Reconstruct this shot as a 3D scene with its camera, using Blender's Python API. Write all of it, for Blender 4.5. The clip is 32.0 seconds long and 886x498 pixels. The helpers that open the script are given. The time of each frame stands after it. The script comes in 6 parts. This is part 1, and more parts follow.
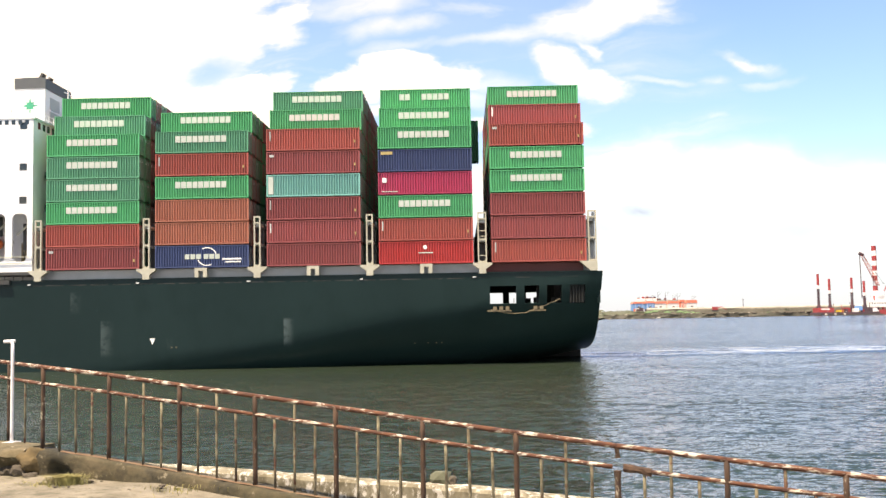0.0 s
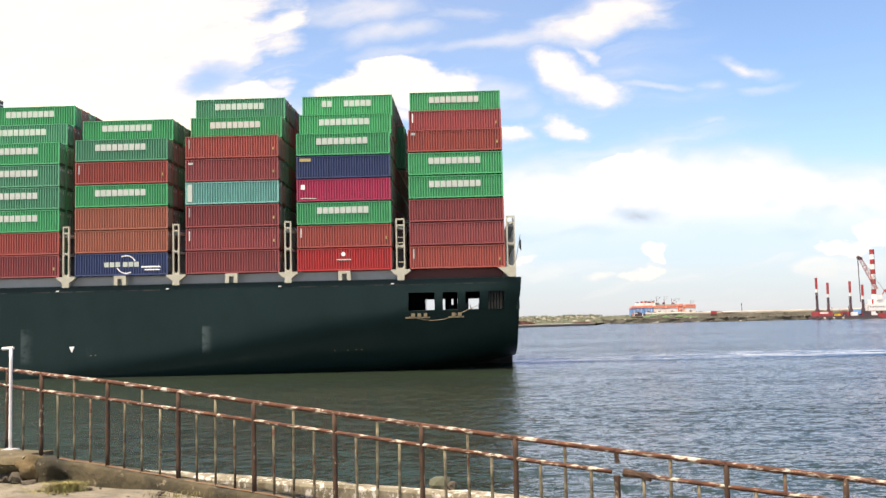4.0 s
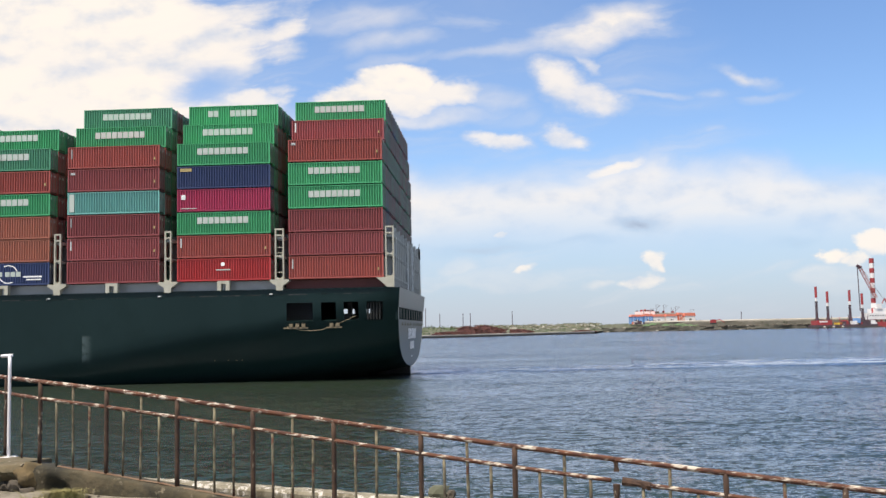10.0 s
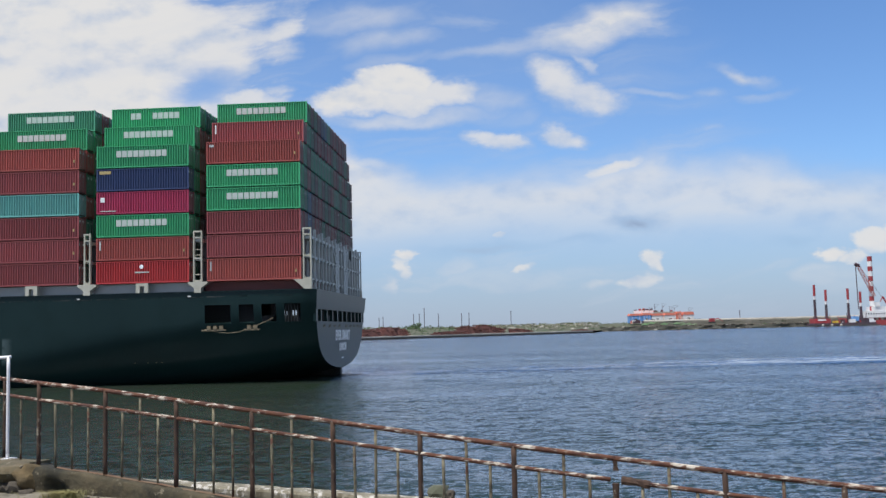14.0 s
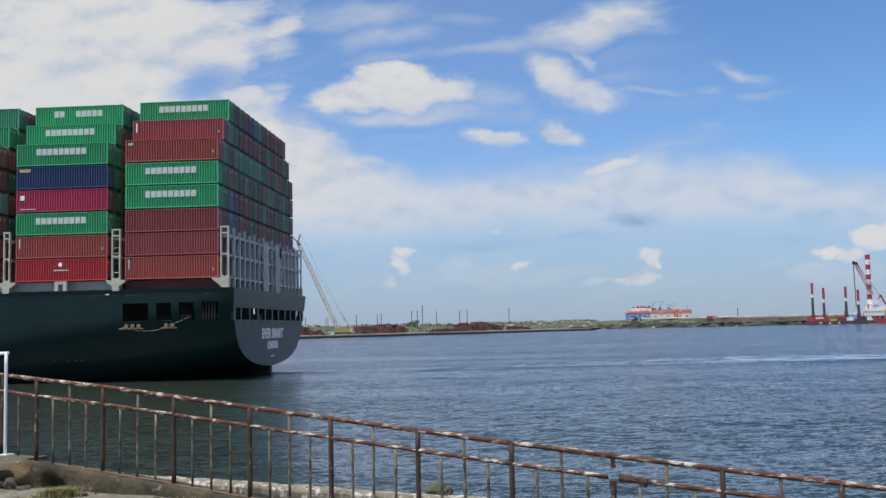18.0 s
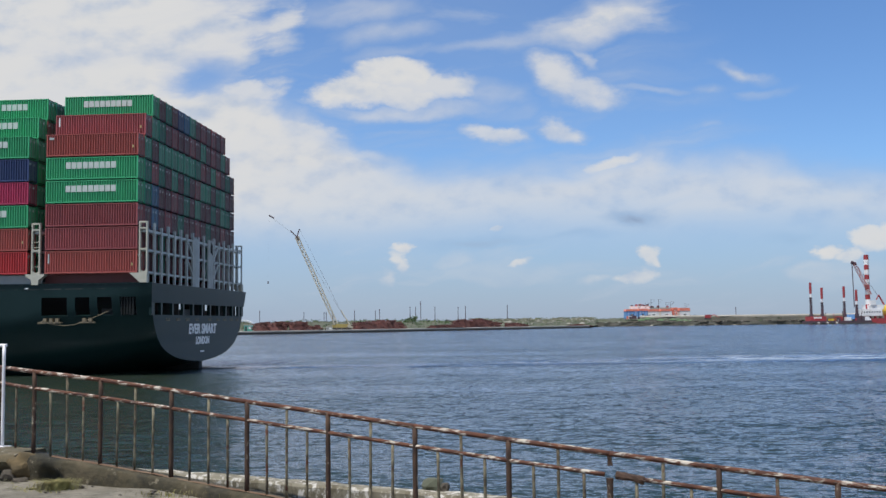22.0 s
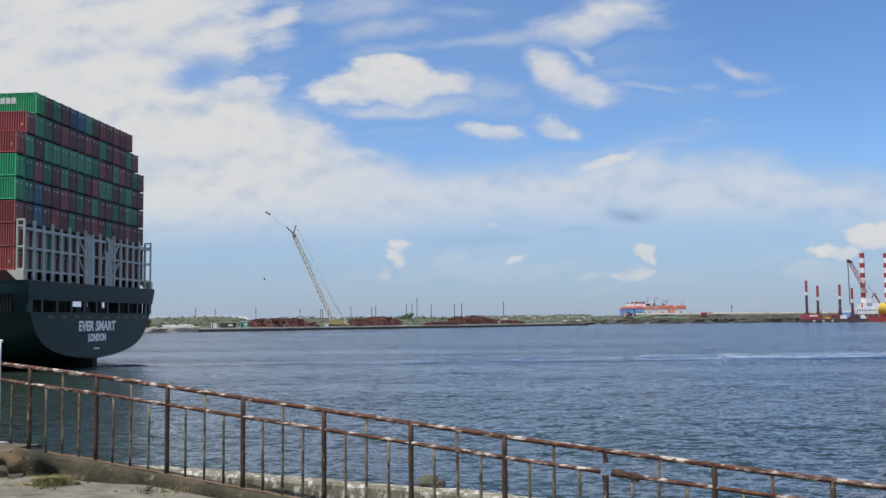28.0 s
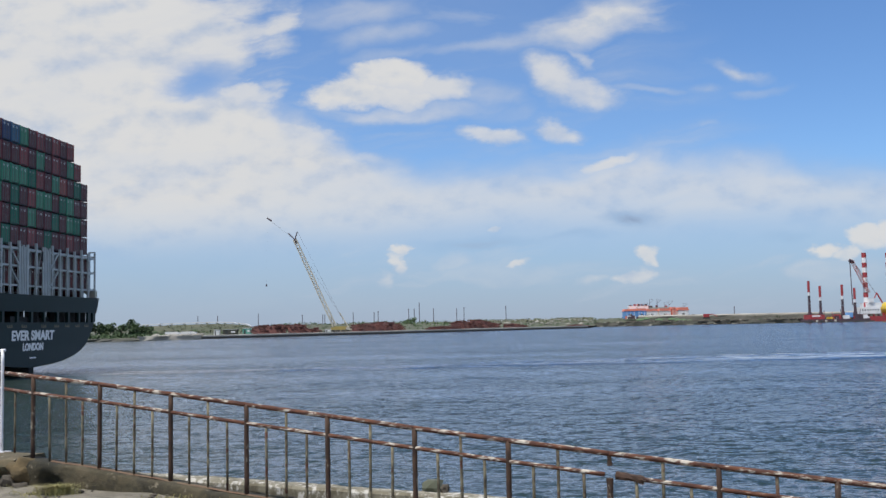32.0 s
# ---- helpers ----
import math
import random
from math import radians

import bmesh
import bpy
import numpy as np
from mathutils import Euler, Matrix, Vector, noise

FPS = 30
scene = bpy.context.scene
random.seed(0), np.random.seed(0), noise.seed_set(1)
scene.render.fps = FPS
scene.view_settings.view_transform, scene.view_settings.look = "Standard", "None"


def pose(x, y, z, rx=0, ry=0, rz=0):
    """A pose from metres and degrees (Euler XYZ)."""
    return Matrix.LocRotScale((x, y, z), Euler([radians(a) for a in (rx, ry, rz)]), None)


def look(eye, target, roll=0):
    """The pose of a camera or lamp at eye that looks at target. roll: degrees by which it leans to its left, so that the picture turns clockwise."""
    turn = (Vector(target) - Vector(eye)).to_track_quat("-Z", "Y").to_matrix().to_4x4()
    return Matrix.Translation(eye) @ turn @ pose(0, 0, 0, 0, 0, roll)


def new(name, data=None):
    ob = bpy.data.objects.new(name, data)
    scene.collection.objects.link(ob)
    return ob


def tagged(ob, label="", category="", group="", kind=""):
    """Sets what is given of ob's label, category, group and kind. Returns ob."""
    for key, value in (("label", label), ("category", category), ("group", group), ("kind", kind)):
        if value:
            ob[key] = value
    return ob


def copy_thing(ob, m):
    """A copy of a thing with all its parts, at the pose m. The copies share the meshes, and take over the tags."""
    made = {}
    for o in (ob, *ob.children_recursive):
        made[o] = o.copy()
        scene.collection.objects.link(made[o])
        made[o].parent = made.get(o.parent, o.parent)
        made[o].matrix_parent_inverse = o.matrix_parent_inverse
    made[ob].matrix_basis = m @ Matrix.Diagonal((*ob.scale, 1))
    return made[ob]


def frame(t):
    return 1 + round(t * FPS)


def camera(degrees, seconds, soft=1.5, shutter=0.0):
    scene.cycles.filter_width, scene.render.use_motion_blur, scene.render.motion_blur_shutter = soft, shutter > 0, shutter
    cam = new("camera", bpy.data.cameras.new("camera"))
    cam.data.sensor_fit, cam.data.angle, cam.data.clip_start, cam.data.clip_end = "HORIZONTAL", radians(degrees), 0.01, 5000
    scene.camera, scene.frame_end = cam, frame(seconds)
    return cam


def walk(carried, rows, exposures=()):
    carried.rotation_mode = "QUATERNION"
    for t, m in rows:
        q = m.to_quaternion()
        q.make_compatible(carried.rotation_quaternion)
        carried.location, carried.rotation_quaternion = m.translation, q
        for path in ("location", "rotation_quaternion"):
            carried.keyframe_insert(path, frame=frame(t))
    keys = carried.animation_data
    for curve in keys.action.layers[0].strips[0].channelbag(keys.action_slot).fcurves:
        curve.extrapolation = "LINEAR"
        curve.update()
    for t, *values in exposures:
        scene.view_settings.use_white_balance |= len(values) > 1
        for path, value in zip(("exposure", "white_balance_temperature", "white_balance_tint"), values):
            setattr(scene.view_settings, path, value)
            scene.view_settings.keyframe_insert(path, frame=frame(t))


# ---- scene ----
EYE_Z = 6.4


def gaze(yaw, pitch, lean):
    """Pose of the hand-held camera on the sea wall: degrees right, up and clockwise."""
    return pose(0, 0, EYE_Z, 90 + pitch, 0, -yaw) @ pose(0, 0, 0, 0, 0, -lean)


cam = camera(47.84, 32.0, soft=1.5)
walk(cam, [(t, gaze(a, b, c)) for t, a, b, c in (
    (0, -0.137, 3.818, 0.988), (0.5, -0.095, 3.811, 0.905), (1, -0.06, 3.791, 0.949), (1.5, -0.088, 3.799, 1.091),
    (2, -0.103, 3.833, 1.156), (2.5, -0.091, 3.887, 1.154), (3, -0.053, 4.013, 1.144), (3.5, -0.048, 4.08, 1.232),
    (5.5, -0.007, 4.25, 1.137), (6, 0.019, 4.312, 1.231), (6.5, 0.035, 4.383, 1.383), (7, 0.049, 4.442, 1.354),
    (7.5, 0.055, 4.488, 1.248), (8, 0.038, 4.495, 1.184), (8.5, 0.014, 4.533, 1.252), (9, 0, 4.554, 1.2),
    (9.5, -0.013, 4.547, 1.148), (10, -0.007, 4.582, 1.122), (10.5, 0.036, 4.606, 1.191), (11, 0.045, 4.644, 1.241),
    (11.5, 0.061, 4.622, 1.264), (12, 0.08, 4.612, 1.231), (12.5, 0.092, 4.611, 1.187), (13, 0.095, 4.624, 1.25),
    (13.5, 0.085, 4.619, 1.364), (14, 0.084, 4.569, 1.345), (14.5, 0.11, 4.532, 1.252), (16.5, 0.134, 4.456, 1.081),
    (17, 0.162, 4.407, 1.067), (17.5, 0.186, 4.384, 1.117), (18, 0.181, 4.403, 1.204), (18.5, 0.196, 4.371, 1.15),
    (19, 0.207, 4.338, 1.056), (19.5, 0.234, 4.328, 0.936), (20, 0.274, 4.313, 0.93), (20.5, 0.272, 4.277, 0.904),
    (21, 0.255, 4.247, 0.847), (21.5, 0.251, 4.212, 0.733), (22, 0.239, 4.184, 0.676), (22.5, 0.256, 4.184, 0.747),
    (23, 0.263, 4.197, 0.792), (23.5, 0.278, 4.159, 0.74), (24, 0.297, 4.15, 0.673), (24.5, 0.331, 4.134, 0.592),
    (25, 0.365, 4.162, 0.922), (25.5, 0.402, 4.163, 0.994), (27.5, 0.458, 3.997, 0.642), (28, 0.44, 4.011, 0.519),
    (28.5, 0.436, 4.072, 0.693), (29, 0.421, 4.162, 0.752), (29.5, 0.375, 4.18, 0.914), (30, 0.329, 4.187, 0.773),
    (30.5, 0.3, 4.174, 0.823), (31, 0.26, 4.201, 0.876), (31.5, 0.276, 4.237, 1.124), (32, 0.35, 4.263, 1.151),
)], exposures=[(0, 1.14, 8750, 16), (3, 0.96, 8550, 16), (6, 0.66, 7750, 13), (9, 0.48, 7250, 13), (12, 0.34, 7150, 13), (13, 0.18, 6400, 11), (19, 0.0, 6300, 10), (25, 0.0, 6300, 10), (32, 0.0, 6300, 10)])

SHIP_TIMES = [2.0 * k for k in range(17)]


def ship_pose(t):
    """Hull origin (stern stack foot, centreline, waterline) as the ship glides by and slowly swings."""
    u = (t - 16) / 16
    x = -23.166 - 41.17 * u + 0.181 * u * u + 0.005 * u ** 3
    y = 127.161 - 0.125 * u + 1.495 * u * u
    h = 0.07415 + 0.04424 * u - 0.01429 * u * u
    across = Vector((math.sin(h), math.cos(h), 0)) * 21.2
    return pose(x + across.x, y + across.y, 0, 0, 0, 180 - math.degrees(h))


# ---- light ----
SUN_AZ, SUN_EL = 229.0, 68.0          # clockwise from +y, and up
SKY_BLUE, CLOUD_GLOW = 0.124, 0.705

world = bpy.data.worlds.new("sky")
scene.world = world
world.use_nodes = True
wn, wl = world.node_tree.nodes, world.node_tree.links
wn.clear()


def wnode(kind, **kw):
    n = wn.new(kind)
    for k, v in kw.items():
        if k == "op":
            n.operation = v
        elif k == "ins":
            for i, val in v.items():
                if isinstance(val, bpy.types.NodeSocket):
                    wl.new(val, n.inputs[i])
                else:
                    n.inputs[i].default_value = val
    return n


def wmath(op, a, b=0.0, c=0.0, clamp=False):
    n = wnode("ShaderNodeMath", op=op, ins={0: a, 1: b, 2: c})
    n.use_clamp = clamp
    return n.outputs[0]


def wsmooth(v, lo, hi):
    n = wn.new("ShaderNodeMapRange")
    n.interpolation_type = "SMOOTHSTEP"
    wl.new(v, n.inputs[0])
    n.inputs[1].default_value, n.inputs[2].default_value = lo, hi
    return n.outputs[0]


sky = wn.new("ShaderNodeTexSky")
sky.sky_type, sky.sun_disc = "NISHITA", False
sky.sun_elevation, sky.sun_rotation = radians(SUN_EL), radians(SUN_AZ)
sky.air_density, sky.dust_density, sky.ozone_density = 1.0, 0.05, 3.0
coord = wn.new("ShaderNodeTexCoord").outputs["Generated"]
sep = wn.new("ShaderNodeSeparateXYZ")
wl.new(coord, sep.inputs[0])
dx, dy, dz = sep.outputs
# the cloud deck seen in perspective, for veils and streaks all round
flat = wmath("ADD", wmath("MAXIMUM", dz, 0.0), 0.10)
deck = wnode("ShaderNodeCombineXYZ", ins={0: wmath("DIVIDE", dx, flat), 1: wmath("DIVIDE", dy, flat), 2: 0.0}).outputs[0]
veil = wnode("ShaderNodeTexNoise", ins={"Vector": deck, "Scale": 0.55, "Detail": 7.0, "Roughness": 0.58, "Distortion": 0.5}).outputs[0]
# bearing and height, in which the single clouds stand
ahead = wmath("MAXIMUM", dy, 0.02)
bear, rise = wmath("DIVIDE", dx, ahead), wmath("DIVIDE", dz, ahead)
plane = wnode("ShaderNodeCombineXYZ", ins={0: bear, 1: wmath("MULTIPLY", rise, 1.6), 2: 0.0}).outputs[0]
puff = wnode("ShaderNodeTexNoise", ins={"Vector": plane, "Scale": 15.0, "Detail": 6.0, "Roughness": 0.52}).outputs[0]
soft = wnode("ShaderNodeTexNoise", ins={"Vector": plane, "Scale": 4.5, "Detail": 6.0, "Roughness": 0.52, "Distortion": 1.2}).outputs[0]
higher = wnode("ShaderNodeVectorMath", ins={0: plane, 1: (-0.006, 0.022, 0.0)}).outputs[0]
puff_up = wnode("ShaderNodeTexNoise", ins={"Vector": higher, "Scale": 15.0, "Detail": 6.0, "Roughness": 0.52}).outputs[0]
relief = wmath("SUBTRACT", puff_up, puff)
wob = wmath("SUBTRACT", puff, 0.5)
wob2 = wmath("SUBTRACT", soft, 0.5)


warp = wnode("ShaderNodeTexNoise", ins={"Vector": plane, "Scale": 9.0, "Detail": 5.0, "Roughness": 0.55}).outputs["Color"]
ws = wn.new("ShaderNodeSeparateXYZ")
wl.new(warp, ws.inputs[0])
bear_w = wmath("ADD", bear, wmath("MULTIPLY", wmath("SUBTRACT", ws.outputs[0], 0.5), 0.11))
rise_w = wmath("ADD", rise, wmath("MULTIPLY", wmath("SUBTRACT", ws.outputs[1], 0.5), 0.045))
fine = wnode("ShaderNodeTexNoise", ins={"Vector": plane, "Scale": 24.0, "Detail": 6.0, "Roughness": 0.6}).outputs["Color"]
fs = wn.new("ShaderNodeSeparateXYZ")
wl.new(fine, fs.inputs[0])
bear_f = wmath("ADD", wmath("ADD", wmath("MULTIPLY", bear, 0.55), wmath("MULTIPLY", bear_w, 0.45)), wmath("MULTIPLY", wmath("SUBTRACT", fs.outputs[0], 0.5), 0.042))
rise_f = wmath("ADD", wmath("ADD", wmath("MULTIPLY", rise, 0.55), wmath("MULTIPLY", rise_w, 0.45)), wmath("MULTIPLY", wmath("SUBTRACT", fs.outputs[1], 0.5), 0.028))
# long streaks that climb a little to the right
slant = wmath("SUBTRACT", rise_w, wmath("MULTIPLY", bear_w, 0.14))
streaky = wnode("ShaderNodeCombineXYZ", ins={0: bear_w, 1: wmath("MULTIPLY", slant, 6.0), 2: 3.7}).outputs[0]
cirrus = wnode("ShaderNodeTexNoise", ins={"Vector": streaky, "Scale": 4.2, "Detail": 8.0, "Roughness": 0.56, "Distortion": 0.25}).outputs[0]
comb = wmath("SUBTRACT", cirrus, 0.5)


def cloud(u, v, ru, rv, tilt, dense, edge, rag=1.0):
    """One cloud round (bearing, height): a warped ellipse, firm above and thinning out below."""
    c, s = math.cos(radians(tilt)), math.sin(radians(tilt))
    firm = edge < 0.46
    a, b = wmath("SUBTRACT", bear_f if firm else bear_w, u), wmath("SUBTRACT", rise_f if firm else rise_w, v)
    p = wmath("ADD", wmath("MULTIPLY", a, c / ru), wmath("MULTIPLY", b, s / ru))
    q = wmath("ADD", wmath("MULTIPLY", a, -s / rv), wmath("MULTIPLY", b, c / rv))
    r = wmath("SQRT", wmath("ADD", wmath("MULTIPLY", p, p), wmath("MULTIPLY", q, q)))
    r = wmath("ADD", r, wmath("ADD", wmath("MULTIPLY", wob, (1.2 if firm else 0.7) * rag), wmath("MULTIPLY", wob2 if firm else comb, (1.0 if firm else 3.4) * rag)))
    body = wmath("ADD", wmath("MULTIPLY", wob2 if firm else comb, 0.7 if firm else 2.2 * rag), 1.0)
    if firm:
        body = wmath("MULTIPLY", body, wmath("ADD", wmath("MULTIPLY", wsmooth(q, -1.2, 0.0), 0.45), 0.55))
    return wmath("MULTIPLY", wmath("MULTIPLY", wsmooth(r, 1.0 + edge * 1.3, 1.0 - edge * 1.3), dense), body, clamp=True)


CLOUDS = (
    # cumulus with firm tops
    (-0.0432, 0.2489, 0.0453, 0.0226, 0, 1, 0.25, 0.9), (-0.0913, 0.2358, 0.0374, 0.0192, 8, 1, 0.3, 0.9), (-0.0602, 0.2298, 0.0623, 0.0147, 0, 0.95, 0.35, 0.9),
    (0.0049, 0.2372, 0.043, 0.0158, -6, 0.9, 0.44, 1), (-0.0376, 0.2172, 0.0849, 0.00792, 0, 0.7, 0.6, 0.8), (0.0473, 0.23, 0.0396, 0.00905, -4, 0.55, 0.65, 0.9),
    (-0.1864, 0.2355, 0.0294, 0.0136, 0, 0.9, 0.4, 0.9), (-0.1423, 0.1977, 0.0475, 0.0147, -14, 0.85, 0.44, 0.9), (-0.1847, 0.214, 0.0453, 0.0141, -6, 0.85, 0.5, 0.7),
    (-0.0885, 0.1667, 0.0453, 0.0102, -14, 0.75, 0.6, 0.8), (0.1237, 0.2463, 0.034, 0.0215, -30, 0.9, 0.45, 0.9), (0.1492, 0.2336, 0.0374, 0.0158, -16, 0.85, 0.45, 0.9),
    (0.2114, 0.2341, 0.034, 0.00396, -3, 0.45, 0.7, 0.8), (0.0784, 0.2144, 0.0249, 0.00679, 10, 0.35, 0.7, 0.9), (0.0586, 0.1891, 0.0306, 0.00905, -6, 0.85, 0.45, 1),
    (0.1299, 0.1919, 0.0249, 0.0113, -10, 0.85, 0.45, 1), (0.302, 0.2537, 0.034, 0.00736, -16, 0.7, 0.6, 0.9), (0.2612, 0.2343, 0.0192, 0.00566, 0, 0.42, 0.7, 0.9),
    (0.3218, 0.2309, 0.0283, 0.00396, 2, 0.4, 0.7, 0.9), (0.268, 0.1929, 0.0158, 0.00509, 0, 0.35, 0.7, 0.9), (0.2126, 0.0632, 0.00962, 0.0113, -35, 0.95, 0.42, 1),
    (0.199, 0.043, 0.0204, 0.00962, 8, 0.9, 0.44, 1), (0.1548, 0.0388, 0.0204, 0.00566, 0, 0.5, 0.6, 0.9), (0.388, 0.0639, 0.0136, 0.0108, 0, 1, 0.4, 1),
    (0.4095, 0.0603, 0.0158, 0.00849, 0, 0.9, 0.42, 1), (0.3812, 0.0458, 0.034, 0.0102, 0, 0.55, 0.6, 1), (0.4321, 0.0759, 0.0192, 0.0136, 0, 1, 0.38, 1),
    (0.4559, 0.0814, 0.0215, 0.017, 0, 1, 0.38, 1), (0.4152, 0.0444, 0.0509, 0.0147, 0, 0.5, 0.7, 1), (-0.0376, 0.0745, 0.0102, 0.00679, 10, 0.95, 0.44, 0.9),
    (-0.0444, 0.0588, 0.00849, 0.0147, 20, 0.75, 0.5, 0.7), (-0.0534, 0.043, 0.0113, 0.0102, 0, 0.6, 0.5, 0.7), (0.019, 0.0571, 0.0419, 0.0158, 4, 0.5, 0.7, 0.9),
    (0.0784, 0.0554, 0.0204, 0.00509, 16, 0.75, 0.5, 0.7), (0.0586, 0.0929, 0.00905, 0.00453, 0, 0.7, 0.5, 0.7),
    # high veils and streaks
    (0.1775, 0.3069, 0.0736, 0.017, 12, 0.9, 0.6, 1), (0.0756, 0.284, 0.0792, 0.00679, 10, 0.6, 0.8, 1), (0.1209, 0.2927, 0.0736, 0.0102, 10, 0.6, 0.8, 1),
    (0.1548, 0.2709, 0.0204, 0.00566, -36, 0.6, 0.6, 0.8), (-0.0546, 0.2949, 0.0453, 0.0113, 4, 0.6, 0.7, 0.9), (-0.0828, 0.3183, 0.0736, 0.0125, 0, 0.6, 0.7, 0.9),
    (-0.0432, 0.2715, 0.034, 0.00566, 0, 0.5, 0.7, 0.9), (0.1803, 0.1625, 0.0396, 0.00962, 24, 0.8, 0.55, 0.6), (0.2624, 0.1477, 0.0849, 0.00679, 6, 0.6, 0.7, 0.7),
    (0.1435, 0.1318, 0.0509, 0.017, 8, 0.5, 0.7, 0.9), (0.036, 0.1356, 0.0679, 0.0136, 2, 0.6, 0.7, 0.9), (0.2567, 0.1166, 0.0679, 0.00566, 0, 0.5, 0.7, 0.9),
)
SHADED = ((0.2029, 0.1041, 0.0374, 0.00849, 0, 0.75, 0.6, 0.6), (0.0473, 0.076, 0.0509, 0.00679, 3, 0.5, 0.7, 0.8), (0.3586, 0.0777, 0.0192, 0.00453, 0, 0.45, 0.7, 0.8), (0.1265, 0.0838, 0.034, 0.00453, 3, 0.35, 0.7, 0.8))
cover = None
for spec in CLOUDS:
    one = cloud(*spec)
    cover = one if cover is None else wmath("MAXIMUM", cover, one)
thin = wmath("MAXIMUM", wmath("MULTIPLY", wsmooth(veil, 0.46, 0.74), 0.25), wmath("MULTIPLY", wsmooth(cirrus, 0.42, 0.72), 0.40))
thin = wmath("MULTIPLY", thin, wmath("SUBTRACT", 1.0, wmath("MULTIPLY", wsmooth(rise, 0.34, 0.5), 0.7)))
thin = wmath("MULTIPLY", wmath("ADD", thin, 0.07), wsmooth(wmath("ADD", bear, rise), 0.62, 0.38))
cover = wmath("MAXIMUM", cover, thin)
# the milky sheet: its upper edge by bearing, high in the west and falling to a long bank
SHEET_TOP = ((-0.36, 0.3), (-0.24, 0.262), (-0.2, 0.25), (-0.1892, 0.2536), (-0.1508, 0.2205), (-0.0998, 0.2008), (-0.0687, 0.1722), (-0.0149, 0.1547), (0.036, 0.1565), (0.1322, 0.159), (0.1718, 0.17), (0.2086, 0.1798), (0.2369, 0.1615), (0.3303, 0.1561), (0.3869, 0.1431), (0.4718, 0.1424))
edge_ramp = wn.new("ShaderNodeValToRGB")
wl.new(wmath("ADD", bear_w, 0.5, clamp=True), edge_ramp.inputs[0])
stops = edge_ramp.color_ramp.elements
while len(stops) < len(SHEET_TOP):
    stops.new(0.5)
for stop, (u, v) in zip(stops, SHEET_TOP):
    stop.position, stop.color = u + 0.5, (v, v, v, 1)
under = wmath("SUBTRACT", edge_ramp.outputs[0], wmath("ADD", rise_w, wmath("MULTIPLY", wob2, 0.06)))
west = wsmooth(wmath("ADD", wmath("ADD", bear_w, wmath("MULTIPLY", rise_w, 0.35)), wmath("ADD", wmath("MULTIPLY", wob2, 0.20), wmath("MULTIPLY", comb, 0.35))), -0.035, -0.155)
sheet = wmath("MULTIPLY", wmath("MAXIMUM", wsmooth(under, -0.024, 0.030), west), wmath("ADD", 0.74, wmath("MULTIPLY", wsmooth(bear, 0.10, -0.22), 0.24)))
sheet = wmath("MULTIPLY", sheet, wmath("ADD", 0.80, wmath("MULTIPLY", cirrus, 0.42)))
gap = cloud(-0.2345, 0.2506, 0.045, 0.014, 8, 0.7, 0.6, 0.8)
sheet = wmath("MULTIPLY", sheet, wmath("SUBTRACT", 1.0, gap))
sheet = wmath("MULTIPLY", sheet, wmath("MULTIPLY", wmath("ADD", 0.30, wmath("MULTIPLY", wsmooth(rise, 0.055, 0.135), 0.70)), wsmooth(rise, 0.55, 0.36)), clamp=True)
cover = wmath("MAXIMUM", cover, sheet)
# unseen broken cloud over the rest of the sky, added to whiten the fill light
around = wmath("MULTIPLY", wmath("MULTIPLY", wsmooth(veil, 0.46, 0.70), wsmooth(dy, 0.84, 0.55)), 0.55)
behind = wmath("MULTIPLY", wmath("MULTIPLY", wsmooth(veil, 0.36, 0.60), wsmooth(dy, 0.45, 0.0)), 0.75)
around = wmath("MAXIMUM", around, behind)
cover = wmath("MAXIMUM", cover, around)
haze = wmath("MULTIPLY", wsmooth(dz, 0.17, -0.03), 0.8)
tone = wn.new("ShaderNodeMix")
tone.data_type = "RGBA"
wl.new(wmath("MULTIPLY", wsmooth(cover, 0.1, 0.9), wsmooth(relief, -0.36, 0.07)), tone.inputs[0])
tone.inputs[6].default_value, tone.inputs[7].default_value = (0.58, 0.70, 0.90, 1), (1.0, 0.985, 0.96, 1)
tint = wn.new("ShaderNodeMix")
tint.data_type, tint.blend_type = "RGBA", "MULTIPLY"
tint.inputs[0].default_value = 1.0
wl.new(sky.outputs[0], tint.inputs[6])
tint.inputs[7].default_value = (0.71, 0.88, 1.09, 1)
blue = wnode("ShaderNodeBackground", ins={0: tint.outputs[2], 1: SKY_BLUE})
white = wnode("ShaderNodeBackground", ins={0: tone.outputs[2], 1: CLOUD_GLOW})
low = wnode("ShaderNodeBackground", ins={0: (0.42, 0.53, 0.81, 1), 1: 0.55})
clear = wnode("ShaderNodeMixShader", ins={0: haze, 1: blue.outputs[0], 2: low.outputs[0]})
dull = None
for spec in SHADED:
    one = cloud(*spec)
    dull = one if dull is None else wmath("MAXIMUM", dull, one)
grey = wnode("ShaderNodeBackground", ins={0: (0.42, 0.56, 0.80, 1), 1: 0.62})
sunlit = white
white = wnode("ShaderNodeMixShader", ins={0: dull, 1: sunlit.outputs[0], 2: grey.outputs[0]})
cover = wmath("MAXIMUM", cover, dull)
both = wnode("ShaderNodeMixShader", ins={0: cover, 1: clear.outputs[0], 2: white.outputs[0]})
wl.new(both.outputs[0], wn.new("ShaderNodeOutputWorld").inputs[0])

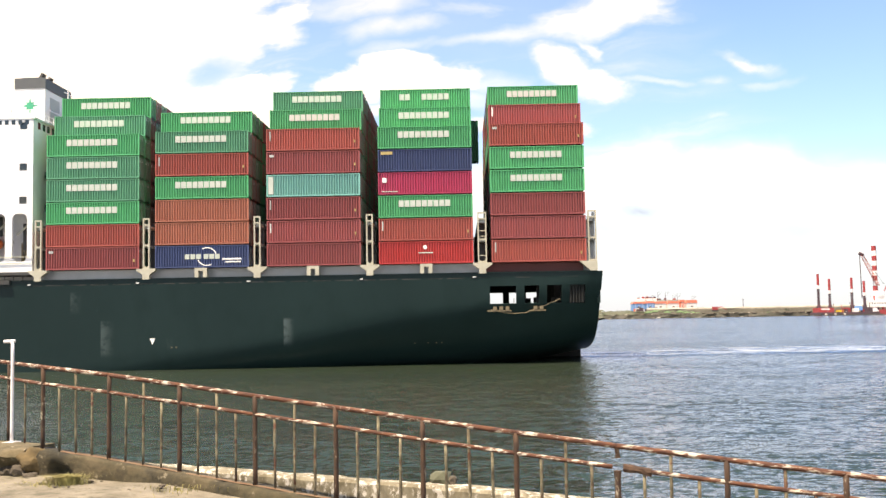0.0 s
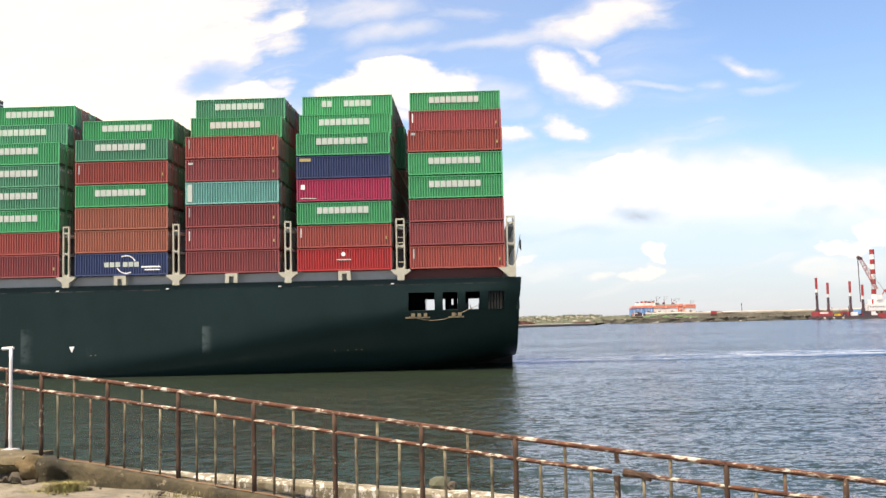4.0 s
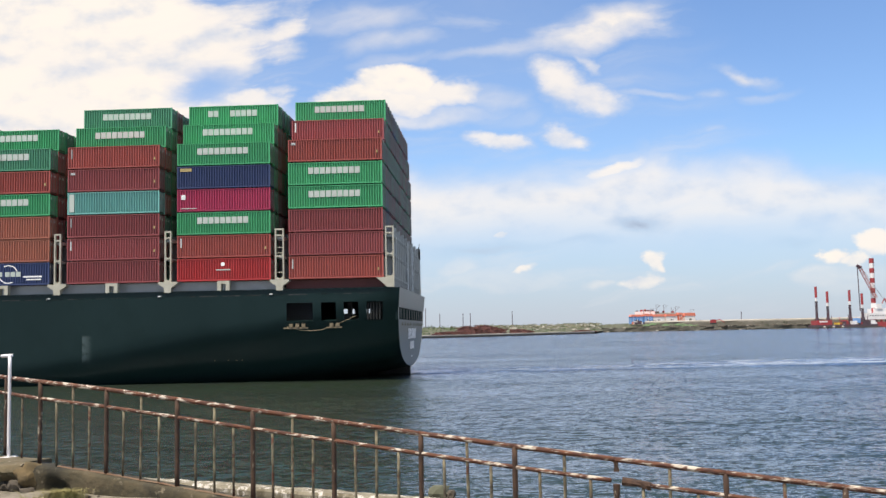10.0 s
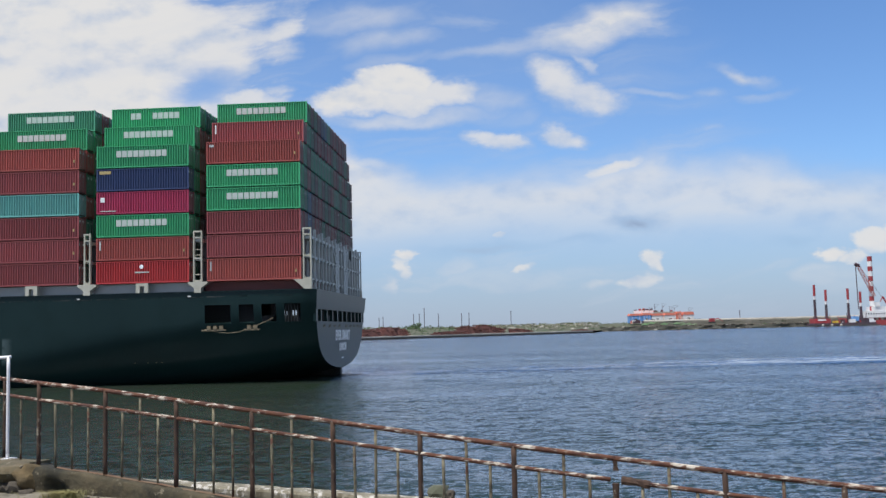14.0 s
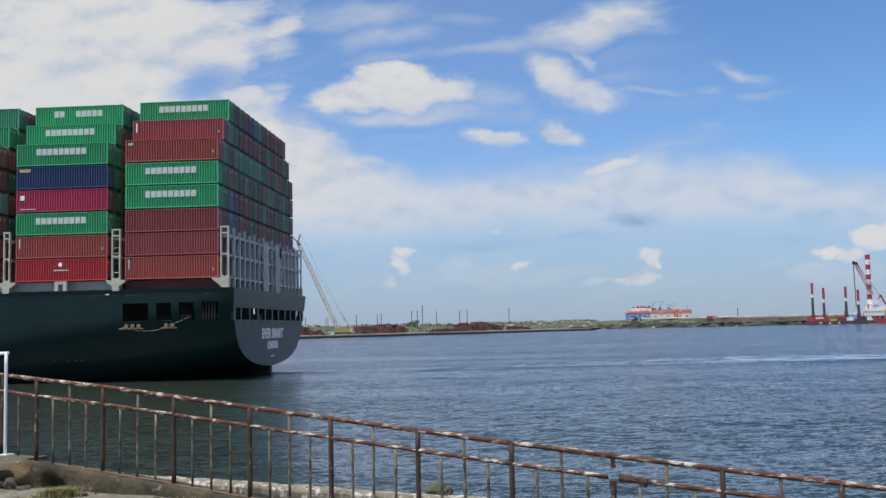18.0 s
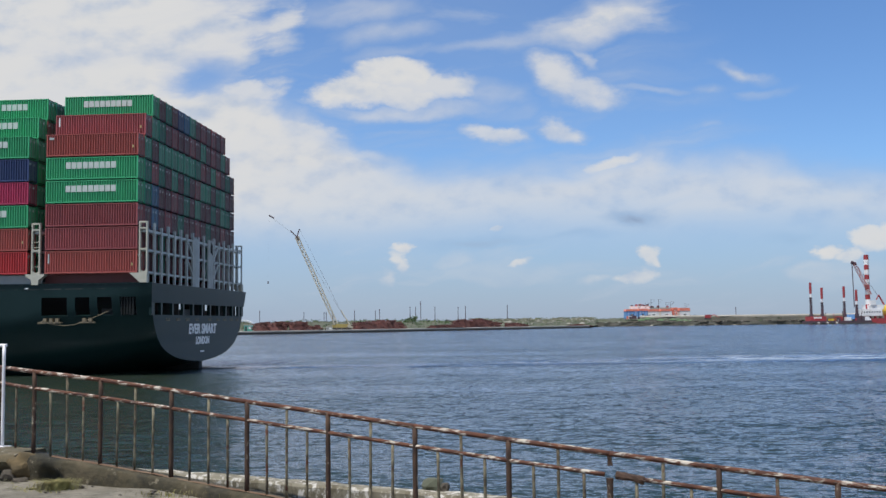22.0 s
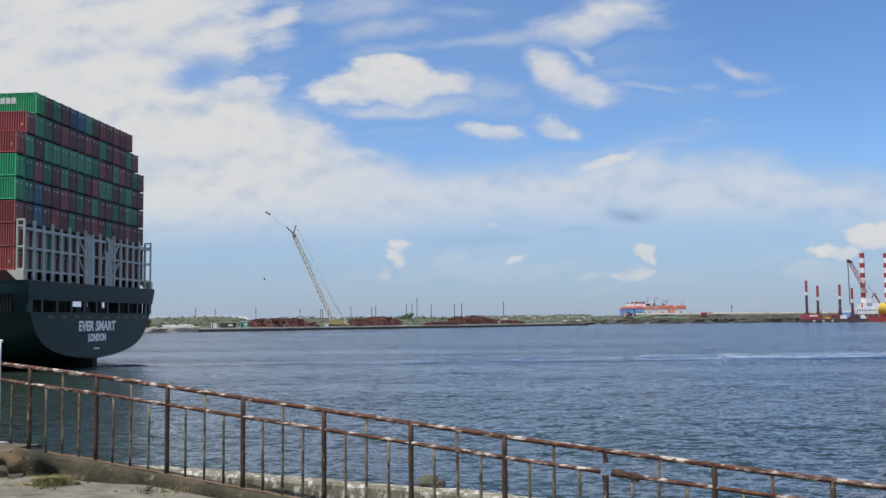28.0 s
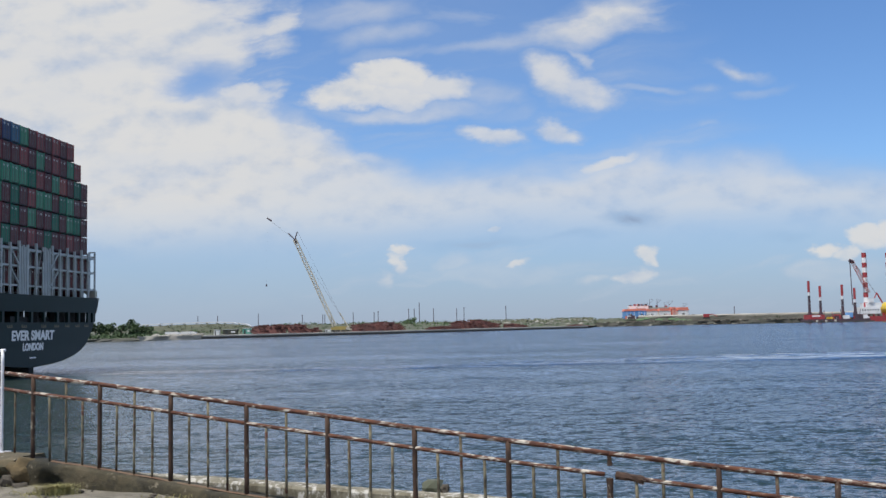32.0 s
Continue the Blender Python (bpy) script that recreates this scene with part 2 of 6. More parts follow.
sun = new("sun", bpy.data.lights.new("sun", "SUN"))
sun.data.energy, sun.data.angle, sun.data.color = 5.0, radians(0.6), (1.0, 0.965, 0.905)
az, el = radians(SUN_AZ), radians(SUN_EL)
toward = Vector((math.sin(az) * math.cos(el), math.cos(az) * math.cos(el), math.sin(el)))
sun.matrix_world = look(toward * 400, (0, 0, 0))

# ---- materials ----


def material(name, base, rough=0.6, metal=0.0, second=None, scale=1.0, amount=0.5, spots=None, spot_at=0.62, spot_scale=3.0, bump=0.0, bump_scale=20.0, vary=0.0, stretch=(1, 1, 1), spec=0.5, coat=0.0, third=None, third_scale=1.0, third_at=0.55, third_soft=0.12):
    """Painted, stained or rough surface: base mixed with second by a broad noise, stained by third, speckled by spots, with fine relief."""
    m = bpy.data.materials.new(name)
    m.use_nodes = True
    nt = m.node_tree
    b = nt.nodes["Principled BSDF"]
    b.inputs["Roughness"].default_value, b.inputs["Metallic"].default_value = rough, metal
    b.inputs["Specular IOR Level"].default_value = spec
    b.inputs["Coat Weight"].default_value = coat
    tc = nt.nodes.new("ShaderNodeTexCoord")
    mp = nt.nodes.new("ShaderNodeMapping")
    mp.inputs["Scale"].default_value = stretch
    nt.links.new(tc.outputs["Object"], mp.inputs["Vector"])

    def noisy(sc, detail=6.0, rgh=0.6):
        n = nt.nodes.new("ShaderNodeTexNoise")
        n.inputs["Scale"].default_value, n.inputs["Detail"].default_value, n.inputs["Roughness"].default_value = sc, detail, rgh
        nt.links.new(mp.outputs[0], n.inputs["Vector"])
        return n.outputs[0]

    def mix(fac, a, c):
        n = nt.nodes.new("ShaderNodeMix")
        n.data_type = "RGBA"
        nt.links.new(fac, n.inputs[0])
        for i, v in ((6, a), (7, c)):
            if isinstance(v, tuple):
                n.inputs[i].default_value = (*v, 1)
            else:
                nt.links.new(v, n.inputs[i])
        return n.outputs[2]

    def ramp(v, lo, hi, top=1.0):
        n = nt.nodes.new("ShaderNodeMapRange")
        nt.links.new(v, n.inputs[0])
        n.inputs[1].default_value, n.inputs[2].default_value, n.inputs[4].default_value = lo, hi, top
        return n.outputs[0]

    col = mix(ramp(noisy(scale), 0.35, 0.68, amount), base, second or tuple(0.7 * c for c in base))
    if third:
        col = mix(ramp(noisy(third_scale, 5.0, 0.65), third_at, third_at + third_soft), col, third)
    if spots:
        col = mix(ramp(noisy(spot_scale, 8.0, 0.68), spot_at, spot_at + 0.06), col, spots)
    if vary:
        oi = nt.nodes.new("ShaderNodeObjectInfo")
        hs = nt.nodes.new("ShaderNodeHueSaturation")
        add = nt.nodes.new("ShaderNodeMath")
        nt.links.new(ramp(oi.outputs["Random"], 0, 1, 2 * vary), add.inputs[0])
        add.inputs[1].default_value = 1 - vary
        nt.links.new(add.outputs[0], hs.inputs["Value"])
        nt.links.new(col, hs.inputs["Color"])
        col = hs.outputs[0]
    nt.links.new(col, b.inputs["Base Color"])
    if bump:
        bn = nt.nodes.new("ShaderNodeBump")
        bn.inputs["Strength"].default_value, bn.inputs["Distance"].default_value = bump, 0.02
        nt.links.new(noisy(bump_scale, 8.0), bn.inputs["Height"])
        nt.links.new(bn.outputs[0], b.inputs["Normal"])
    return m


def paint(name, rgb, dirt=0.35):
    rgb = tuple(0.92 * c for c in rgb)
    return material(name, rgb, 0.5, second=tuple(c * 0.62 + 0.02 for c in rgb), scale=0.5, amount=dirt, spots=(0.16, 0.075, 0.04), spot_at=0.70, spot_scale=2.2, vary=0.12, stretch=(2.2, 1, 0.22), spec=0.3, third=tuple(c * 0.45 + 0.03 for c in rgb), third_scale=1.6, third_at=0.56, third_soft=0.2)


PAINT = {
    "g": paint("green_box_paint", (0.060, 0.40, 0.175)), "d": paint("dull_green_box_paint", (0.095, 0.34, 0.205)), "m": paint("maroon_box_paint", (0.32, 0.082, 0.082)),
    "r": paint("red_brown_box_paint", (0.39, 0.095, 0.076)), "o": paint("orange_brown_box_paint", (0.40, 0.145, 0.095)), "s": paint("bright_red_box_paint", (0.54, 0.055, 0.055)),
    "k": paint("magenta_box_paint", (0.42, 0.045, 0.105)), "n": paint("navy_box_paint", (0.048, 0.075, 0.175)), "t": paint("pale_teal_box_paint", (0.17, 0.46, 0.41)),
    # w: maroon with the shade of the stern ends put into its colour
    "b": paint("blue_box_paint", (0.07, 0.17, 0.28)), "x": paint("dark_green_box_paint", (0.028, 0.20, 0.12)), "w": paint("shaded_maroon_box_paint", (0.150, 0.046, 0.050)),
}
SKEGPAINT = material("wet_dark_steel", (0.022, 0.024, 0.023), 0.7, second=(0.012, 0.013, 0.012), scale=1, spec=0.2)
HULL = material("dark_green_hull_paint", (0.0068, 0.019, 0.0185), 0.30, second=(0.0095, 0.025, 0.0243), scale=0.06, amount=0.8, spots=(0.011, 0.034, 0.035), spot_at=0.66, spot_scale=0.25, bump=0.12, bump_scale=0.4, stretch=(1, 1, 0.6), spec=0.18, third=(0.0055, 0.017, 0.016), third_scale=0.35, third_at=0.5, third_soft=0.3)


def fender_rubs(m, rubs):
    """Pale smears where fenders rubbed the side: sharp at the fore edge (x), dying out aft, between two heights."""
    nt = m.node_tree
    b = nt.nodes["Principled BSDF"]
    tc = nt.nodes.new("ShaderNodeTexCoord")
    sep = nt.nodes.new("ShaderNodeSeparateXYZ")
    nt.links.new(tc.outputs["Object"], sep.inputs[0])
    grain = nt.nodes.new("ShaderNodeTexNoise")
    grain.inputs["Scale"].default_value, grain.inputs["Detail"].default_value = 1.4, 5.0
    nt.links.new(tc.outputs["Object"], grain.inputs["Vector"])

    def ramp(v, lo, hi, top=1.0):
        n = nt.nodes.new("ShaderNodeMapRange")
        n.interpolation_type = "SMOOTHSTEP"
        nt.links.new(v, n.inputs[0])
        n.inputs[1].default_value, n.inputs[2].default_value, n.inputs[4].default_value = lo, hi, top
        return n.outputs[0]

    def times(a, c):
        n = nt.nodes.new("ShaderNodeMath")
        n.operation = "MULTIPLY"
        nt.links.new(a, n.inputs[0])
        nt.links.new(c, n.inputs[1])
        return n.outputs[0]

    for x, width, z0, z1, strength in rubs:
        across = times(ramp(sep.outputs[0], x + 0.12, x), ramp(sep.outputs[0], x - width, x, strength))
        upright = times(ramp(sep.outputs[2], z0, z0 + 1.0), ramp(sep.outputs[2], z1, z1 - 0.5))
        mask = times(times(across, upright), ramp(grain.outputs[0], 0.25, 0.6))
        n = nt.nodes.new("ShaderNodeMix")
        n.data_type = "RGBA"
        nt.links.new(mask, n.inputs[0])
        nt.links.new(b.inputs["Base Color"].links[0].from_socket, n.inputs[6])
        n.inputs[7].default_value = (0.085, 0.12, 0.12, 1)
        nt.links.new(n.outputs[2], b.inputs["Base Color"])


fender_rubs(HULL, ((63.0, 1.9, 1.6, 6.6, 0.42), (39.2, 1.5, 2.6, 6.6, 0.6), (67.0, 1.6, 7.2, 10.4, 0.25), (54.4, 1.0, 2.4, 4.2, 0.15)))
CREAM = material("cream_bridge_paint", (0.43, 0.42, 0.34), 0.55, second=(0.29, 0.27, 0.20), scale=0.8, spots=(0.25, 0.12, 0.06), spot_at=0.68, spot_scale=3)
GREY = material("grey_steel_paint", (0.40, 0.43, 0.42), 0.5, second=(0.30, 0.32, 0.31), scale=0.6, spots=(0.2, 0.11, 0.07), spot_at=0.70)
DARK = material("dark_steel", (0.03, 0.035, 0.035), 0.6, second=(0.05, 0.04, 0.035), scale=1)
REDDECK = material("red_oxide_deck", (0.13, 0.035, 0.03), 0.65, second=(0.08, 0.03, 0.03), scale=0.5)
WHITE = material("white_ship_paint", (0.76, 0.78, 0.80), 0.45, second=(0.66, 0.65, 0.60), scale=0.25, amount=0.4, spots=(0.45, 0.36, 0.28), spot_at=0.74, spot_scale=1.5)
LETTER = material("white_letter_paint", (0.82, 0.82, 0.80), 0.5, second=(0.70, 0.71, 0.68), scale=1.2, amount=0.5)
FAIRLEAD = material("grimy_roller_paint", (0.17, 0.145, 0.085), 0.65, second=(0.08, 0.075, 0.05), scale=2)
MACHINE = material("dull_crane_yellow", (0.38, 0.29, 0.08), 0.6, second=(0.25, 0.2, 0.09), scale=0.3)
LEDGE = material("dirty_ledge_paint", (0.18, 0.14, 0.08), 0.65, second=(0.13, 0.11, 0.07), scale=2)
CAPGREY = material("funnel_grey_paint", (0.075, 0.085, 0.09), 0.6, second=(0.05, 0.055, 0.06), scale=0.5)
NAMEPAINT = material("worn_white_name_paint", (0.46, 0.51, 0.46), 0.55, second=(0.36, 0.42, 0.37), scale=1.5, amount=0.7)
PLATEPAINT = material("pale_plate_paint", (0.60, 0.64, 0.62), 0.55, second=(0.35, 0.38, 0.36), scale=3, vary=0.5)
YELLOW = material("yellow_paint", (0.42, 0.32, 0.12), 0.6, second=(0.26, 0.21, 0.12), scale=2)
LOGO = material("green_logo_paint", (0.02, 0.28, 0.16), 0.5)
ORANGE = material("orange_boat_paint", (0.62, 0.12, 0.03), 0.4)
GLASS = material("dark_window_glass", (0.02, 0.03, 0.03), 0.08, spec=0.8)
RUST_POST = material("dark_rusty_post_paint", (0.036, 0.020, 0.014), 0.88, second=(0.085, 0.046, 0.026), scale=14, amount=0.9, spots=(0.34, 0.29, 0.22), spot_at=0.60, spot_scale=11, bump=0.5, bump_scale=60, stretch=(1, 1, 0.5))
RUST = material("rusty_railing_paint", (0.048, 0.018, 0.012), 0.85, second=(0.145, 0.052, 0.022), scale=16, amount=0.9, spots=(0.50, 0.44, 0.36), spot_at=0.53, spot_scale=15, bump=0.5, bump_scale=60, stretch=(0.45, 0.45, 1.8))
RUST_BAR = material("rusty_baluster_paint", (0.055, 0.042, 0.025), 0.85, second=(0.26, 0.23, 0.15), scale=9, amount=0.9, spots=(0.09, 0.035, 0.02), spot_at=0.55, spot_scale=6, bump=0.5, bump_scale=60, vary=0.25)
POLE = material("white_pole_paint", (0.78, 0.77, 0.78), 0.5, second=(0.6, 0.58, 0.57), scale=6)
CONCRETE = material("mossy_concrete", (0.092, 0.072, 0.040), 0.95, second=(0.030, 0.028, 0.014), scale=3.2, amount=1.0, spots=(0.17, 0.145, 0.10), spot_at=0.61, spot_scale=8, bump=1.0, bump_scale=14, third=(0.022, 0.020, 0.012), third_scale=1.8, third_at=0.46, third_soft=0.15)
PALE = material("peeling_whitewashed_wall", (0.165, 0.145, 0.098), 0.95, second=(0.25, 0.225, 0.165), scale=4.0, amount=1.0, spots=(0.50, 0.47, 0.41), third=(0.115, 0.098, 0.062), third_scale=5.5, third_at=0.50, spot_at=0.53, spot_scale=8.0, bump=0.7, bump_scale=14, stretch=(1.3, 1.3, 0.8))
PAVING = material("worn_pavement", (0.215, 0.19, 0.145), 0.95, second=(0.105, 0.092, 0.064), scale=3.4, amount=1.0, spots=(0.08, 0.075, 0.048), third=(0.07, 0.066, 0.042), third_scale=2.2, third_at=0.53, spot_at=0.56, spot_scale=9, bump=0.7, bump_scale=22)
STONE = material("grey_stone", (0.085, 0.07, 0.052), 0.92, second=(0.034, 0.029, 0.021), scale=4, amount=0.8, bump=1.0, bump_scale=14)
SLAB = material("mossy_slab_top", (0.135, 0.105, 0.06), 0.95, second=(0.05, 0.045, 0.022), scale=6, amount=1.0, spots=(0.27, 0.24, 0.18), spot_at=0.6, spot_scale=9, bump=1.0, bump_scale=14)
OCHRE = material("lichen_stained_stone", (0.125, 0.088, 0.040), 0.95, second=(0.05, 0.04, 0.022), scale=5, amount=0.9, spots=(0.25, 0.20, 0.12), spot_at=0.6, spot_scale=8, bump=1.0, bump_scale=16)
STAIN = material("rust_stained_kerb_top", (0.12, 0.062, 0.032), 0.9, second=(0.16, 0.115, 0.07), scale=7, amount=0.8, bump=0.6, bump_scale=25)
DRYGRASS = material("dry_grass", (0.34, 0.29, 0.12), 0.9, second=(0.17, 0.20, 0.05), scale=6, vary=0.2)
FIELD = material("scrub_grassland", (0.062, 0.072, 0.036), 0.95, second=(0.105, 0.098, 0.062), scale=0.03, amount=0.9, spots=(0.036, 0.052, 0.022), spot_at=0.56, spot_scale=0.07)
LEAF = material("scrub_leaves", (0.035, 0.065, 0.022), 0.8, second=(0.07, 0.10, 0.035), scale=0.3, vary=0.3)
LEAF_PALE = material("dry_scrub_leaves", (0.13, 0.13, 0.08), 0.9, second=(0.05, 0.065, 0.03), scale=0.3, vary=0.3)
TRUNK = material("grey_brown_bark", (0.10, 0.08, 0.06), 0.9, second=(0.06, 0.05, 0.04), scale=3)
QUAY = material("pale_quay_concrete", (0.46, 0.43, 0.37), 0.9, second=(0.34, 0.31, 0.26), scale=0.08, amount=0.8)
QUAY_DARK = material("dark_wet_quay_face", (0.055, 0.05, 0.045), 0.8, second=(0.09, 0.08, 0.07), scale=0.1)
SAND = material("pale_rubble_beach", (0.36, 0.34, 0.29), 0.95, second=(0.20, 0.18, 0.145), scale=0.07, amount=0.9, bump=0.5, bump_scale=0.4)
SCRAP = material("rusty_scrap_iron", (0.125, 0.045, 0.036), 0.9, second=(0.055, 0.026, 0.022), scale=0.22, amount=0.9, spots=(0.20, 0.11, 0.08), spot_at=0.62, spot_scale=0.5)
MUD = material("grey_embankment", (0.085, 0.08, 0.065), 0.95, second=(0.05, 0.053, 0.036), scale=0.15, amount=0.9, spots=(0.16, 0.145, 0.12), spot_at=0.66, spot_scale=0.5)
EARTH = material("bare_grey_earth", (0.21, 0.19, 0.155), 0.95, second=(0.12, 0.115, 0.085), scale=0.06, amount=0.9, spots=(0.08, 0.085, 0.055), spot_at=0.58, spot_scale=0.15)
RIGRED = material("rig_red_paint", (0.36, 0.035, 0.04), 0.6, second=(0.22, 0.035, 0.035), scale=0.25, amount=0.8, spots=(0.40, 0.20, 0.16), spot_at=0.66, spot_scale=0.5)
RIGWHITE = material("rig_white_paint", (0.75, 0.74, 0.72), 0.5, second=(0.6, 0.58, 0.55), scale=0.15)
RIGDARK = material("rig_dark_lattice", (0.06, 0.045, 0.055), 0.6, second=(0.12, 0.04, 0.05), scale=0.15)
# Red lightened in the colour itself, to stand in for distance haze.
HAZED = material("hazed_red_lattice", (0.42, 0.16, 0.14), 0.6, second=(0.34, 0.10, 0.09), scale=0.2)
RIGYELLOW = material("rig_yellow_paint", (0.65, 0.45, 0.03), 0.5, second=(0.5, 0.36, 0.06), scale=0.15)
BOOM = material("cream_boom_lattice", (0.52, 0.48, 0.38), 0.6, second=(0.36, 0.33, 0.26), scale=0.1)
SHED_BLUE = material("blue_shed_panel", (0.12, 0.28, 0.56), 0.6, second=(0.18, 0.33, 0.52), scale=0.1)
SHED_ORANGE = material("orange_roof_panel", (0.66, 0.22, 0.14), 0.6, second=(0.58, 0.13, 0.10), scale=0.1)
HUT_TEAL = material("teal_hut_panel", (0.10, 0.36, 0.28), 0.6, second=(0.2, 0.42, 0.34), scale=0.2)
LIME = material("lime_green_machine", (0.24, 0.36, 0.18), 0.6, second=(0.2, 0.36, 0.15), scale=0.2)


def water_material(name, calm=1.0):
    """Harbour water: murky green body under a glossy skin that tilts in wavelets of four sizes."""
    m = bpy.data.materials.new(name)
    m.use_nodes = True
    nt = m.node_tree
    body = nt.nodes["Principled BSDF"]
    body.inputs["Base Color"].default_value = (0.016, 0.029, 0.015, 1)
    body.inputs["Roughness"].default_value, body.inputs["Specular IOR Level"].default_value = 0.9, 0.0
    skin = nt.nodes.new("ShaderNodeBsdfGlossy")
    skin.inputs["Color"].default_value, skin.inputs["Roughness"].default_value = (0.865, 0.875, 0.975, 1), 0.16
    fres = nt.nodes.new("ShaderNodeFresnel")
    fres.inputs["IOR"].default_value = 1.37
    both = nt.nodes.new("ShaderNodeMixShader")
    nt.links.new(fres.outputs[0], both.inputs[0])
    nt.links.new(body.outputs[0], both.inputs[1])
    nt.links.new(skin.outputs[0], both.inputs[2])
    nt.links.new(both.outputs[0], nt.nodes["Material Output"].inputs["Surface"])
    tc = nt.nodes.new("ShaderNodeTexCoord")
    # gusts: long patches where the small wavelets stand higher or lie down
    gm = nt.nodes.new("ShaderNodeMapping")
    gm.inputs["Scale"].default_value = (0.009, 0.040, 1)
    nt.links.new(tc.outputs["Object"], gm.inputs["Vector"])
    gn = nt.nodes.new("ShaderNodeTexNoise")
    gn.inputs["Scale"].default_value, gn.inputs["Detail"].default_value, gn.inputs["Roughness"].default_value = 1.0, 4.0, 0.6
    nt.links.new(gm.outputs[0], gn.inputs["Vector"])
    gust = nt.nodes.new("ShaderNodeMapRange")
    gust.inputs[1].default_value, gust.inputs[2].default_value, gust.inputs[3].default_value, gust.inputs[4].default_value = 0.36, 0.64, 0.62, 1.18
    nt.links.new(gn.outputs[0], gust.inputs[0])
    total = None
    for sc, sy, amp, turn in ((0.016, 3.6, 0.22, 3), (0.20, 2.2, 0.40, -5), (0.72, 2.2, 0.85, 7), (2.1, 1.9, 1.30, -5), (6.0, 1.6, 1.05, 4)):
        mp = nt.nodes.new("ShaderNodeMapping")
        mp.inputs["Scale"].default_value, mp.inputs["Rotation"].default_value = (sc, sc * sy, 1), (0, 0, radians(turn))
        nt.links.new(tc.outputs["Object"], mp.inputs["Vector"])
        n = nt.nodes.new("ShaderNodeTexNoise")
        n.inputs["Scale"].default_value, n.inputs["Detail"].default_value, n.inputs["Roughness"].default_value, n.inputs["Distortion"].default_value = 1.0, 2.0, 0.5, 0.5
        nt.links.new(mp.outputs[0], n.inputs["Vector"])
        sub = nt.nodes.new("ShaderNodeVectorMath")
        sub.operation = "SUBTRACT"
        nt.links.new(n.outputs["Color"], sub.inputs[0])
        sub.inputs[1].default_value = (0.5, 0.5, 0.5)
        tilt = sub
        if sc > 0.1:
            tilt = nt.nodes.new("ShaderNodeVectorMath")
            tilt.operation = "SCALE"
            nt.links.new(sub.outputs[0], tilt.inputs[0])
            nt.links.new(gust.outputs[0], tilt.inputs["Scale"])
        ma = nt.nodes.new("ShaderNodeVectorMath")
        ma.operation = "MULTIPLY_ADD"
        nt.links.new(tilt.outputs[0], ma.inputs[0])
        ma.inputs[1].default_value = (amp * 0.88 * calm, amp * 0.92 * calm, 0)
        if total is None:
            ma.inputs[2].default_value = (0, -0.025, 1)
        else:
            nt.links.new(total, ma.inputs[2])
        total = ma.outputs[0]
    nm = nt.nodes.new("ShaderNodeVectorMath")
    nm.operation = "NORMALIZE"
    nt.links.new(total, nm.inputs[0])
    for n in (body, skin, fres):
        nt.links.new(nm.outputs[0], n.inputs["Normal"])
    return m


WATER = water_material("harbour_water")
SLICK = water_material("smooth_wake_water", 0.4)

# ---- mesh helpers ----


def mesh_of(name, bm, mat, smooth=False):
    me = bpy.data.meshes.new(name)
    bm.normal_update()
    bm.to_mesh(me)
    bm.free()
    me.materials.append(mat)
    if smooth:
        for p in me.polygons:
            p.use_smooth = True
    return me


def part(name, bm, mat, parent, label="", at=None, smooth=False):
    """One mesh object under a thing or a part; bm may be a ready mesh."""
    me = bm if isinstance(bm, bpy.types.Mesh) else mesh_of(name, bm, mat, smooth)
    ob = new(name, me)
    ob.parent = parent
    if at is not None:
        ob.matrix_basis = at
    return tagged(ob, label)


def thing(name, label, category, m=None, group="", kind=""):
    ob = new(name)
    ob.empty_display_size = 0.2
    if m is not None:
        ob.matrix_basis = m
    return tagged(ob, label, category, group, kind)


def solid(name, bm, mat, label, category, m=None, group="", kind="", smooth=False):
    ob = new(name, mesh_of(name, bm, mat, smooth))
    if m is not None:
        ob.matrix_basis = m
    return tagged(ob, label, category, group, kind)


def box(bm, x0, x1, y0, y1, z0, z1, m=None):
    v = [bm.verts.new((x, y, z)) for z in (z0, z1) for x, y in ((x0, y0), (x1, y0), (x1, y1), (x0, y1))]
    for f in ((3, 2, 1, 0), (4, 5, 6, 7), (0, 1, 5, 4), (1, 2, 6, 5), (2, 3, 7, 6), (3, 0, 4, 7)):
        bm.faces.new([v[i] for i in f])
    if m is not None:
        for q in v:
            q.co = m @ q.co
    return v


def boxes(*specs):
    bm = bmesh.new()
    for s in specs:
        box(bm, *s)
    return bm


def tube(bm, p, q, r, n=6, r2=None):
    p, q = Vector(p), Vector(q)
    d = (q - p).normalized()
    a = d.orthogonal().normalized()
    b = d.cross(a)
    rings = []
    for c, rad in ((p, r), (q, r if r2 is None else r2)):
        rings.append([bm.verts.new(c + (a * math.cos(2 * math.pi * k / n) + b * math.sin(2 * math.pi * k / n)) * rad) for k in range(n)])
    for k in range(n):
        bm.faces.new((rings[0][k], rings[0][(k + 1) % n], rings[1][(k + 1) % n], rings[1][k]))
    bm.faces.new(rings[0][::-1])
    bm.faces.new(rings[1])


def tubes(*specs, n=6):
    bm = bmesh.new()
    for s in specs:
        tube(bm, *s, n=n)
    return bm


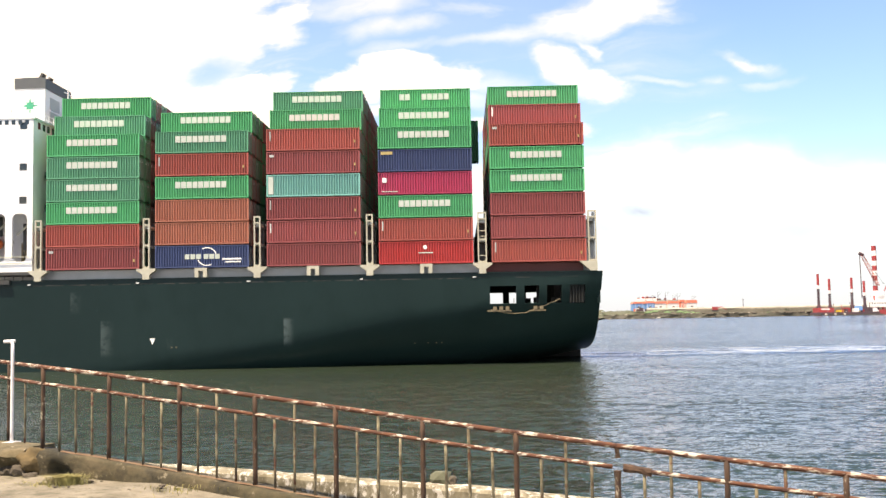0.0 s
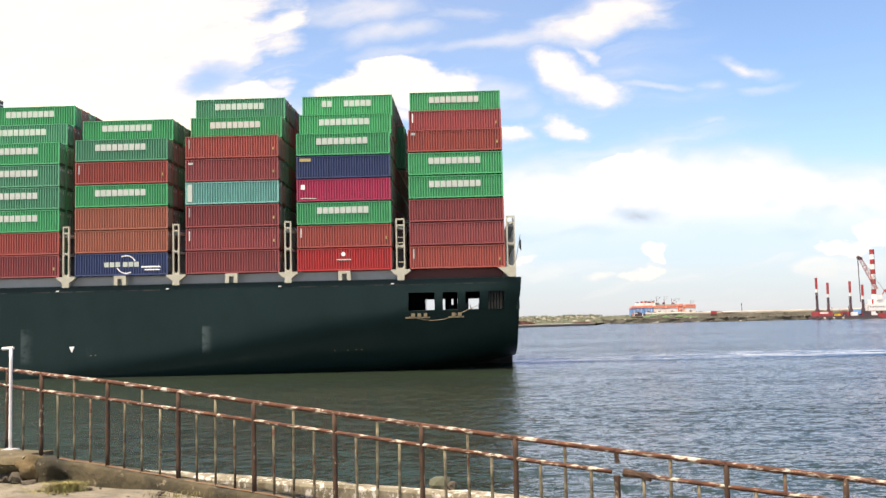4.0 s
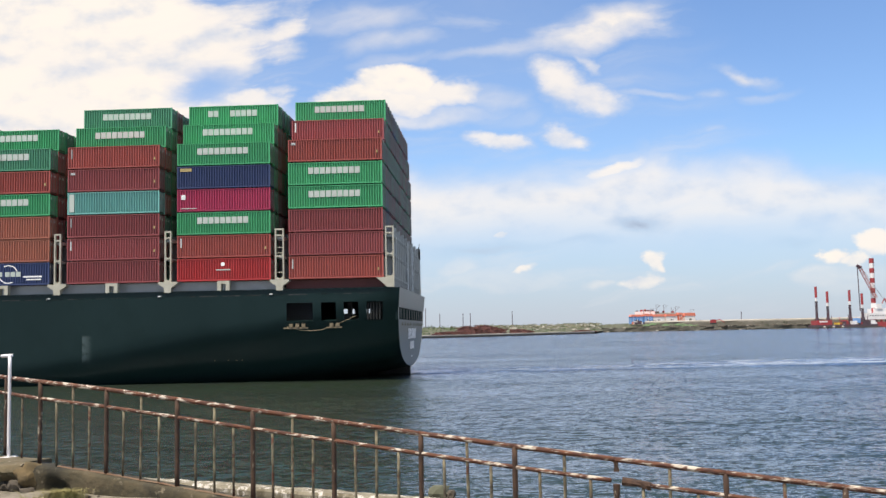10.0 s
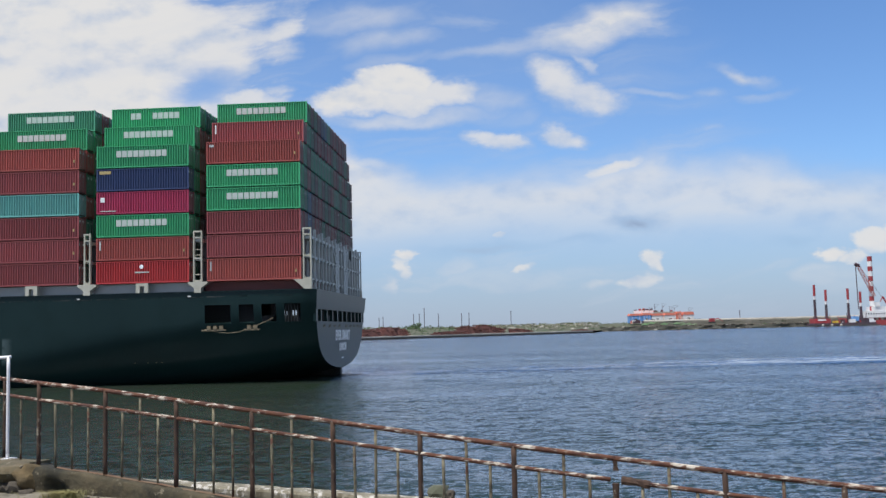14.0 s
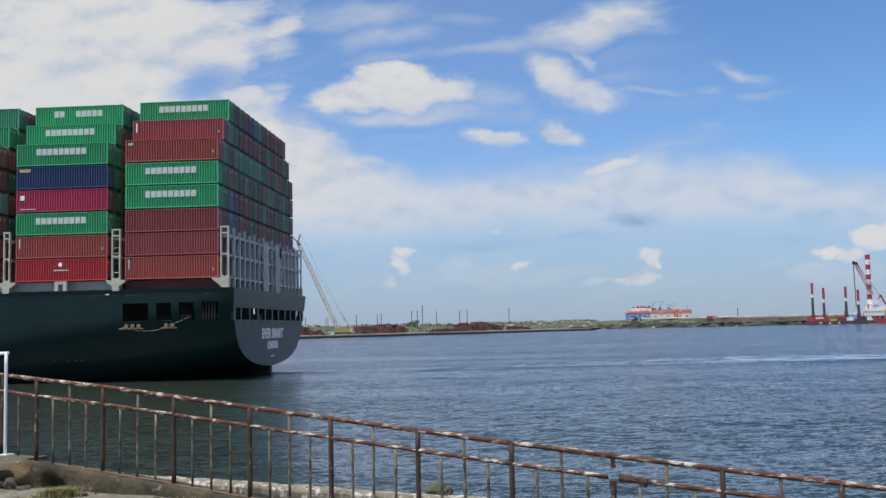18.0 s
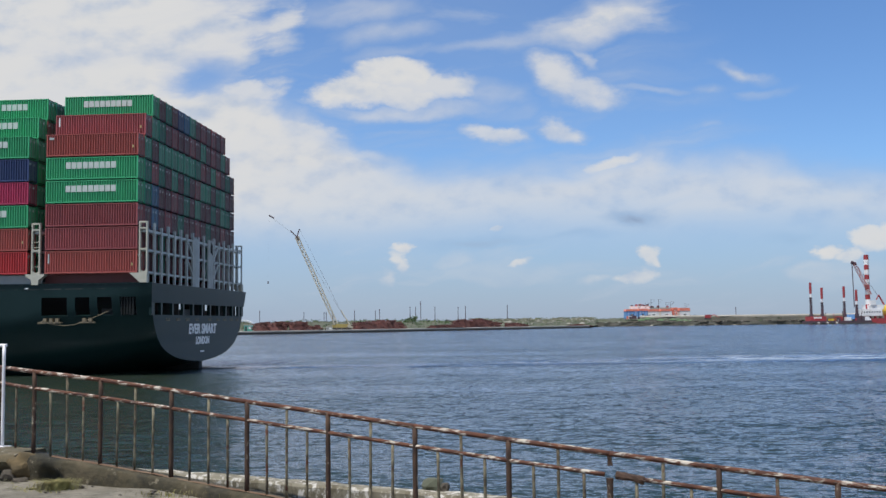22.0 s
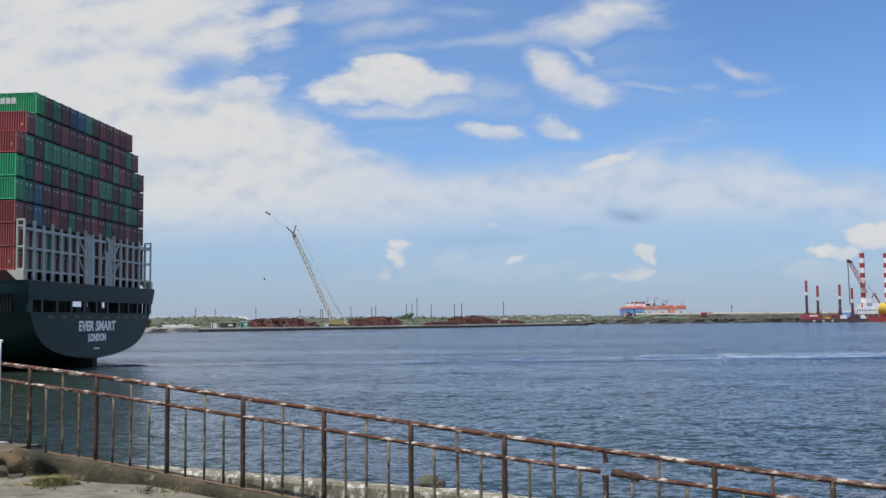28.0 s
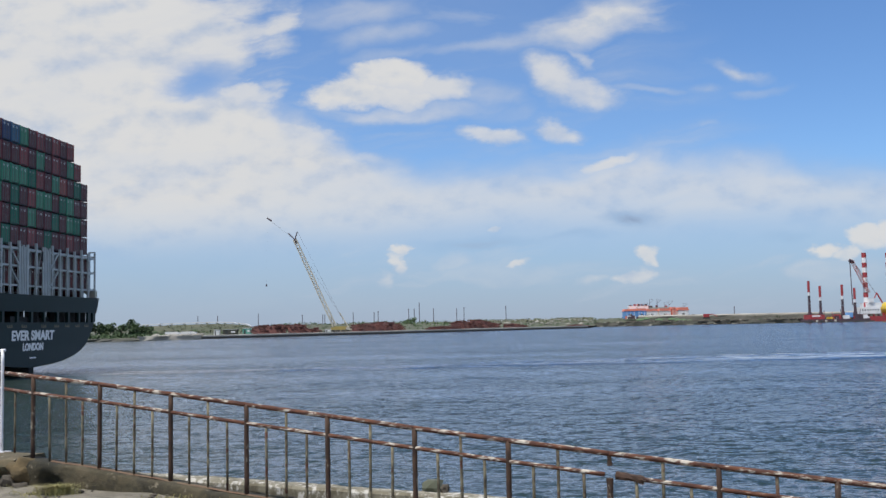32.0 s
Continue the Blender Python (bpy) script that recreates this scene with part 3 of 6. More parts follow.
def beam(bm, p, q, w, h):
    """A square bar from p to q, w wide and h high."""
    p, q = Vector(p), Vector(q)
    d = (q - p).normalized()
    side = d.cross(Vector((0, 0, 1)))
    side = side.normalized() if side.length > 1e-4 else Vector((1, 0, 0))
    up = side.cross(d)
    c = [p + side * sx * w / 2 + up * sz * h / 2 for sx, sz in ((-1, -1), (1, -1), (1, 1), (-1, 1))]
    e = [v + (q - p) for v in c]
    v = [bm.verts.new(k) for k in c + e]
    for f in ((3, 2, 1, 0), (4, 5, 6, 7), (0, 1, 5, 4), (1, 2, 6, 5), (2, 3, 7, 6), (3, 0, 4, 7)):
        bm.faces.new([v[i] for i in f])


def prism(bm, pts, y0, y1):
    """An outline in x, z, drawn out from y0 to y1."""
    a = [bm.verts.new((x, y0, z)) for x, z in pts]
    b = [bm.verts.new((x, y1, z)) for x, z in pts]
    bm.faces.new(a)
    bm.faces.new(b[::-1])
    for k in range(len(pts)):
        j = (k + 1) % len(pts)
        bm.faces.new((a[j], a[k], b[k], b[j]))
    bmesh.ops.recalc_face_normals(bm, faces=bm.faces)


MOVERS = []          # (object, its pose in the ship's space): all that rides on the ship

# ---- water ----
bm = bmesh.new()
bmesh.ops.create_grid(bm, x_segments=8, y_segments=8, size=4700)
water = solid("water", bm, WATER, "blue-green harbour water with small wind ripples", "water", kind="structure")

# ---- ship ----
NEAR = 21.2                      # half the beam
ship = thing("container_ship", "dark green container ship with a flat stern, under way", "ship", ship_pose(0))
MOVERS.append((ship, Matrix.Identity(4)))

KEEL = ((-1.5, 1.1), (-0.6, 0.95), (0.35, 0.75), (2.3, 0.4), (5.2, -0.2), (8.1, -0.8), (12.5, -1.65), (17.5, -2.16), (30, -2.95), (40, -4.4), (69, -7.9), (90, -12), (120, -13), (230, -13), (296, -13))
XS = (-1.5, -0.6, 0.35, 2.33, 3.33, 5.17, 6.17, 8.08, 9.15, 12.52, 15, 19, 24, 30, 36, 43, 50, 58, 66, 76, 90, 110, 140, 180, 225, 250, 270, 285, 296)
SILL, LINTEL, DECK = 7.78, 10.1, 11.85


def lerp_table(tab, x):
    for (a, va), (b, vb) in zip(tab, tab[1:]):
        if x <= b:
            return va + (vb - va) * (x - a) / (b - a)
    return tab[-1][1]


# where the side starts to curve under, and the curve from there down to the keel
TURN = ((-1.5, 11.85), (5, 9.2), (14, 6.8), (25, 5.5), (32, 3.8), (43, 1.9), (54, 0.8), (70, -3), (110, -9), (296, -9))
SECTION = ((0, 1.0), (0.126, 0.991), (0.288, 0.967), (0.488, 0.917), (0.637, 0.863), (0.73, 0.802), (0.814, 0.722), (0.87, 0.623), (0.912, 0.528), (0.953, 0.392), (0.981, 0.212), (1.0, 0.001))
KNUCKLE = ((0, 1.0), (0.06, 0.984), (0.15, 0.96), (0.3, 0.92), (0.5, 0.86), (0.72, 0.745), (0.87, 0.56), (0.95, 0.36), (1.0, 0.001))


def half_breadth(x, z):
    zb = lerp_table(KEEL, x)
    if z <= zb:
        return 0.02
    zt = lerp_table(TURN, x)
    w = min(max(x / 14, 0.0), 1.0)
    b = NEAR if z >= zt else NEAR * (lerp_table(SECTION, (zt - z) / (zt - zb)) * (1 - w) + lerp_table(KNUCKLE, (zt - z) / (zt - zb)) * w)
    if x > 225:
        g = (x - 225) / 71
        b *= max(1 - g ** (1.6 + 1.2 * (z / DECK if z > 0 else 0)), 0.01)
    return max(b, 0.02)


RAKE = ((0, 0.0), (4.0, 0.0), (7.0, -0.10), (8.9, -0.22), (12, -0.48))


def rake(x, z):
    """How far the stern profile leans at height z, dying out along the hull."""
    return lerp_table(RAKE, max(z, 0.0)) * max(1 - (x + 1.5) / 6.0, 0.0)


def hull_mesh():
    bm = bmesh.new()
    cols = []
    for x in XS:
        zb = lerp_table(KEEL, x)
        low = [zb + (SILL - zb) * k for k in (0, 0.006, 0.02, 0.05, 0.10, 0.17, 0.25, 0.34, 0.44, 0.54, 0.65, 0.76, 0.88)]
        zs = low + [SILL, 8.9, LINTEL, 10.6, 11.2, DECK]
        cols.append([(z, half_breadth(x, z)) for z in zs])
    top = len(cols[0])
    grid = {}
    for s in (1, -1):
        for i, x in enumerate(XS):
            for j, (z, b) in enumerate(cols[i]):
                grid[s, i, j] = bm.verts.new((x + rake(x, z), s * b, z))
    far_gap = (-0.6, 0.35)
    holes = {(x0, x1) for x0, x1 in ((0.35, 2.33), (3.33, 5.17), (6.17, 8.08), (9.15, 12.52))}
    for s in (1, -1):
        for i in range(len(XS) - 1):
            for j in range(top - 1):
                if ((XS[i], XS[i + 1]) in holes or (s < 0 and (XS[i], XS[i + 1]) == far_gap)) and cols[i][j][0] >= SILL - 0.01 and cols[i][j + 1][0] <= LINTEL + 0.01:
                    continue
                q = [grid[s, i, j], grid[s, i + 1, j], grid[s, i + 1, j + 1], grid[s, i, j + 1]]
                bm.faces.new(q[::-1] if s > 0 else q)
    for i in range(len(XS) - 1):
        bm.faces.new((grid[1, i, 0], grid[1, i + 1, 0], grid[-1, i + 1, 0], grid[-1, i, 0]))
    return bm, cols[0]


bm, stern_col = hull_mesh()
hull = part("hull", bm, HULL, ship, "dark green painted steel hull", smooth=False)
uses = {}
for p in hull.data.polygons:
    for key in p.edge_keys:
        uses[key] = uses.get(key, 0) + 1
for p in hull.data.polygons:
    p.use_smooth = True
for e in hull.data.edges:
    e.use_edge_sharp = uses.get(e.key, uses.get(e.key[::-1], 0)) == 1
thick = hull.modifiers.new("plate", "SOLIDIFY")
thick.thickness, thick.offset = 0.22, -1
# flat transom with its row of mooring openings
TX = -1.5


def transom(levels):
    """Curved stern plating between the given (height, half breadth) levels."""
    bm = bmesh.new()
    rows = []
    for z, b in levels:
        x = TX + rake(TX, z)
        rows.append([bm.verts.new((x + o, s * b, z)) for o, s in ((-0.10, -1), (-0.10, 1), (0.14, 1), (0.14, -1))])
    for a, b in zip(rows, rows[1:]):
        for k in range(4):
            j = (k + 1) % 4
            bm.faces.new((a[k], a[j], b[j], b[k]))
    bm.faces.new(rows[0])
    bm.faces.new(rows[-1])
    bmesh.ops.recalc_face_normals(bm, faces=bm.faces)
    return bm


part("transom_plate", transom([(z, b) for z, b in stern_col if z <= SILL + 0.01]), HULL, ship, "dark green flat stern plate")
part("transom_band", transom([(z, half_breadth(TX, z)) for z in (9.35, 9.7, 10.1, 10.6, 11.2, DECK)]), HULL, ship, "dark green upper stern band")
for y in (-20.0, -18.2, -14.6, -11.0, -7.4, -3.2, 0.6, 4.6, 8.6, 12.8, 17.0, 20.0):
    wdt = 0.5 if abs(y) > 18 else 0.28
    part("stern_pillar", boxes((TX - 0.28, TX + 0.10, y - wdt, y + wdt, SILL - 0.02, 9.37)), HULL, ship)
for y in (-17.2, -14.0, -10.5, -7.0, -3.0, 2.8, 6.8, 10.6, 14.6):
    part("fairlead", boxes((TX - 0.28, TX - 0.08, y - 0.7, y + 0.7, 7.0, 7.12), (TX - 0.24, TX - 0.08, y - 0.7, y - 0.45, 7.12, 7.42), (TX - 0.24, TX - 0.08, y + 0.45, y + 0.7, 7.12, 7.42), (TX - 0.24, TX - 0.08, y - 0.12, y + 0.12, 7.12, 7.42)), FAIRLEAD, ship, "grimy yellow mooring roller")
part("weather_deck", boxes((-1.3, 240, -20.9, 20.9, DECK - 0.25, DECK - 0.02)), REDDECK, ship)
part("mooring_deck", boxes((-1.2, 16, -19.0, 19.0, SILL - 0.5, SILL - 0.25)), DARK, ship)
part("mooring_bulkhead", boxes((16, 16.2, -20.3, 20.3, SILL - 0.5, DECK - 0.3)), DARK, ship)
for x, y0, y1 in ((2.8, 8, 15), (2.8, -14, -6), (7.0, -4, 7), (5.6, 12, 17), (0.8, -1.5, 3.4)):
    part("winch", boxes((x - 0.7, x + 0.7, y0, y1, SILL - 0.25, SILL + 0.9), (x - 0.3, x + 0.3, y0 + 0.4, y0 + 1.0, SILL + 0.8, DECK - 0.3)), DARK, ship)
# Near-black partitions, added to stop sky showing through and keep the openings dark.
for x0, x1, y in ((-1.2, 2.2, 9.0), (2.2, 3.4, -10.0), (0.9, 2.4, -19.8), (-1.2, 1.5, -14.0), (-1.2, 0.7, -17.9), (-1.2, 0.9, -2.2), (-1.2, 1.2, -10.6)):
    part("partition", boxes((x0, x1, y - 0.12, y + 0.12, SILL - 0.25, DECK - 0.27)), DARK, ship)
for k in range(5):
    part("upright_roller", tubes(((0.58 + 0.38 * k, NEAR - 0.5, SILL + 0.05), (0.58 + 0.38 * k, NEAR - 0.5, LINTEL - 0.1), 0.12), n=8), SKEGPAINT, ship)
# side mooring ledges and the slack rope
for x0, x1 in ((9.8, 12.9), (5.4, 7.4)):
    part("mooring_ledge", boxes((x0, x1, NEAR - 0.3, NEAR + 0.2, 6.8, 6.98), *[(x0 + 0.3 + k * 0.8, x0 + 0.75 + k * 0.8, NEAR - 0.1, NEAR + 0.26, 7.0, 7.45) for k in range(int((x1 - x0) / 0.8))]), LEDGE, ship, "dirty yellow mooring rollers on a ledge")
bm = bmesh.new()
rope = [(12.5, 7.05), (10.6, 6.62), (9.4, 6.5), (8.0, 6.6), (6.6, 7.1), (5.2, 7.6), (3.6, 8.3)]
for (x0, z0), (x1, z1) in zip(rope, rope[1:]):
    tube(bm, (x0, NEAR + 0.12, z0), (x1, NEAR + 0.12, z1), 0.042, 5)
part("mooring_rope", bm, LEDGE, ship, "slack pale mooring rope")
# name and home port
for text, z, size, width in (("EVER SMART", 5.2, 1.95, 12.4), ("LONDON", 3.68, 1.45, 6.0)):
    cu = bpy.data.curves.new("stern_name", "FONT")
    cu.body, cu.size, cu.extrude, cu.align_x, cu.offset = text, size, 0.02, "CENTER", 0.075
    tob = bpy.data.objects.new("stern_name", cu)
    scene.collection.objects.link(tob)
    bpy.context.view_layer.update()
    me = bpy.data.meshes.new_from_object(tob.evaluated_get(bpy.context.evaluated_depsgraph_get()))
    wide = max(v.co.x for v in me.vertices) - min(v.co.x for v in me.vertices)
    bpy.data.objects.remove(tob)
    for v in me.vertices:
        v.co.x *= width / wide
    bm = bmesh.new()
    bm.from_mesh(me)
    left = set(bm.verts)
    while left:
        island, todo = set(), [left.pop()]
        while todo:
            v = todo.pop()
            island.add(v)
            for e in v.link_edges:
                o = e.other_vert(v)
                if o in left:
                    left.discard(o)
                    todo.append(o)
        one = bmesh.new()
        made = {v: one.verts.new(v.co - Vector((0, 0, rake(TX, z + v.co.y)))) for v in island}
        for f in {f for v in island for f in v.link_faces}:
            one.faces.new([made[v] for v in f.verts])
        part("stern_letter", one, LETTER, ship, "white painted stern letter", at=pose(TX - 0.15, 0.0, z, 90, 0, -90))
    bm.free()
part("number_bar", boxes((TX - 0.13, TX - 0.05, -0.9, 0.9, 2.45, 2.65)), LETTER, ship)
# rudder head and skeg below the counter
part("skeg", boxes((-1.35, 9.0, -0.7, 0.7, -4, 1.3)), SKEGPAINT, ship)

# hatch coamings, brackets and slots along the near and far side
BAYS = (0.0, 14.6, 29.2, 43.8, 58.15)
BRIDGES = (13.4, 28.0, 42.65, 57.15, 71.35)
for s in (1, -1):
    part("coaming", boxes((13.2, 72, s * 19.6 - 0.15, s * 19.6 + 0.15, DECK - 0.03, 13.12)), GREY, ship, "pale grey hatch coaming")
    part("stern_coaming", boxes((0.2, 12.9, s * 19.3 - 0.15, s * 19.3 + 0.15, DECK - 0.03, 13.12)), REDDECK, ship, "dark red hatch coaming")
    part("gunwale", boxes((-1.3, 200, s * NEAR - 0.1, s * NEAR + 0.14, DECK - 0.03, DECK + 0.06)), HULL, ship)
    for x in BRIDGES:
        bm = bmesh.new()
        prism(bm, [(x - 1.25, 13.15), (x - 1.25, 12.9), (x - 0.45, 12.35), (x - 0.45, 11.75), (x + 0.45, 11.75), (x + 0.45, 12.35), (x + 1.25, 12.9), (x + 1.25, 13.15)], s * NEAR - 0.7, s * NEAR + 0.16)
        part("bracket", bm, CREAM, ship, "cream bridge bracket")
        part("white_step", boxes((x + 1.1 - 0.2, x + 1.1 + 0.2, s * NEAR - 0.1, s * NEAR + 0.12, 11.25, 11.37)), LETTER, ship)
    for x in (20.7, 35.4, 50.0):
        part("support", boxes((x - 0.8, x - 0.3, s * NEAR - 0.6, s * NEAR + 0.12, 11.9, 13.14), (x + 0.3, x + 0.8, s * NEAR - 0.6, s * NEAR + 0.12, 11.9, 13.14), (x - 0.3, x + 0.3, s * NEAR - 0.6, s * NEAR + 0.12, 12.75, 13.14)), CREAM, ship, "cream stack support")
    bm = bmesh.new()
    prism(bm, [(-1.4, 13.15), (-1.4, 11.9), (-0.5, 11.9), (0.9, 13.15)], s * NEAR - 0.7, s * NEAR + 0.16)
    part("bracket", bm, CREAM, ship, "cream bridge bracket")
    for k in range(26):
        x0 = 1.2 + 2.9 * k
        part("bulwark_slot", boxes((x0, x0 + 2.35, s * (NEAR - 0.05) - 0.05, s * (NEAR - 0.05) + 0.05 + 0.0, 11.12, 11.24)), DARK, ship)
# marks on the near plating
bm = bmesh.new()
prism(bm, [(55.95, 4.1), (56.65, 4.1), (56.3, 3.3)], 0, 0.03)
part("tug_mark", bm, LETTER, ship, "white triangle mark", at=pose(0, half_breadth(56.3, 3.7) + 0.02, 0))
for x in (18.9, 19.6, 20.7, 22.4, 53.2, 53.8):
    part("draught_bar", boxes((x - 0.10, x + 0.10, half_breadth(x, 2.9) - 0.02, half_breadth(x, 2.9) + 0.03, 2.84, 2.96)), FAIRLEAD, ship)


# lashing bridges
def lashing_bridge(x, mat, stern=False, w=0.36, rungs=()):
    thick = 0.085
    ys = [NEAR - 0.15 - 2.478 * k for k in range(18)]
    for k, y in enumerate(ys):
        ends = k in (0, 17)
        if ends:
            m2 = CREAM if not stern or k == 0 else GREY
            for dx in (-w, w):
                part("bridge_post", boxes((x + dx - thick, x + dx + thick, y - 0.2, y + 0.2, 13.15, 19.75)), m2, ship, "cream bridge end post")
            for z in (13.30, 16.2, 18.9, 19.68):
                part("tie", boxes((x - w + thick - 0.01, x + w - thick + 0.01, y - 0.17, y + 0.17, z - 0.13, z + 0.07)), m2, ship)
            for z in rungs:
                part("rung", tubes(((x - w + thick - 0.02, y, z), (x + w - thick + 0.02, y, z), 0.05)), m2, ship)
            for z0, z1 in ((13.4, 16.05), (16.27, 18.77)):
                for sx in (-1, 1):
                    for zz, up in ((z0, 1), (z1, -1)):
                        bm = bmesh.new()
                        prism(bm, [(x + sx * (w - thick + 0.01), zz - 0.02 * up), (x + sx * (w - thick + 0.01), zz + up * 0.34), (x + sx * (w - thick - 0.06), zz + up * 0.14), (x + sx * (w - thick - 0.2), zz - 0.02 * up)], y - 0.1, y + 0.1)
                        part("gusset", bm, m2, ship)
        elif stern:
            part("bridge_post", boxes((x - 0.62, x - 0.30, y - 0.17, y + 0.17, DECK, 19.3 + 0.4 * (k % 2))), GREY, ship)
            part("bridge_post", boxes((x + 0.35, x + 0.6, y - 0.13, y + 0.13, DECK, 18.6)), GREY, ship)
        else:
            part("bridge_post", boxes((x - 0.5, x + 0.5, y - 0.1, y + 0.1, 12.2, 19.2)), DARK if k % 2 else GREY, ship)
    if stern:
        for k in range(1, 17):
            y = NEAR - 0.15 - 2.478 * k
            for z in (13.2, 16.05, 18.55):
                for sy in (-1, 1):
                    bm = bmesh.new()
                    a = [bm.verts.new((dx, y + sy * 0.17, z - 0.1)) for dx in (x - 0.6, x - 0.42)]
                    b = [bm.verts.new((dx, y + sy * 0.42, z - 0.1)) for dx in (x - 0.6, x - 0.42)]
                    c = [bm.verts.new((dx, y + sy * 0.17, z - 0.55)) for dx in (x - 0.6, x - 0.42)]
                    for fc in ((a[0], b[0], c[0]), (a[1], c[1], b[1]), (b[0], b[1], c[1], c[0]), (a[0], c[0], c[1], a[1]), (a[0], a[1], b[1], b[0])):
                        bm.faces.new(fc)
                    bmesh.ops.recalc_face_normals(bm, faces=bm.faces)
                    part("gusset", bm, GREY, ship)
    for z, h in ((13.2, 0.25), (16.05, 0.28), (18.55, 0.35)):
        part("walkway", boxes((x - 0.45, x + 0.45, -NEAR + 0.4, NEAR - 0.4, z - h / 2, z + h / 2)), mat, ship)


for x in BRIDGES:
    if x == BRIDGES[0]:
        lashing_bridge(x, GREY, False, 0.5, (14.1, 16.6, 17.3))
    else:
        lashing_bridge(x, GREY)
lashing_bridge(-0.85, GREY, True, 0.47)
for y in (2.6, -4.2):
    for k in range(5):
        part("bridge_panel", boxes((-1.50, -1.30, y - 1.15 + 0.5 * k, y - 0.85 + 0.5 * k, DECK, 19.2 - 0.25 * (k % 2))), GREY, ship, "pale grey upright bridge plate")
for s, y in ((1, 3.9), (-1, -5.5)):
    for z in (13.4, 16.2):
        bm = bmesh.new()
        beam(bm, (-1.42, y, z), (-1.42, y + s * 2.4, z + 2.3), 0.22, 0.22)
        part("brace", bm, GREY, ship)
part("flagstaff", tubes(((-1.6, 0, DECK), (-3.0, 0, DECK + 7.2), 0.05)), GREY, ship)
part("ensign", boxes((-2.96, -2.80, -0.03, 0.03, 17.0, 18.6), (-3.1, -2.96, -0.03, 0.03, 16.7, 18.3)), DARK, ship, "limp dark ensign")

# deckhouse and funnel
hx = 72.3


def near_wall(bm, x0, x1, z0, z1, y0, y1, gaps):
    """One welded wall in x, z with rectangular gaps (x0, x1, z0, z1) that go through it."""
    xs = sorted({x0, x1, *[g[0] for g in gaps], *[g[1] for g in gaps]})
    zs = sorted({z0, z1, *[g[2] for g in gaps], *[g[3] for g in gaps]})
    grid = {(i, k, s): bm.verts.new((x, y, z)) for i, x in enumerate(xs) for k, z in enumerate(zs) for s, y in enumerate((y0, y1))}

    def full(i, k):
        if not (0 <= i < len(xs) - 1 and 0 <= k < len(zs) - 1):
            return False
        mx, mz = (xs[i] + xs[i + 1]) / 2, (zs[k] + zs[k + 1]) / 2
        return not any(g[0] < mx < g[1] and g[2] < mz < g[3] for g in gaps)

    for i in range(len(xs) - 1):
        for k in range(len(zs) - 1):
            if full(i, k):
                for s in (0, 1):
                    bm.faces.new([grid[i, k, s], grid[i + 1, k, s], grid[i + 1, k + 1, s], grid[i, k + 1, s]])
                for (di, dk), (p, q) in (((-1, 0), ((0, 0), (0, 1))), ((1, 0), ((1, 0), (1, 1))), ((0, -1), ((0, 0), (1, 0))), ((0, 1), ((0, 1), (1, 1)))):
                    if not full(i + di, k + dk):
                        bm.faces.new([grid[i + p[0], k + p[1], 0], grid[i + q[0], k + q[1], 0], grid[i + q[0], k + q[1], 1], grid[i + p[0], k + p[1], 1]])
    bmesh.ops.recalc_face_normals(bm, faces=bm.faces)
    bmesh.ops.delete(bm, geom=[v for v in bm.verts if not v.link_faces], context="VERTS")


def rounded(bm, gap, r, y0, y1):
    """Fills the four corners of a gap (x0, x1, z0, z1) to a radius r."""
    gx0, gx1, gz0, gz1 = gap
    for x, sx in ((gx0, 1), (gx1, -1)):
        for z, sz in ((gz0, 1), (gz1, -1)):
            arc = [(x + sx * r * (1 - math.sin(a)), z + sz * r * (1 - math.cos(a))) for a in [math.pi / 2 * k / 5 for k in range(6)]]
            prism(bm, [(x, z)] + arc[::-1], y0, y1)


wins = [(hx + 0.8, hx + 1.8, z, z + 0.95) for z in (22.0, 26.4, 31.9)]
arches = [(hx + 0.7, hx + 2.7, 14.4, 20.7), (hx + 3.6, hx + 7.2, 14.4, 20.7)]
bm = bmesh.new()
near_wall(bm, hx, hx + 11, 13.0, 33.3, NEAR - 0.7, NEAR - 0.4, wins + arches)
for arch in arches:
    rounded(bm, arch, 0.7, NEAR - 0.69, NEAR - 0.41)
part("house_wall", bm, WHITE, ship, "white deckhouse side with open bays")
for k, (x, z0, z1, r, mt) in enumerate(((1.2, 13.2, 20.4, 0.16, GREY), (1.9, 15.4, 19.6, 0.45, DARK), (2.3, 13.2, 17.0, 0.28, LEDGE), (4.0, 13.2, 18.6, 0.2, GREY), (5.4, 18.0, 20.6, 0.3, DARK))):
    part("bay_gear", tubes(((hx + x, NEAR - 3.0, z0), (hx + x, NEAR - 3.0, z1), r), ((hx + x, NEAR - 3.0, z1 - 0.6), (hx + x - 0.7, NEAR - 2.2, z1 - 1.6), 0.12), n=8), mt, ship)
bm = bmesh.new()
box(bm, hx, hx + 0.3, -NEAR + 0.4, NEAR - 0.7, 13.0, 33.3)
part("house_wall", bm, WHITE, ship, "white aft wall of the deckhouse")
part("house_core", boxes((hx + 0.3, hx + 10.8, -NEAR + 0.4, NEAR - 4.2, 12, 33.2)), WHITE, ship)
part("house_floor", boxes((hx + 0.3, hx + 10.7, NEAR - 4.2, NEAR - 0.7, 21.2, 21.6)), WHITE, ship)
part("house_wall", boxes((hx + 10.7, hx + 11, NEAR - 4.2, NEAR - 0.7, 13, 33.2)), WHITE, ship)
part("house_roof", boxes((hx - 0.25, hx + 11.2, -NEAR + 0.3, NEAR - 0.3, 33.3, 33.55)), WHITE, ship)
for x0, x1, z0, z1 in wins:
    part("house_window", boxes((x0, x1, NEAR - 0.62, NEAR - 0.56, z0, z1)), GLASS, ship, "dark square deckhouse window")
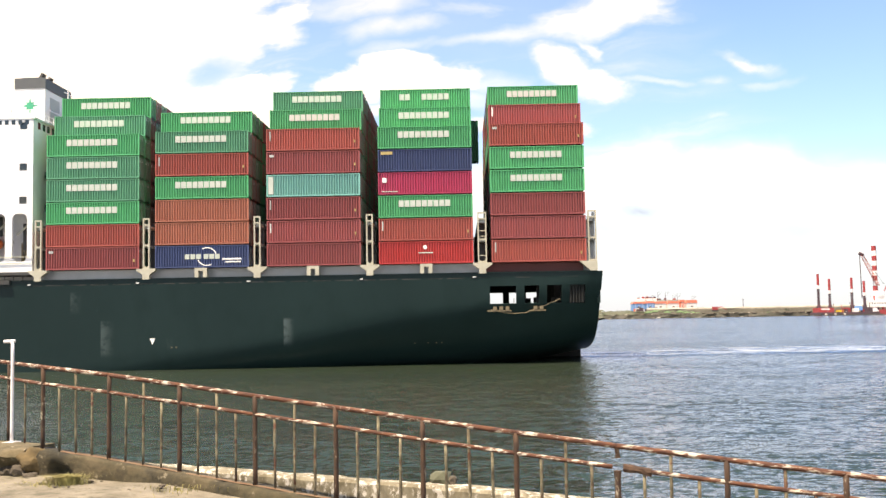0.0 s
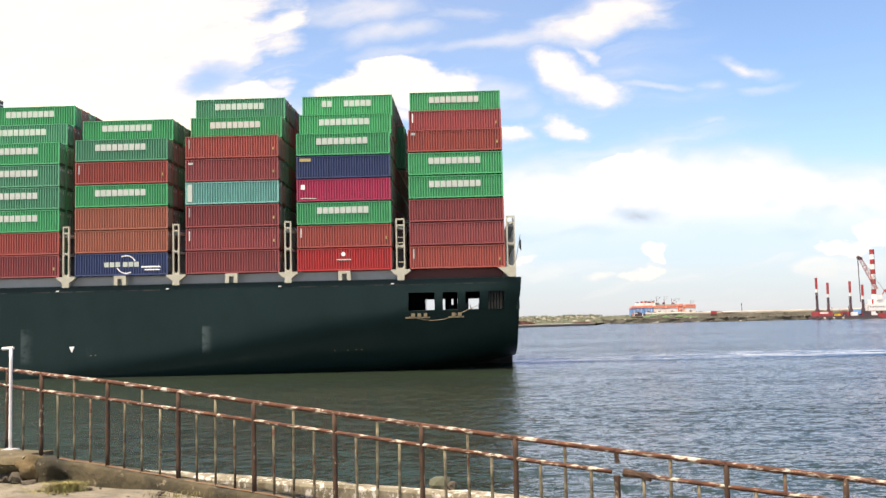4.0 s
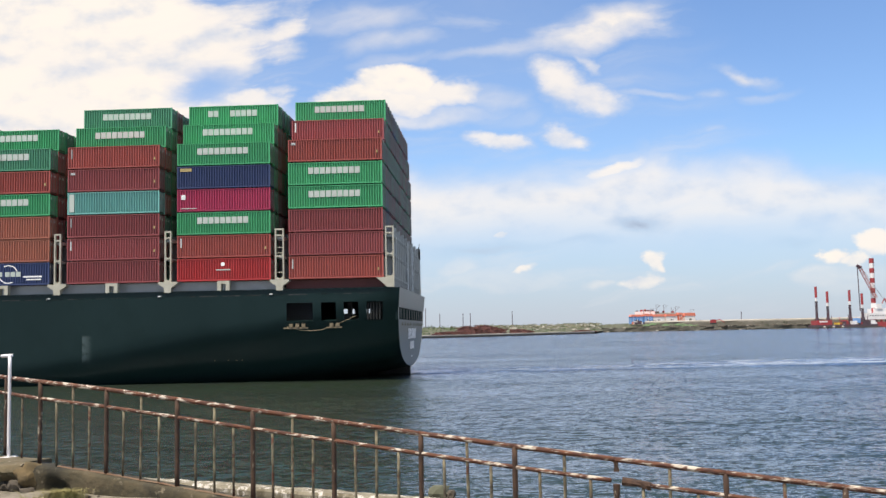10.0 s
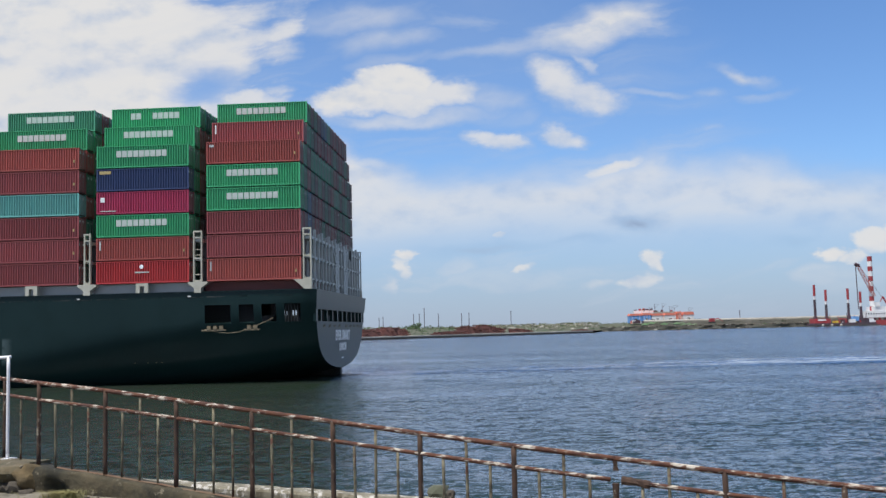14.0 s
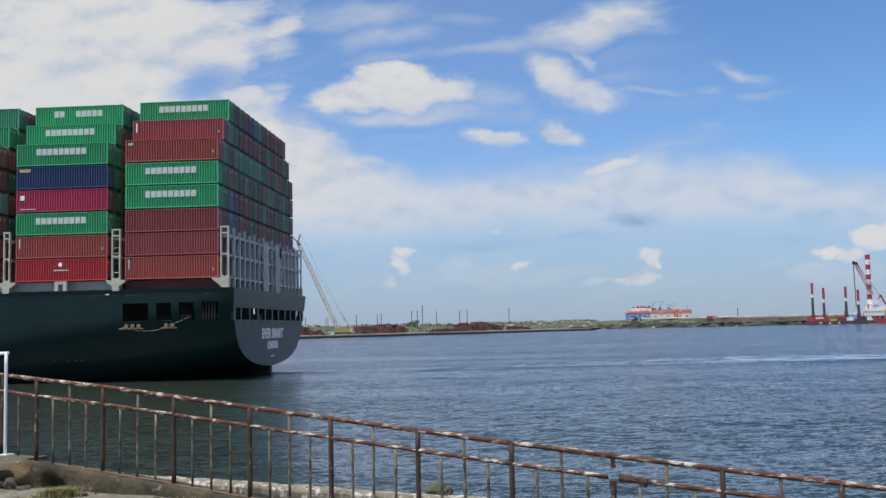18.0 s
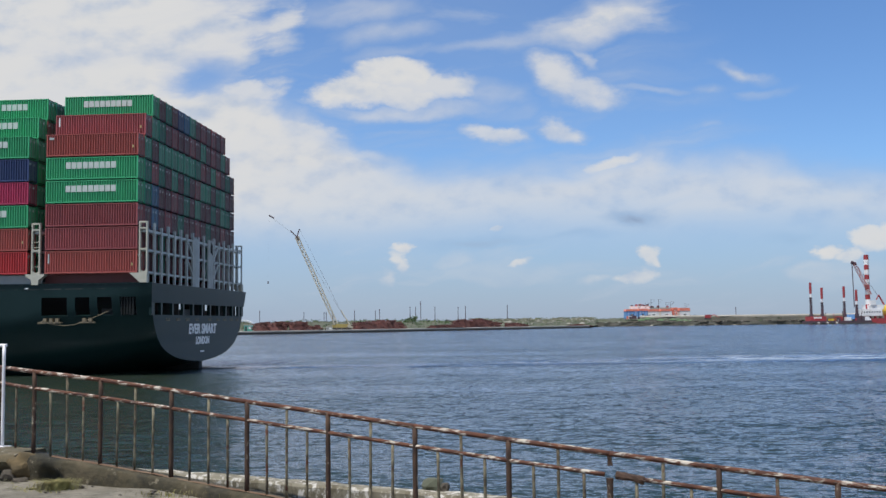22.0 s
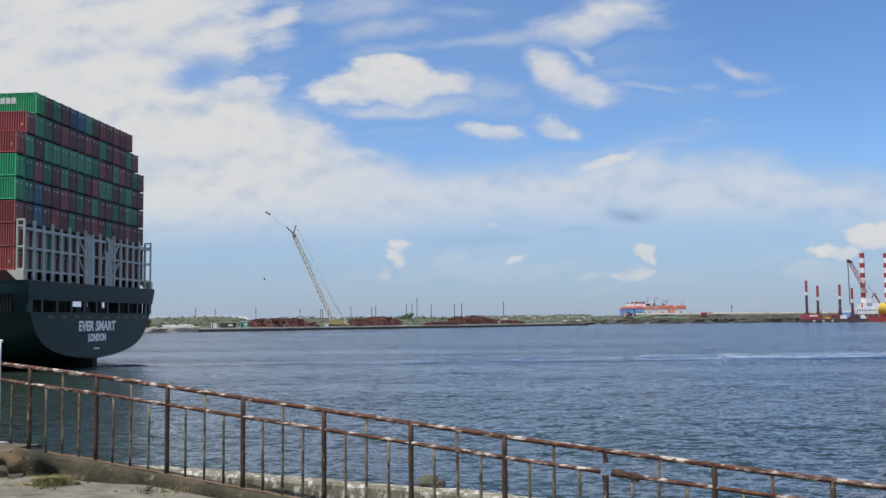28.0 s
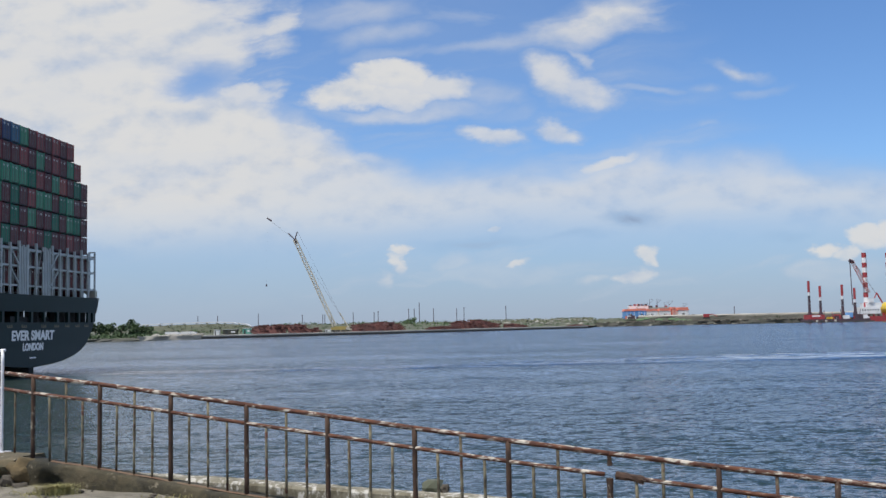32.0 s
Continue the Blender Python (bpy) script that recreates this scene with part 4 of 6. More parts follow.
for y, z in ((16.5, 21.3), (16.5, 25.8), (13.0, 29.8)):
    part("house_window", boxes((hx - 0.03, hx + 0.02, y - 0.5, y + 0.5, z, z + 1.0)), GLASS, ship, "dark square deckhouse window")
for z in (33.95, 34.5):
    part("roof_rail", tubes(((hx, NEAR - 0.5, z), (hx + 11, NEAR - 0.5, z), 0.05)), WHITE, ship)
    part("roof_rail", tubes(((hx, NEAR - 0.5, z), (hx, 4, z), 0.05)), WHITE, ship)
for k in range(11):
    part("rail_post", tubes(((hx + k, NEAR - 0.5, 33.5), (hx + k, NEAR - 0.5, 34.5), 0.05)), WHITE, ship)
    part("rail_post", tubes(((hx, NEAR - 0.5 - 1.6 * k, 33.5), (hx, NEAR - 0.5 - 1.6 * k, 34.5), 0.05)), WHITE, ship)
bm = bmesh.new()
bmesh.ops.create_uvsphere(bm, u_segments=14, v_segments=10, radius=1.0)
for v in bm.verts:
    v.co = Vector((v.co.x * 3.6 + hx + 8.3, v.co.y * 1.3 + NEAR - 2.4, v.co.z * 1.45 + 16.9))
part("lifeboat", bm, ORANGE, ship, "orange enclosed lifeboat", smooth=True)
for x in (hx + 1.0, hx + 4.2):
    part("davit", tubes(((x, NEAR - 2.4, 13), (x, NEAR - 2.4, 19.8), 0.18), ((x, NEAR - 2.4, 19.8), (x + 1.6, NEAR - 1.6, 18.0), 0.14)), CREAM, ship)
for z in (14.2, 15.0):
    part("side_rail", tubes(((hx, NEAR - 0.3, z), (hx + 11, NEAR - 0.3, z), 0.05)), CREAM, ship)
part("house_deck", boxes((hx - 0.2, hx + 11, NEAR - 5, NEAR + 0.1, 12.6, 13.0)), DARK, ship)
for k in range(8):
    part("gangway_post", tubes(((hx + 1 + 1.2 * k, NEAR + 0.05, 11.9), (hx + 1 + 1.2 * k, NEAR + 0.05, 12.9), 0.05)), DARK, ship)
part("gangway_gear", boxes((hx + 2.6, hx + 4.4, NEAR - 0.1, NEAR + 0.45, 11.4, 12.0)), DARK, ship)
fx0, fx1, fy0, fy1 = 74.0, 78.2, NEAR - 17, NEAR - 8
part("funnel", boxes((fx0, fx1, fy0, fy1, 33.5, 39.1)), WHITE, ship, "white funnel casing")
part("funnel_cap", boxes((fx0 - 0.08, fx1 + 0.08, fy0 - 0.08, fy1 + 0.08, 39.1, 40.6), (fx0 + 0.6, fx1 - 0.6, fy0 + 1, fy1 - 1, 40.6, 40.95)), CAPGREY, ship, "dark grey funnel top")
for y in (fy1 - 2, fy1 - 4.5):
    part("exhaust", tubes(((fx0 + 1.6, y, 40.6), (fx0 + 1.0, y, 41.7), 0.4)), DARK, ship)
part("louvre", boxes((fx0 - 0.04, fx0 + 0.02, fy1 - 5, fy1 - 1.6, 34.5, 36.2), (fx0 - 0.04, fx0 + 0.02, fy1 - 5, fy1 - 1.6, 36.5, 38.2)), GREY, ship)
star = []
for k in range(16):
    r = (1.25 if k % 4 == 0 else 0.85) if k % 2 == 0 else 0.46
    star.append(((fx0 + fx1) / 2 + r * math.sin(math.pi * k / 8), 36.7 + r * math.cos(math.pi * k / 8)))
bm = bmesh.new()
prism(bm, star, fy1 + 0.0, fy1 + 0.04)
part("funnel_star", bm, LOGO, ship, "green compass star emblem")
for k in range(9):
    part("vent_slot", boxes((hx + 0.6 + 0.9 * k, hx + 1.1 + 0.9 * k, NEAR - 0.41, NEAR - 0.385, 32.55, 33.15)), GLASS, ship)
    part("vent_slot", boxes((hx - 0.02, hx + 0.02, NEAR - 2.6 - 1.5 * k, NEAR - 1.8 - 1.5 * k, 32.2, 33.1)), GLASS, ship)
part("mast", tubes(((fx0 - 1.2, 8, 33.5), (fx0 - 1.2, 8, 40.2), 0.12), ((fx0 - 1.2, 6.6, 39.4), (fx0 - 1.2, 9.4, 39.4), 0.06)), WHITE, ship)

# ---- containers ----
CL, CW, CH, ROW = 12.19, 2.30, 2.86, 2.484
PITCH = (3.04, 3.02, 3.02, 3.015, 2.98)          # from tier to tier, bay by bay
BASE_Z = 13.2


def wavy(bm, x0, x1, y, z0, z1, out, n, depth):
    """A corrugated wall at y, facing the way of out, with n trapezoid ribs."""
    p = (x1 - x0) / n
    pts = []
    for k in range(n):
        a = x0 + k * p
        pts += [(a, 0), (a + 0.30 * p, 0), (a + 0.50 * p, depth), (a + 0.80 * p, depth)]
    pts.append((x1, 0))
    lo = [bm.verts.new((x, y - out * d, z0)) for x, d in pts]
    hi = [bm.verts.new((x, y - out * d, z1)) for x, d in pts]
    for k in range(len(pts) - 1):
        q = (lo[k], lo[k + 1], hi[k + 1], hi[k])
        bm.faces.new(q if out < 0 else q[::-1])


def container_meshes(mat):
    bm = bmesh.new()
    wavy(bm, 0.05, CL - 0.15, -0.02, 0.14, CH - 0.10, 1, 36, 0.17)
    wavy(bm, 0.05, CL - 0.15, -CW + 0.02, 0.14, CH - 0.10, -1, 36, 0.17)
    box(bm, CL - 0.09, CL - 0.05, -CW + 0.12, -0.12, 0.14, CH - 0.1)
    box(bm, 0.1, CL - 0.1, -CW + 0.06, -0.06, CH - 0.09, CH - 0.05)
    body = mesh_of("body", bm, mat)
    bm = bmesh.new()
    for x in (-0.05, CL - 0.16):
        for y in (-CW, -0.16):
            box(bm, x, x + 0.16, y, y + 0.16, 0, CH)
    for y in (-CW, -0.09):
        box(bm, 0.10, CL - 0.16, y, y + 0.09, 0, 0.15)
        box(bm, 0.10, CL - 0.16, y, y + 0.09, CH - 0.11, CH - 0.02)
    for x in (0.10, CL - 0.14):
        box(bm, x, x + 0.14, -CW + 0.16, -0.16, 0, 0.15)
        box(bm, x, x + 0.14, -CW + 0.16, -0.16, CH - 0.13, CH - 0.02)
    frame_me = mesh_of("frame", bm, mat)
    bm = bmesh.new()
    w = (CW - 0.34) / 2 + 0.02
    box(bm, 0.03, 0.06, -w / 2, w / 2, 0.16, CH - 0.14)
    for z in (0.5, 1.05, 1.6, 2.15):
        box(bm, 0.0, 0.03, -w / 2 + 0.08, w / 2 - 0.08, z, z + 0.32)
    leaf = mesh_of("door", bm, mat)
    return body, frame_me, leaf


RODSTEEL = material("dull_rod_steel", (0.20, 0.21, 0.20), 0.5, second=(0.13, 0.10, 0.08), scale=2)
ROD = mesh_of("lock_rod", tubes(((-0.035, 0, 0.2), (-0.035, 0, CH - 0.2), 0.034), n=5), RODSTEEL)
PLATE = mesh_of("door_plate", boxes((-0.02, 0.0, 0.05, 0.34, 2.12, 2.42)), PLATEPAINT)
# Near-black sheet round the doors: gasket plus painted shade of the gaps between boxes.
GAP_SHADE = mesh_of("door_gasket", boxes((0.06, 0.088, -CW + 0.02, -0.02, 0.02, CH - 0.03)), DARK)
CMESH = {c: container_meshes(m) for c, m in PAINT.items()}

BLOCK = mesh_of("name_block", boxes((-0.64, 0, -0.05, 0.012, 1.36, 2.2)), NAMEPAINT)
NAME = [("name_block", BLOCK, 9.55 - 0.755 * k) for k in range(9)]
NAME_GAP = [n for k, n in enumerate(NAME) if k not in (2, 3)]
CODE = [("code_bar", mesh_of("code_bar", boxes((11.60, 11.76, -0.05, 0.012, 1.3, 2.5)), PLATEPAINT), 0)]
CODE_TOP = [("code_bar", mesh_of("code_bar", boxes((11.2, 11.8, -0.05, 0.012, 2.15, 2.45)), PLATEPAINT), 0)]
TALLY = [("tally_mark", mesh_of("tally_mark", boxes((0.52, 0.72, -0.05, 0.012, 0.9, 1.25)), YELLOW), 0)]
BOARD = [("white_board", mesh_of("white_board", boxes((11.3, 11.95, -0.05, 0.012, 0.3, 2.6)), NAMEPAINT), 0)]
BLOCK2 = mesh_of("logo_block", boxes((-0.60, 0, -0.05, 0.012, 1.1, 1.72)), NAMEPAINT)
LINE_LOGO = [("logo_block", BLOCK2, 8.3 - 0.74 * k - (0.25 if k > 2 else 0)) for k in range(6)]
for sgn in (1, -1):
    bm = bmesh.new()
    for k in range(9):
        a0, a1 = radians(200 + 11 * k), radians(211 + 11 * k)
        beam(bm, (5.4 + sgn * 1.25 * math.cos(a0), 0, 1.4 - sgn * 1.15 * math.sin(a0)), (5.4 + sgn * 1.25 * math.cos(a1), 0, 1.4 - sgn * 1.15 * math.sin(a1)), 0.05, 0.13)
    LINE_LOGO.append(("logo_arc", mesh_of("logo_arc", bm, LETTER), 0))
LINE_LOGO.append(("logo_bar", mesh_of("logo_bar", boxes((0.9, 3.4, -0.03, 0.012, 0.95, 1.15)), LETTER), 0))
LINE_LOGO.append(("logo_bar", mesh_of("logo_bar", boxes((1.0, 3.0, -0.03, 0.012, 0.6, 0.75)), LETTER), 0))
bm = bmesh.new()
bmesh.ops.create_circle(bm, cap_ends=True, radius=0.27, segments=12)
for v in bm.verts:
    v.co = Vector((6.2 + v.co.x, 0.014, 2.1 + v.co.y))
bmesh.ops.recalc_face_normals(bm, faces=bm.faces)
RED_LOGO = [("logo_disc", mesh_of("logo_disc", bm, LETTER), 0), ("logo_bar", mesh_of("logo_bar", boxes((5.2, 7.1, -0.05, 0.012, 1.3, 1.45)), NAMEPAINT), 0)]
NAVY_TAG = [("yellow_tag", mesh_of("yellow_tag", boxes((10.3, 11.8, -0.03, 0.012, 2.2, 2.6)), YELLOW), 0)]
MAG_TAG = [("logo_block", mesh_of("logo_block", boxes((11.1, 11.65, -0.05, 0.012, 1.55, 2.15)), PLATEPAINT), 0), ("logo_bar", mesh_of("logo_bar", boxes((9.6, 11.7, -0.05, 0.012, 0.32, 0.42)), NAMEPAINT), 0)]
COLOUR_WORD = {"g": "bright green", "d": "dull green", "m": "maroon", "r": "red-brown", "o": "orange-brown", "s": "bright red", "k": "magenta", "n": "navy blue", "t": "pale teal", "b": "blue", "x": "dark green", "w": "dark maroon"}
MODELS = {}


def container(colour, marks, m, what):
    """A forty-foot box with its frame, doors and lock rods, riding at m on the ship."""
    key = (colour, tuple((n[1].name, n[2]) for n in marks), what)
    if key not in MODELS:
        body, fr, leaf = CMESH[colour]
        ob = thing("shipping_container", COLOUR_WORD[colour] + " corrugated steel shipping container" + what, "container", group="containers stacked on the ship")
        part("body", body, None, ob)
        part("frame", fr, None, ob)
        part("door_gasket", GAP_SHADE, None, ob)
        for y in (-0.17 - (CW - 0.34) / 4, -CW + 0.17 + (CW - 0.34) / 4):
            d = part("door", leaf, None, ob, at=pose(0, y, 0))
            for dy in (-0.28, 0.28):
                part("lock_rod", ROD, None, d, at=pose(0, dy, 0))
            part("door_plate", PLATE, None, d)
        for name, me, x in marks:
            part(name, me, None, ob, at=pose(x, 0, 0))
        MODELS[key] = ob
        ob.matrix_basis = ship_pose(0) @ m
        MOVERS.append((ob, m))
        return ob
    ob = copy_thing(MODELS[key], ship_pose(0) @ m)
    MOVERS.append((ob, m))
    return ob


def slot(bay, row, tier):
    return pose(BAYS[bay], NEAR - ROW * row, BASE_Z + PITCH[bay] * tier)


STACKED = " in a deck stack"
LOGOED = " with white block lettering"
GN, GX = NAME, NAME_GAP
CD, CT = CODE + TALLY, CODE_TOP + TALLY
# near side, bay by bay from the stern, bottom to top: colour, marks and rows set back
NEAR_SIDE = (
    (("r", CD, 0), ("m", (), 0), ("m", (), 0), ("g", GN, 0), ("g", GN, 0), ("r", CT, 0), ("m", CD, 1), ("g", GN, 2)),
    (("s", RED_LOGO, 0), ("r", CD, 0), ("g", GN, 0), ("k", MAG_TAG, 0), ("n", NAVY_TAG, 0), ("g", GN, 0), ("g", GN, 1), ("g", GX, 2)),
    (("m", (), 0), ("m", CD, 0), ("m", CD, 0), ("t", BOARD, 0), ("m", CT, 0), ("r", CD, 0), ("g", GN, 1), ("d", GN, 2)),
    (("n", LINE_LOGO, 0), ("o", (), 0), ("o", (), 0), ("g", GN, 0), ("r", CD, 0), ("d", GN, 0), ("g", GN, 1)),
    (("m", CT, 0), ("r", (), 0), ("g", GN, 0), ("d", GN, 0), ("d", GN, 0), ("g", GN, 0), ("d", GN, 1), ("g", GN, 2)),
)
# stern stack, door ends, tier by tier from the bottom, near row first; w is the darkened maroon
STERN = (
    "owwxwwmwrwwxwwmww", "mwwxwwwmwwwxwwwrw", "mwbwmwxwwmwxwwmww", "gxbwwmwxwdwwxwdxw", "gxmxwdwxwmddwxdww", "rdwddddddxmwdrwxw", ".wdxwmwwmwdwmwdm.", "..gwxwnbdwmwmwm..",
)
for bay, col in enumerate(NEAR_SIDE):
    for tier, (c, marks, inset) in enumerate(col):
        container(c, marks, slot(bay, inset, tier), LOGOED if marks in (GN, GX) else STACKED)
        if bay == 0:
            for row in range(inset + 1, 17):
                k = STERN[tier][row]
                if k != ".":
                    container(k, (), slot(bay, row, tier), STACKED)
        else:
            # the next two rows show past the ends and above; the rest is one mass behind them
            for row in range(inset + 1, inset + 3):
                container("gxmdrm"[(row * 5 + tier * 3 + bay) % 6], (), slot(bay, row, tier), STACKED)
rest = bmesh.new()
for bay, col in enumerate(NEAR_SIDE):
    if bay:
        for tier, (c, marks, inset) in enumerate(col):
            for row in range(inset + 3, 17 - inset):
                if bay == 1 and row == 5 and tier in (5, 6):
                    container("x", (), slot(bay, row, tier) @ pose(-1.15, 0, 0), " set further aft in its stack")
                    continue
                x, y, z = BAYS[bay], NEAR - ROW * row, BASE_Z + PITCH[bay] * tier
                box(rest, x, x + CL, y - CW, y, z, z + CH)
                for k in range(5):
                    box(rest, x - 0.03, x, y - 0.35 - 0.43 * k, y - 0.30 - 0.43 * k, z + 0.15, z + CH - 0.15)
STACKPAINT = paint("mixed_box_paint", (0.15, 0.06, 0.05))
nt = STACKPAINT.node_tree
geo = nt.nodes.new("ShaderNodeNewGeometry")
cr = nt.nodes.new("ShaderNodeValToRGB")
cr.color_ramp.interpolation = "CONSTANT"
cr.color_ramp.elements[0].color, cr.color_ramp.elements[1].color = (0.22, 0.035, 0.045, 1), (0.02, 0.2, 0.1, 1)
cr.color_ramp.elements[1].position = 0.55
nt.links.new(geo.outputs["Random Per Island"], cr.inputs[0])
nt.links.new(cr.outputs[0], nt.nodes["Principled BSDF"].inputs["Base Color"])
mass = solid("container_stacks", rest, STACKPAINT, "mass of maroon and green containers across the deck", "containers", ship_pose(0), kind="stuff")
MOVERS.append((mass, Matrix.Identity(4)))

# ---- sea wall, kerb and railing ----
POSTS = 13
RAIL_Z = (5.845, 5.754, 5.644, 5.533, 5.424, 5.314, 5.209, 5.110, 5.015, 4.926, 4.84, 4.755, 4.67)
FLOOR = 4.53


def along(i, off=0.0):
    """Plan place of the railing at post number i; off is metres towards the sea."""
    return -5.035 + 0.9524 * i + 0.375 * off, 12.5 - 0.3851 * i + 0.927 * off


def rail_z(i):
    k = min(max(int(math.floor(i)), 0), POSTS - 2)
    return RAIL_Z[k] + (RAIL_Z[k + 1] - RAIL_Z[k]) * (i - k)


def foot_z(i):
    return rail_z(i) - 1.0


LEFT = Vector((-0.67, 0.742, 0)).normalized()


def ribbon(bm, n0, n1, step, offs, zf):
    """A strip along the railing: rows of (off) with heights zf(i, k)."""
    rows = []
    i = n0
    while i <= n1 + 1e-6:
        rows.append([bm.verts.new((*along(i, o), zf(i, k))) for k, o in enumerate(offs)])
        i += step
    for a, b in zip(rows, rows[1:]):
        for k in range(len(offs) - 1):
            bm.faces.new((a[k], b[k], b[k + 1], a[k + 1]))
    return rows


rnd = random.Random(5)


def rough_z(x, y, amp, sc):
    return amp * noise.fractal(Vector((x * sc, y * sc, 0.3)), 0.8, 2.1, 4)


# promenade: level where one stands, falling beside the railing towards the slipway
bm = bmesh.new()
offs = [-0.13, -0.3, -0.6, -1.0, -1.6, -2.4, -3.5, -5, -8, -12, -20, -40]


def ground_z(i, k):
    o = offs[k]
    low = min(FLOOR, foot_z(min(max(i, 0), POSTS - 1)) - 0.14)
    f = min(max((-o - 0.6) / 3.0, 0), 1)
    x, y = along(i, o)
    return low + (FLOOR - low) * f + rough_z(x, y, 0.022, 1.1)


rows = []
i = -40.0
while i < 60:
    rows.append([bm.verts.new((*along(i, o), ground_z(i, k))) for k, o in enumerate(offs)])
    i += 0.2 if -2 <= i < 6 else 1.0
for a, b in zip(rows, rows[1:]):
    for k in range(len(offs) - 1):
        bm.faces.new((a[k + 1], b[k + 1], b[k], a[k]))
solid("ground", bm, PAVING, "worn pale concrete promenade with dust and dry grass", "pavement", kind="structure", smooth=True)

# kerb that carries the railing
bm = bmesh.new()
KO = (-0.135, -0.133, -0.131, -0.128, -0.115, -0.09, 0.0, 0.12, 0.15, 0.155)


def kerb_z(i, k):
    top = foot_z(min(max(i, 0), POSTS - 1))
    x, y = along(i, KO[k])
    lump = rough_z(x + 3, y, 0.014, 2.6) + rough_z(x, y + 5, 0.010, 9.0)
    return (3.6, top - 0.30, top - 0.20, top - 0.11, top - 0.035, top - 0.008, top, top, top - 0.02, 2.9)[k] + (lump if 0 < k < 9 else 0)


ribbon(bm, -0.75, 12, 0.06, KO, kerb_z)
for v in bm.verts:
    if v.co.z < 4.8:
        n = rough_z(v.co.x, v.co.z * 2 + v.co.y, 0.022, 3.0) + rough_z(v.co.x + 2, v.co.z * 3 + v.co.y, 0.012, 9.0)
        i = (v.co.x + 5.035) / 0.9524
        deep = math.sin(math.pi * (i - 0.02) / 0.55) ** 2 if 0.02 < i < 0.57 and 4.4 < v.co.z < 4.645 else 0.0
        v.co.x -= (n - 0.16 * deep) * 0.375
        v.co.y -= (n - 0.16 * deep) * 0.927
bmesh.ops.reverse_faces(bm, faces=bm.faces)
solid("kerb", bm, CONCRETE, "mossy concrete kerb stained brown under the railing", "kerb", kind="structure", smooth=True)
bm = bmesh.new()
ribbon(bm, 0.3, 12, 0.15, (-0.035, -0.015, 0.015, 0.035), lambda i, k: foot_z(i) + (0.0, 0.006, 0.006, 0.0)[k] + 0.004 + rough_z(i, 0, 0.008, 3))
bmesh.ops.reverse_faces(bm, faces=bm.faces)
solid("rust_strip", bm, STAIN, "rust-stained mortar strip on the kerb", "kerb", kind="structure")

# low peeling wall on the sea side, and the face down to the water
WO = (0.27, 0.275, 0.28, 0.285, 0.31, 0.50, 0.52, 0.60)


def wall_line(i):
    """Sea-side offset and top of the low wall: it keeps nearly level while the kerb falls."""
    return 0.62 - 0.012 * i, 4.64 - 0.016 * i if i < 5.4 else 4.554 - 0.05 * (i - 5.4)


bm = bmesh.new()
rows = []
i = 0.55
while i < 12.2:
    o, top = wall_line(i)
    row = []
    for k, w in enumerate(WO):
        x, y = along(i, o - 0.45 + w)
        lump = rough_z(x, y + 7, 0.014, 3.5)
        z = (2.6, top - 0.45, top - 0.2, top - 0.035, top - 0.004, top, top - 0.02, -4.0)[k] + (lump if 0 < k < 7 else 0)
        s = rough_z(x + z, y, 0.014, 4.0)
        row.append(bm.verts.new((x + 0.375 * s, y + 0.927 * s, z)))
    rows.append(row)
    i += 0.1
for a, b in zip(rows, rows[1:]):
    for k in range(len(WO) - 1):
        bm.faces.new((a[k + 1], b[k + 1], b[k], a[k]))
bm.faces.new(rows[0][::-1])
bmesh.ops.recalc_face_normals(bm, faces=bm.faces)
solid("sea_wall", bm, PALE, "low sea wall with peeling whitewash", "wall", kind="structure", smooth=False)
bm = bmesh.new()
ribbon(bm, -40, 60, 2, (0.14, 0.40), lambda i, k: min(4.12, foot_z(min(max(i, 0), 12)) - 0.4))
bmesh.ops.reverse_faces(bm, faces=bm.faces)
solid("gutter_floor", bm, CONCRETE, "dirty gutter between kerb and sea wall", "gutter", kind="structure")
bm = bmesh.new()
ribbon(bm, -40, 60, 2, (0.39, 0.40, 0.9), lambda i, k: (4.1, 4.1, -5.0)[k])
bmesh.ops.reverse_faces(bm, faces=bm.faces)
solid("revetment", bm, CONCRETE, "concrete embankment face down to the water", "wall", kind="structure")


def stone(bm, at, size, seed, cuts=2):
    r = random.Random(seed)
    b2 = bmesh.new()
    bmesh.ops.create_icosphere(b2, subdivisions=cuts, radius=1.0)
    off = Vector((r.random() * 9, r.random() * 9, r.random() * 9))
    for v in b2.verts:
        k = 1 + 0.55 * noise.fractal(v.co * 1.1 + off, 0.7, 2.0, 4)
        c = Vector((v.co.x * size[0], v.co.y * size[1], v.co.z * size[2])) * k
        v.co = Vector(at) + c
    me = bpy.data.meshes.new("tmp")
    b2.to_mesh(me)
    b2.free()
    bm.from_mesh(me)
    bpy.data.meshes.remove(me)


bm = bmesh.new()
stone(bm, (*along(4.93, 0.66), 4.60), (0.125, 0.11, 0.085), 3)
solid("rock", bm, EARTH, "grey-brown rock lying on the sea wall", "rock")
bm = bmesh.new()
stone(bm, (*along(5.08, 0.62), 4.585), (0.055, 0.05, 0.055), 8)
solid("rock", bm, STONE, "small grey rock lying on the sea wall", "rock")
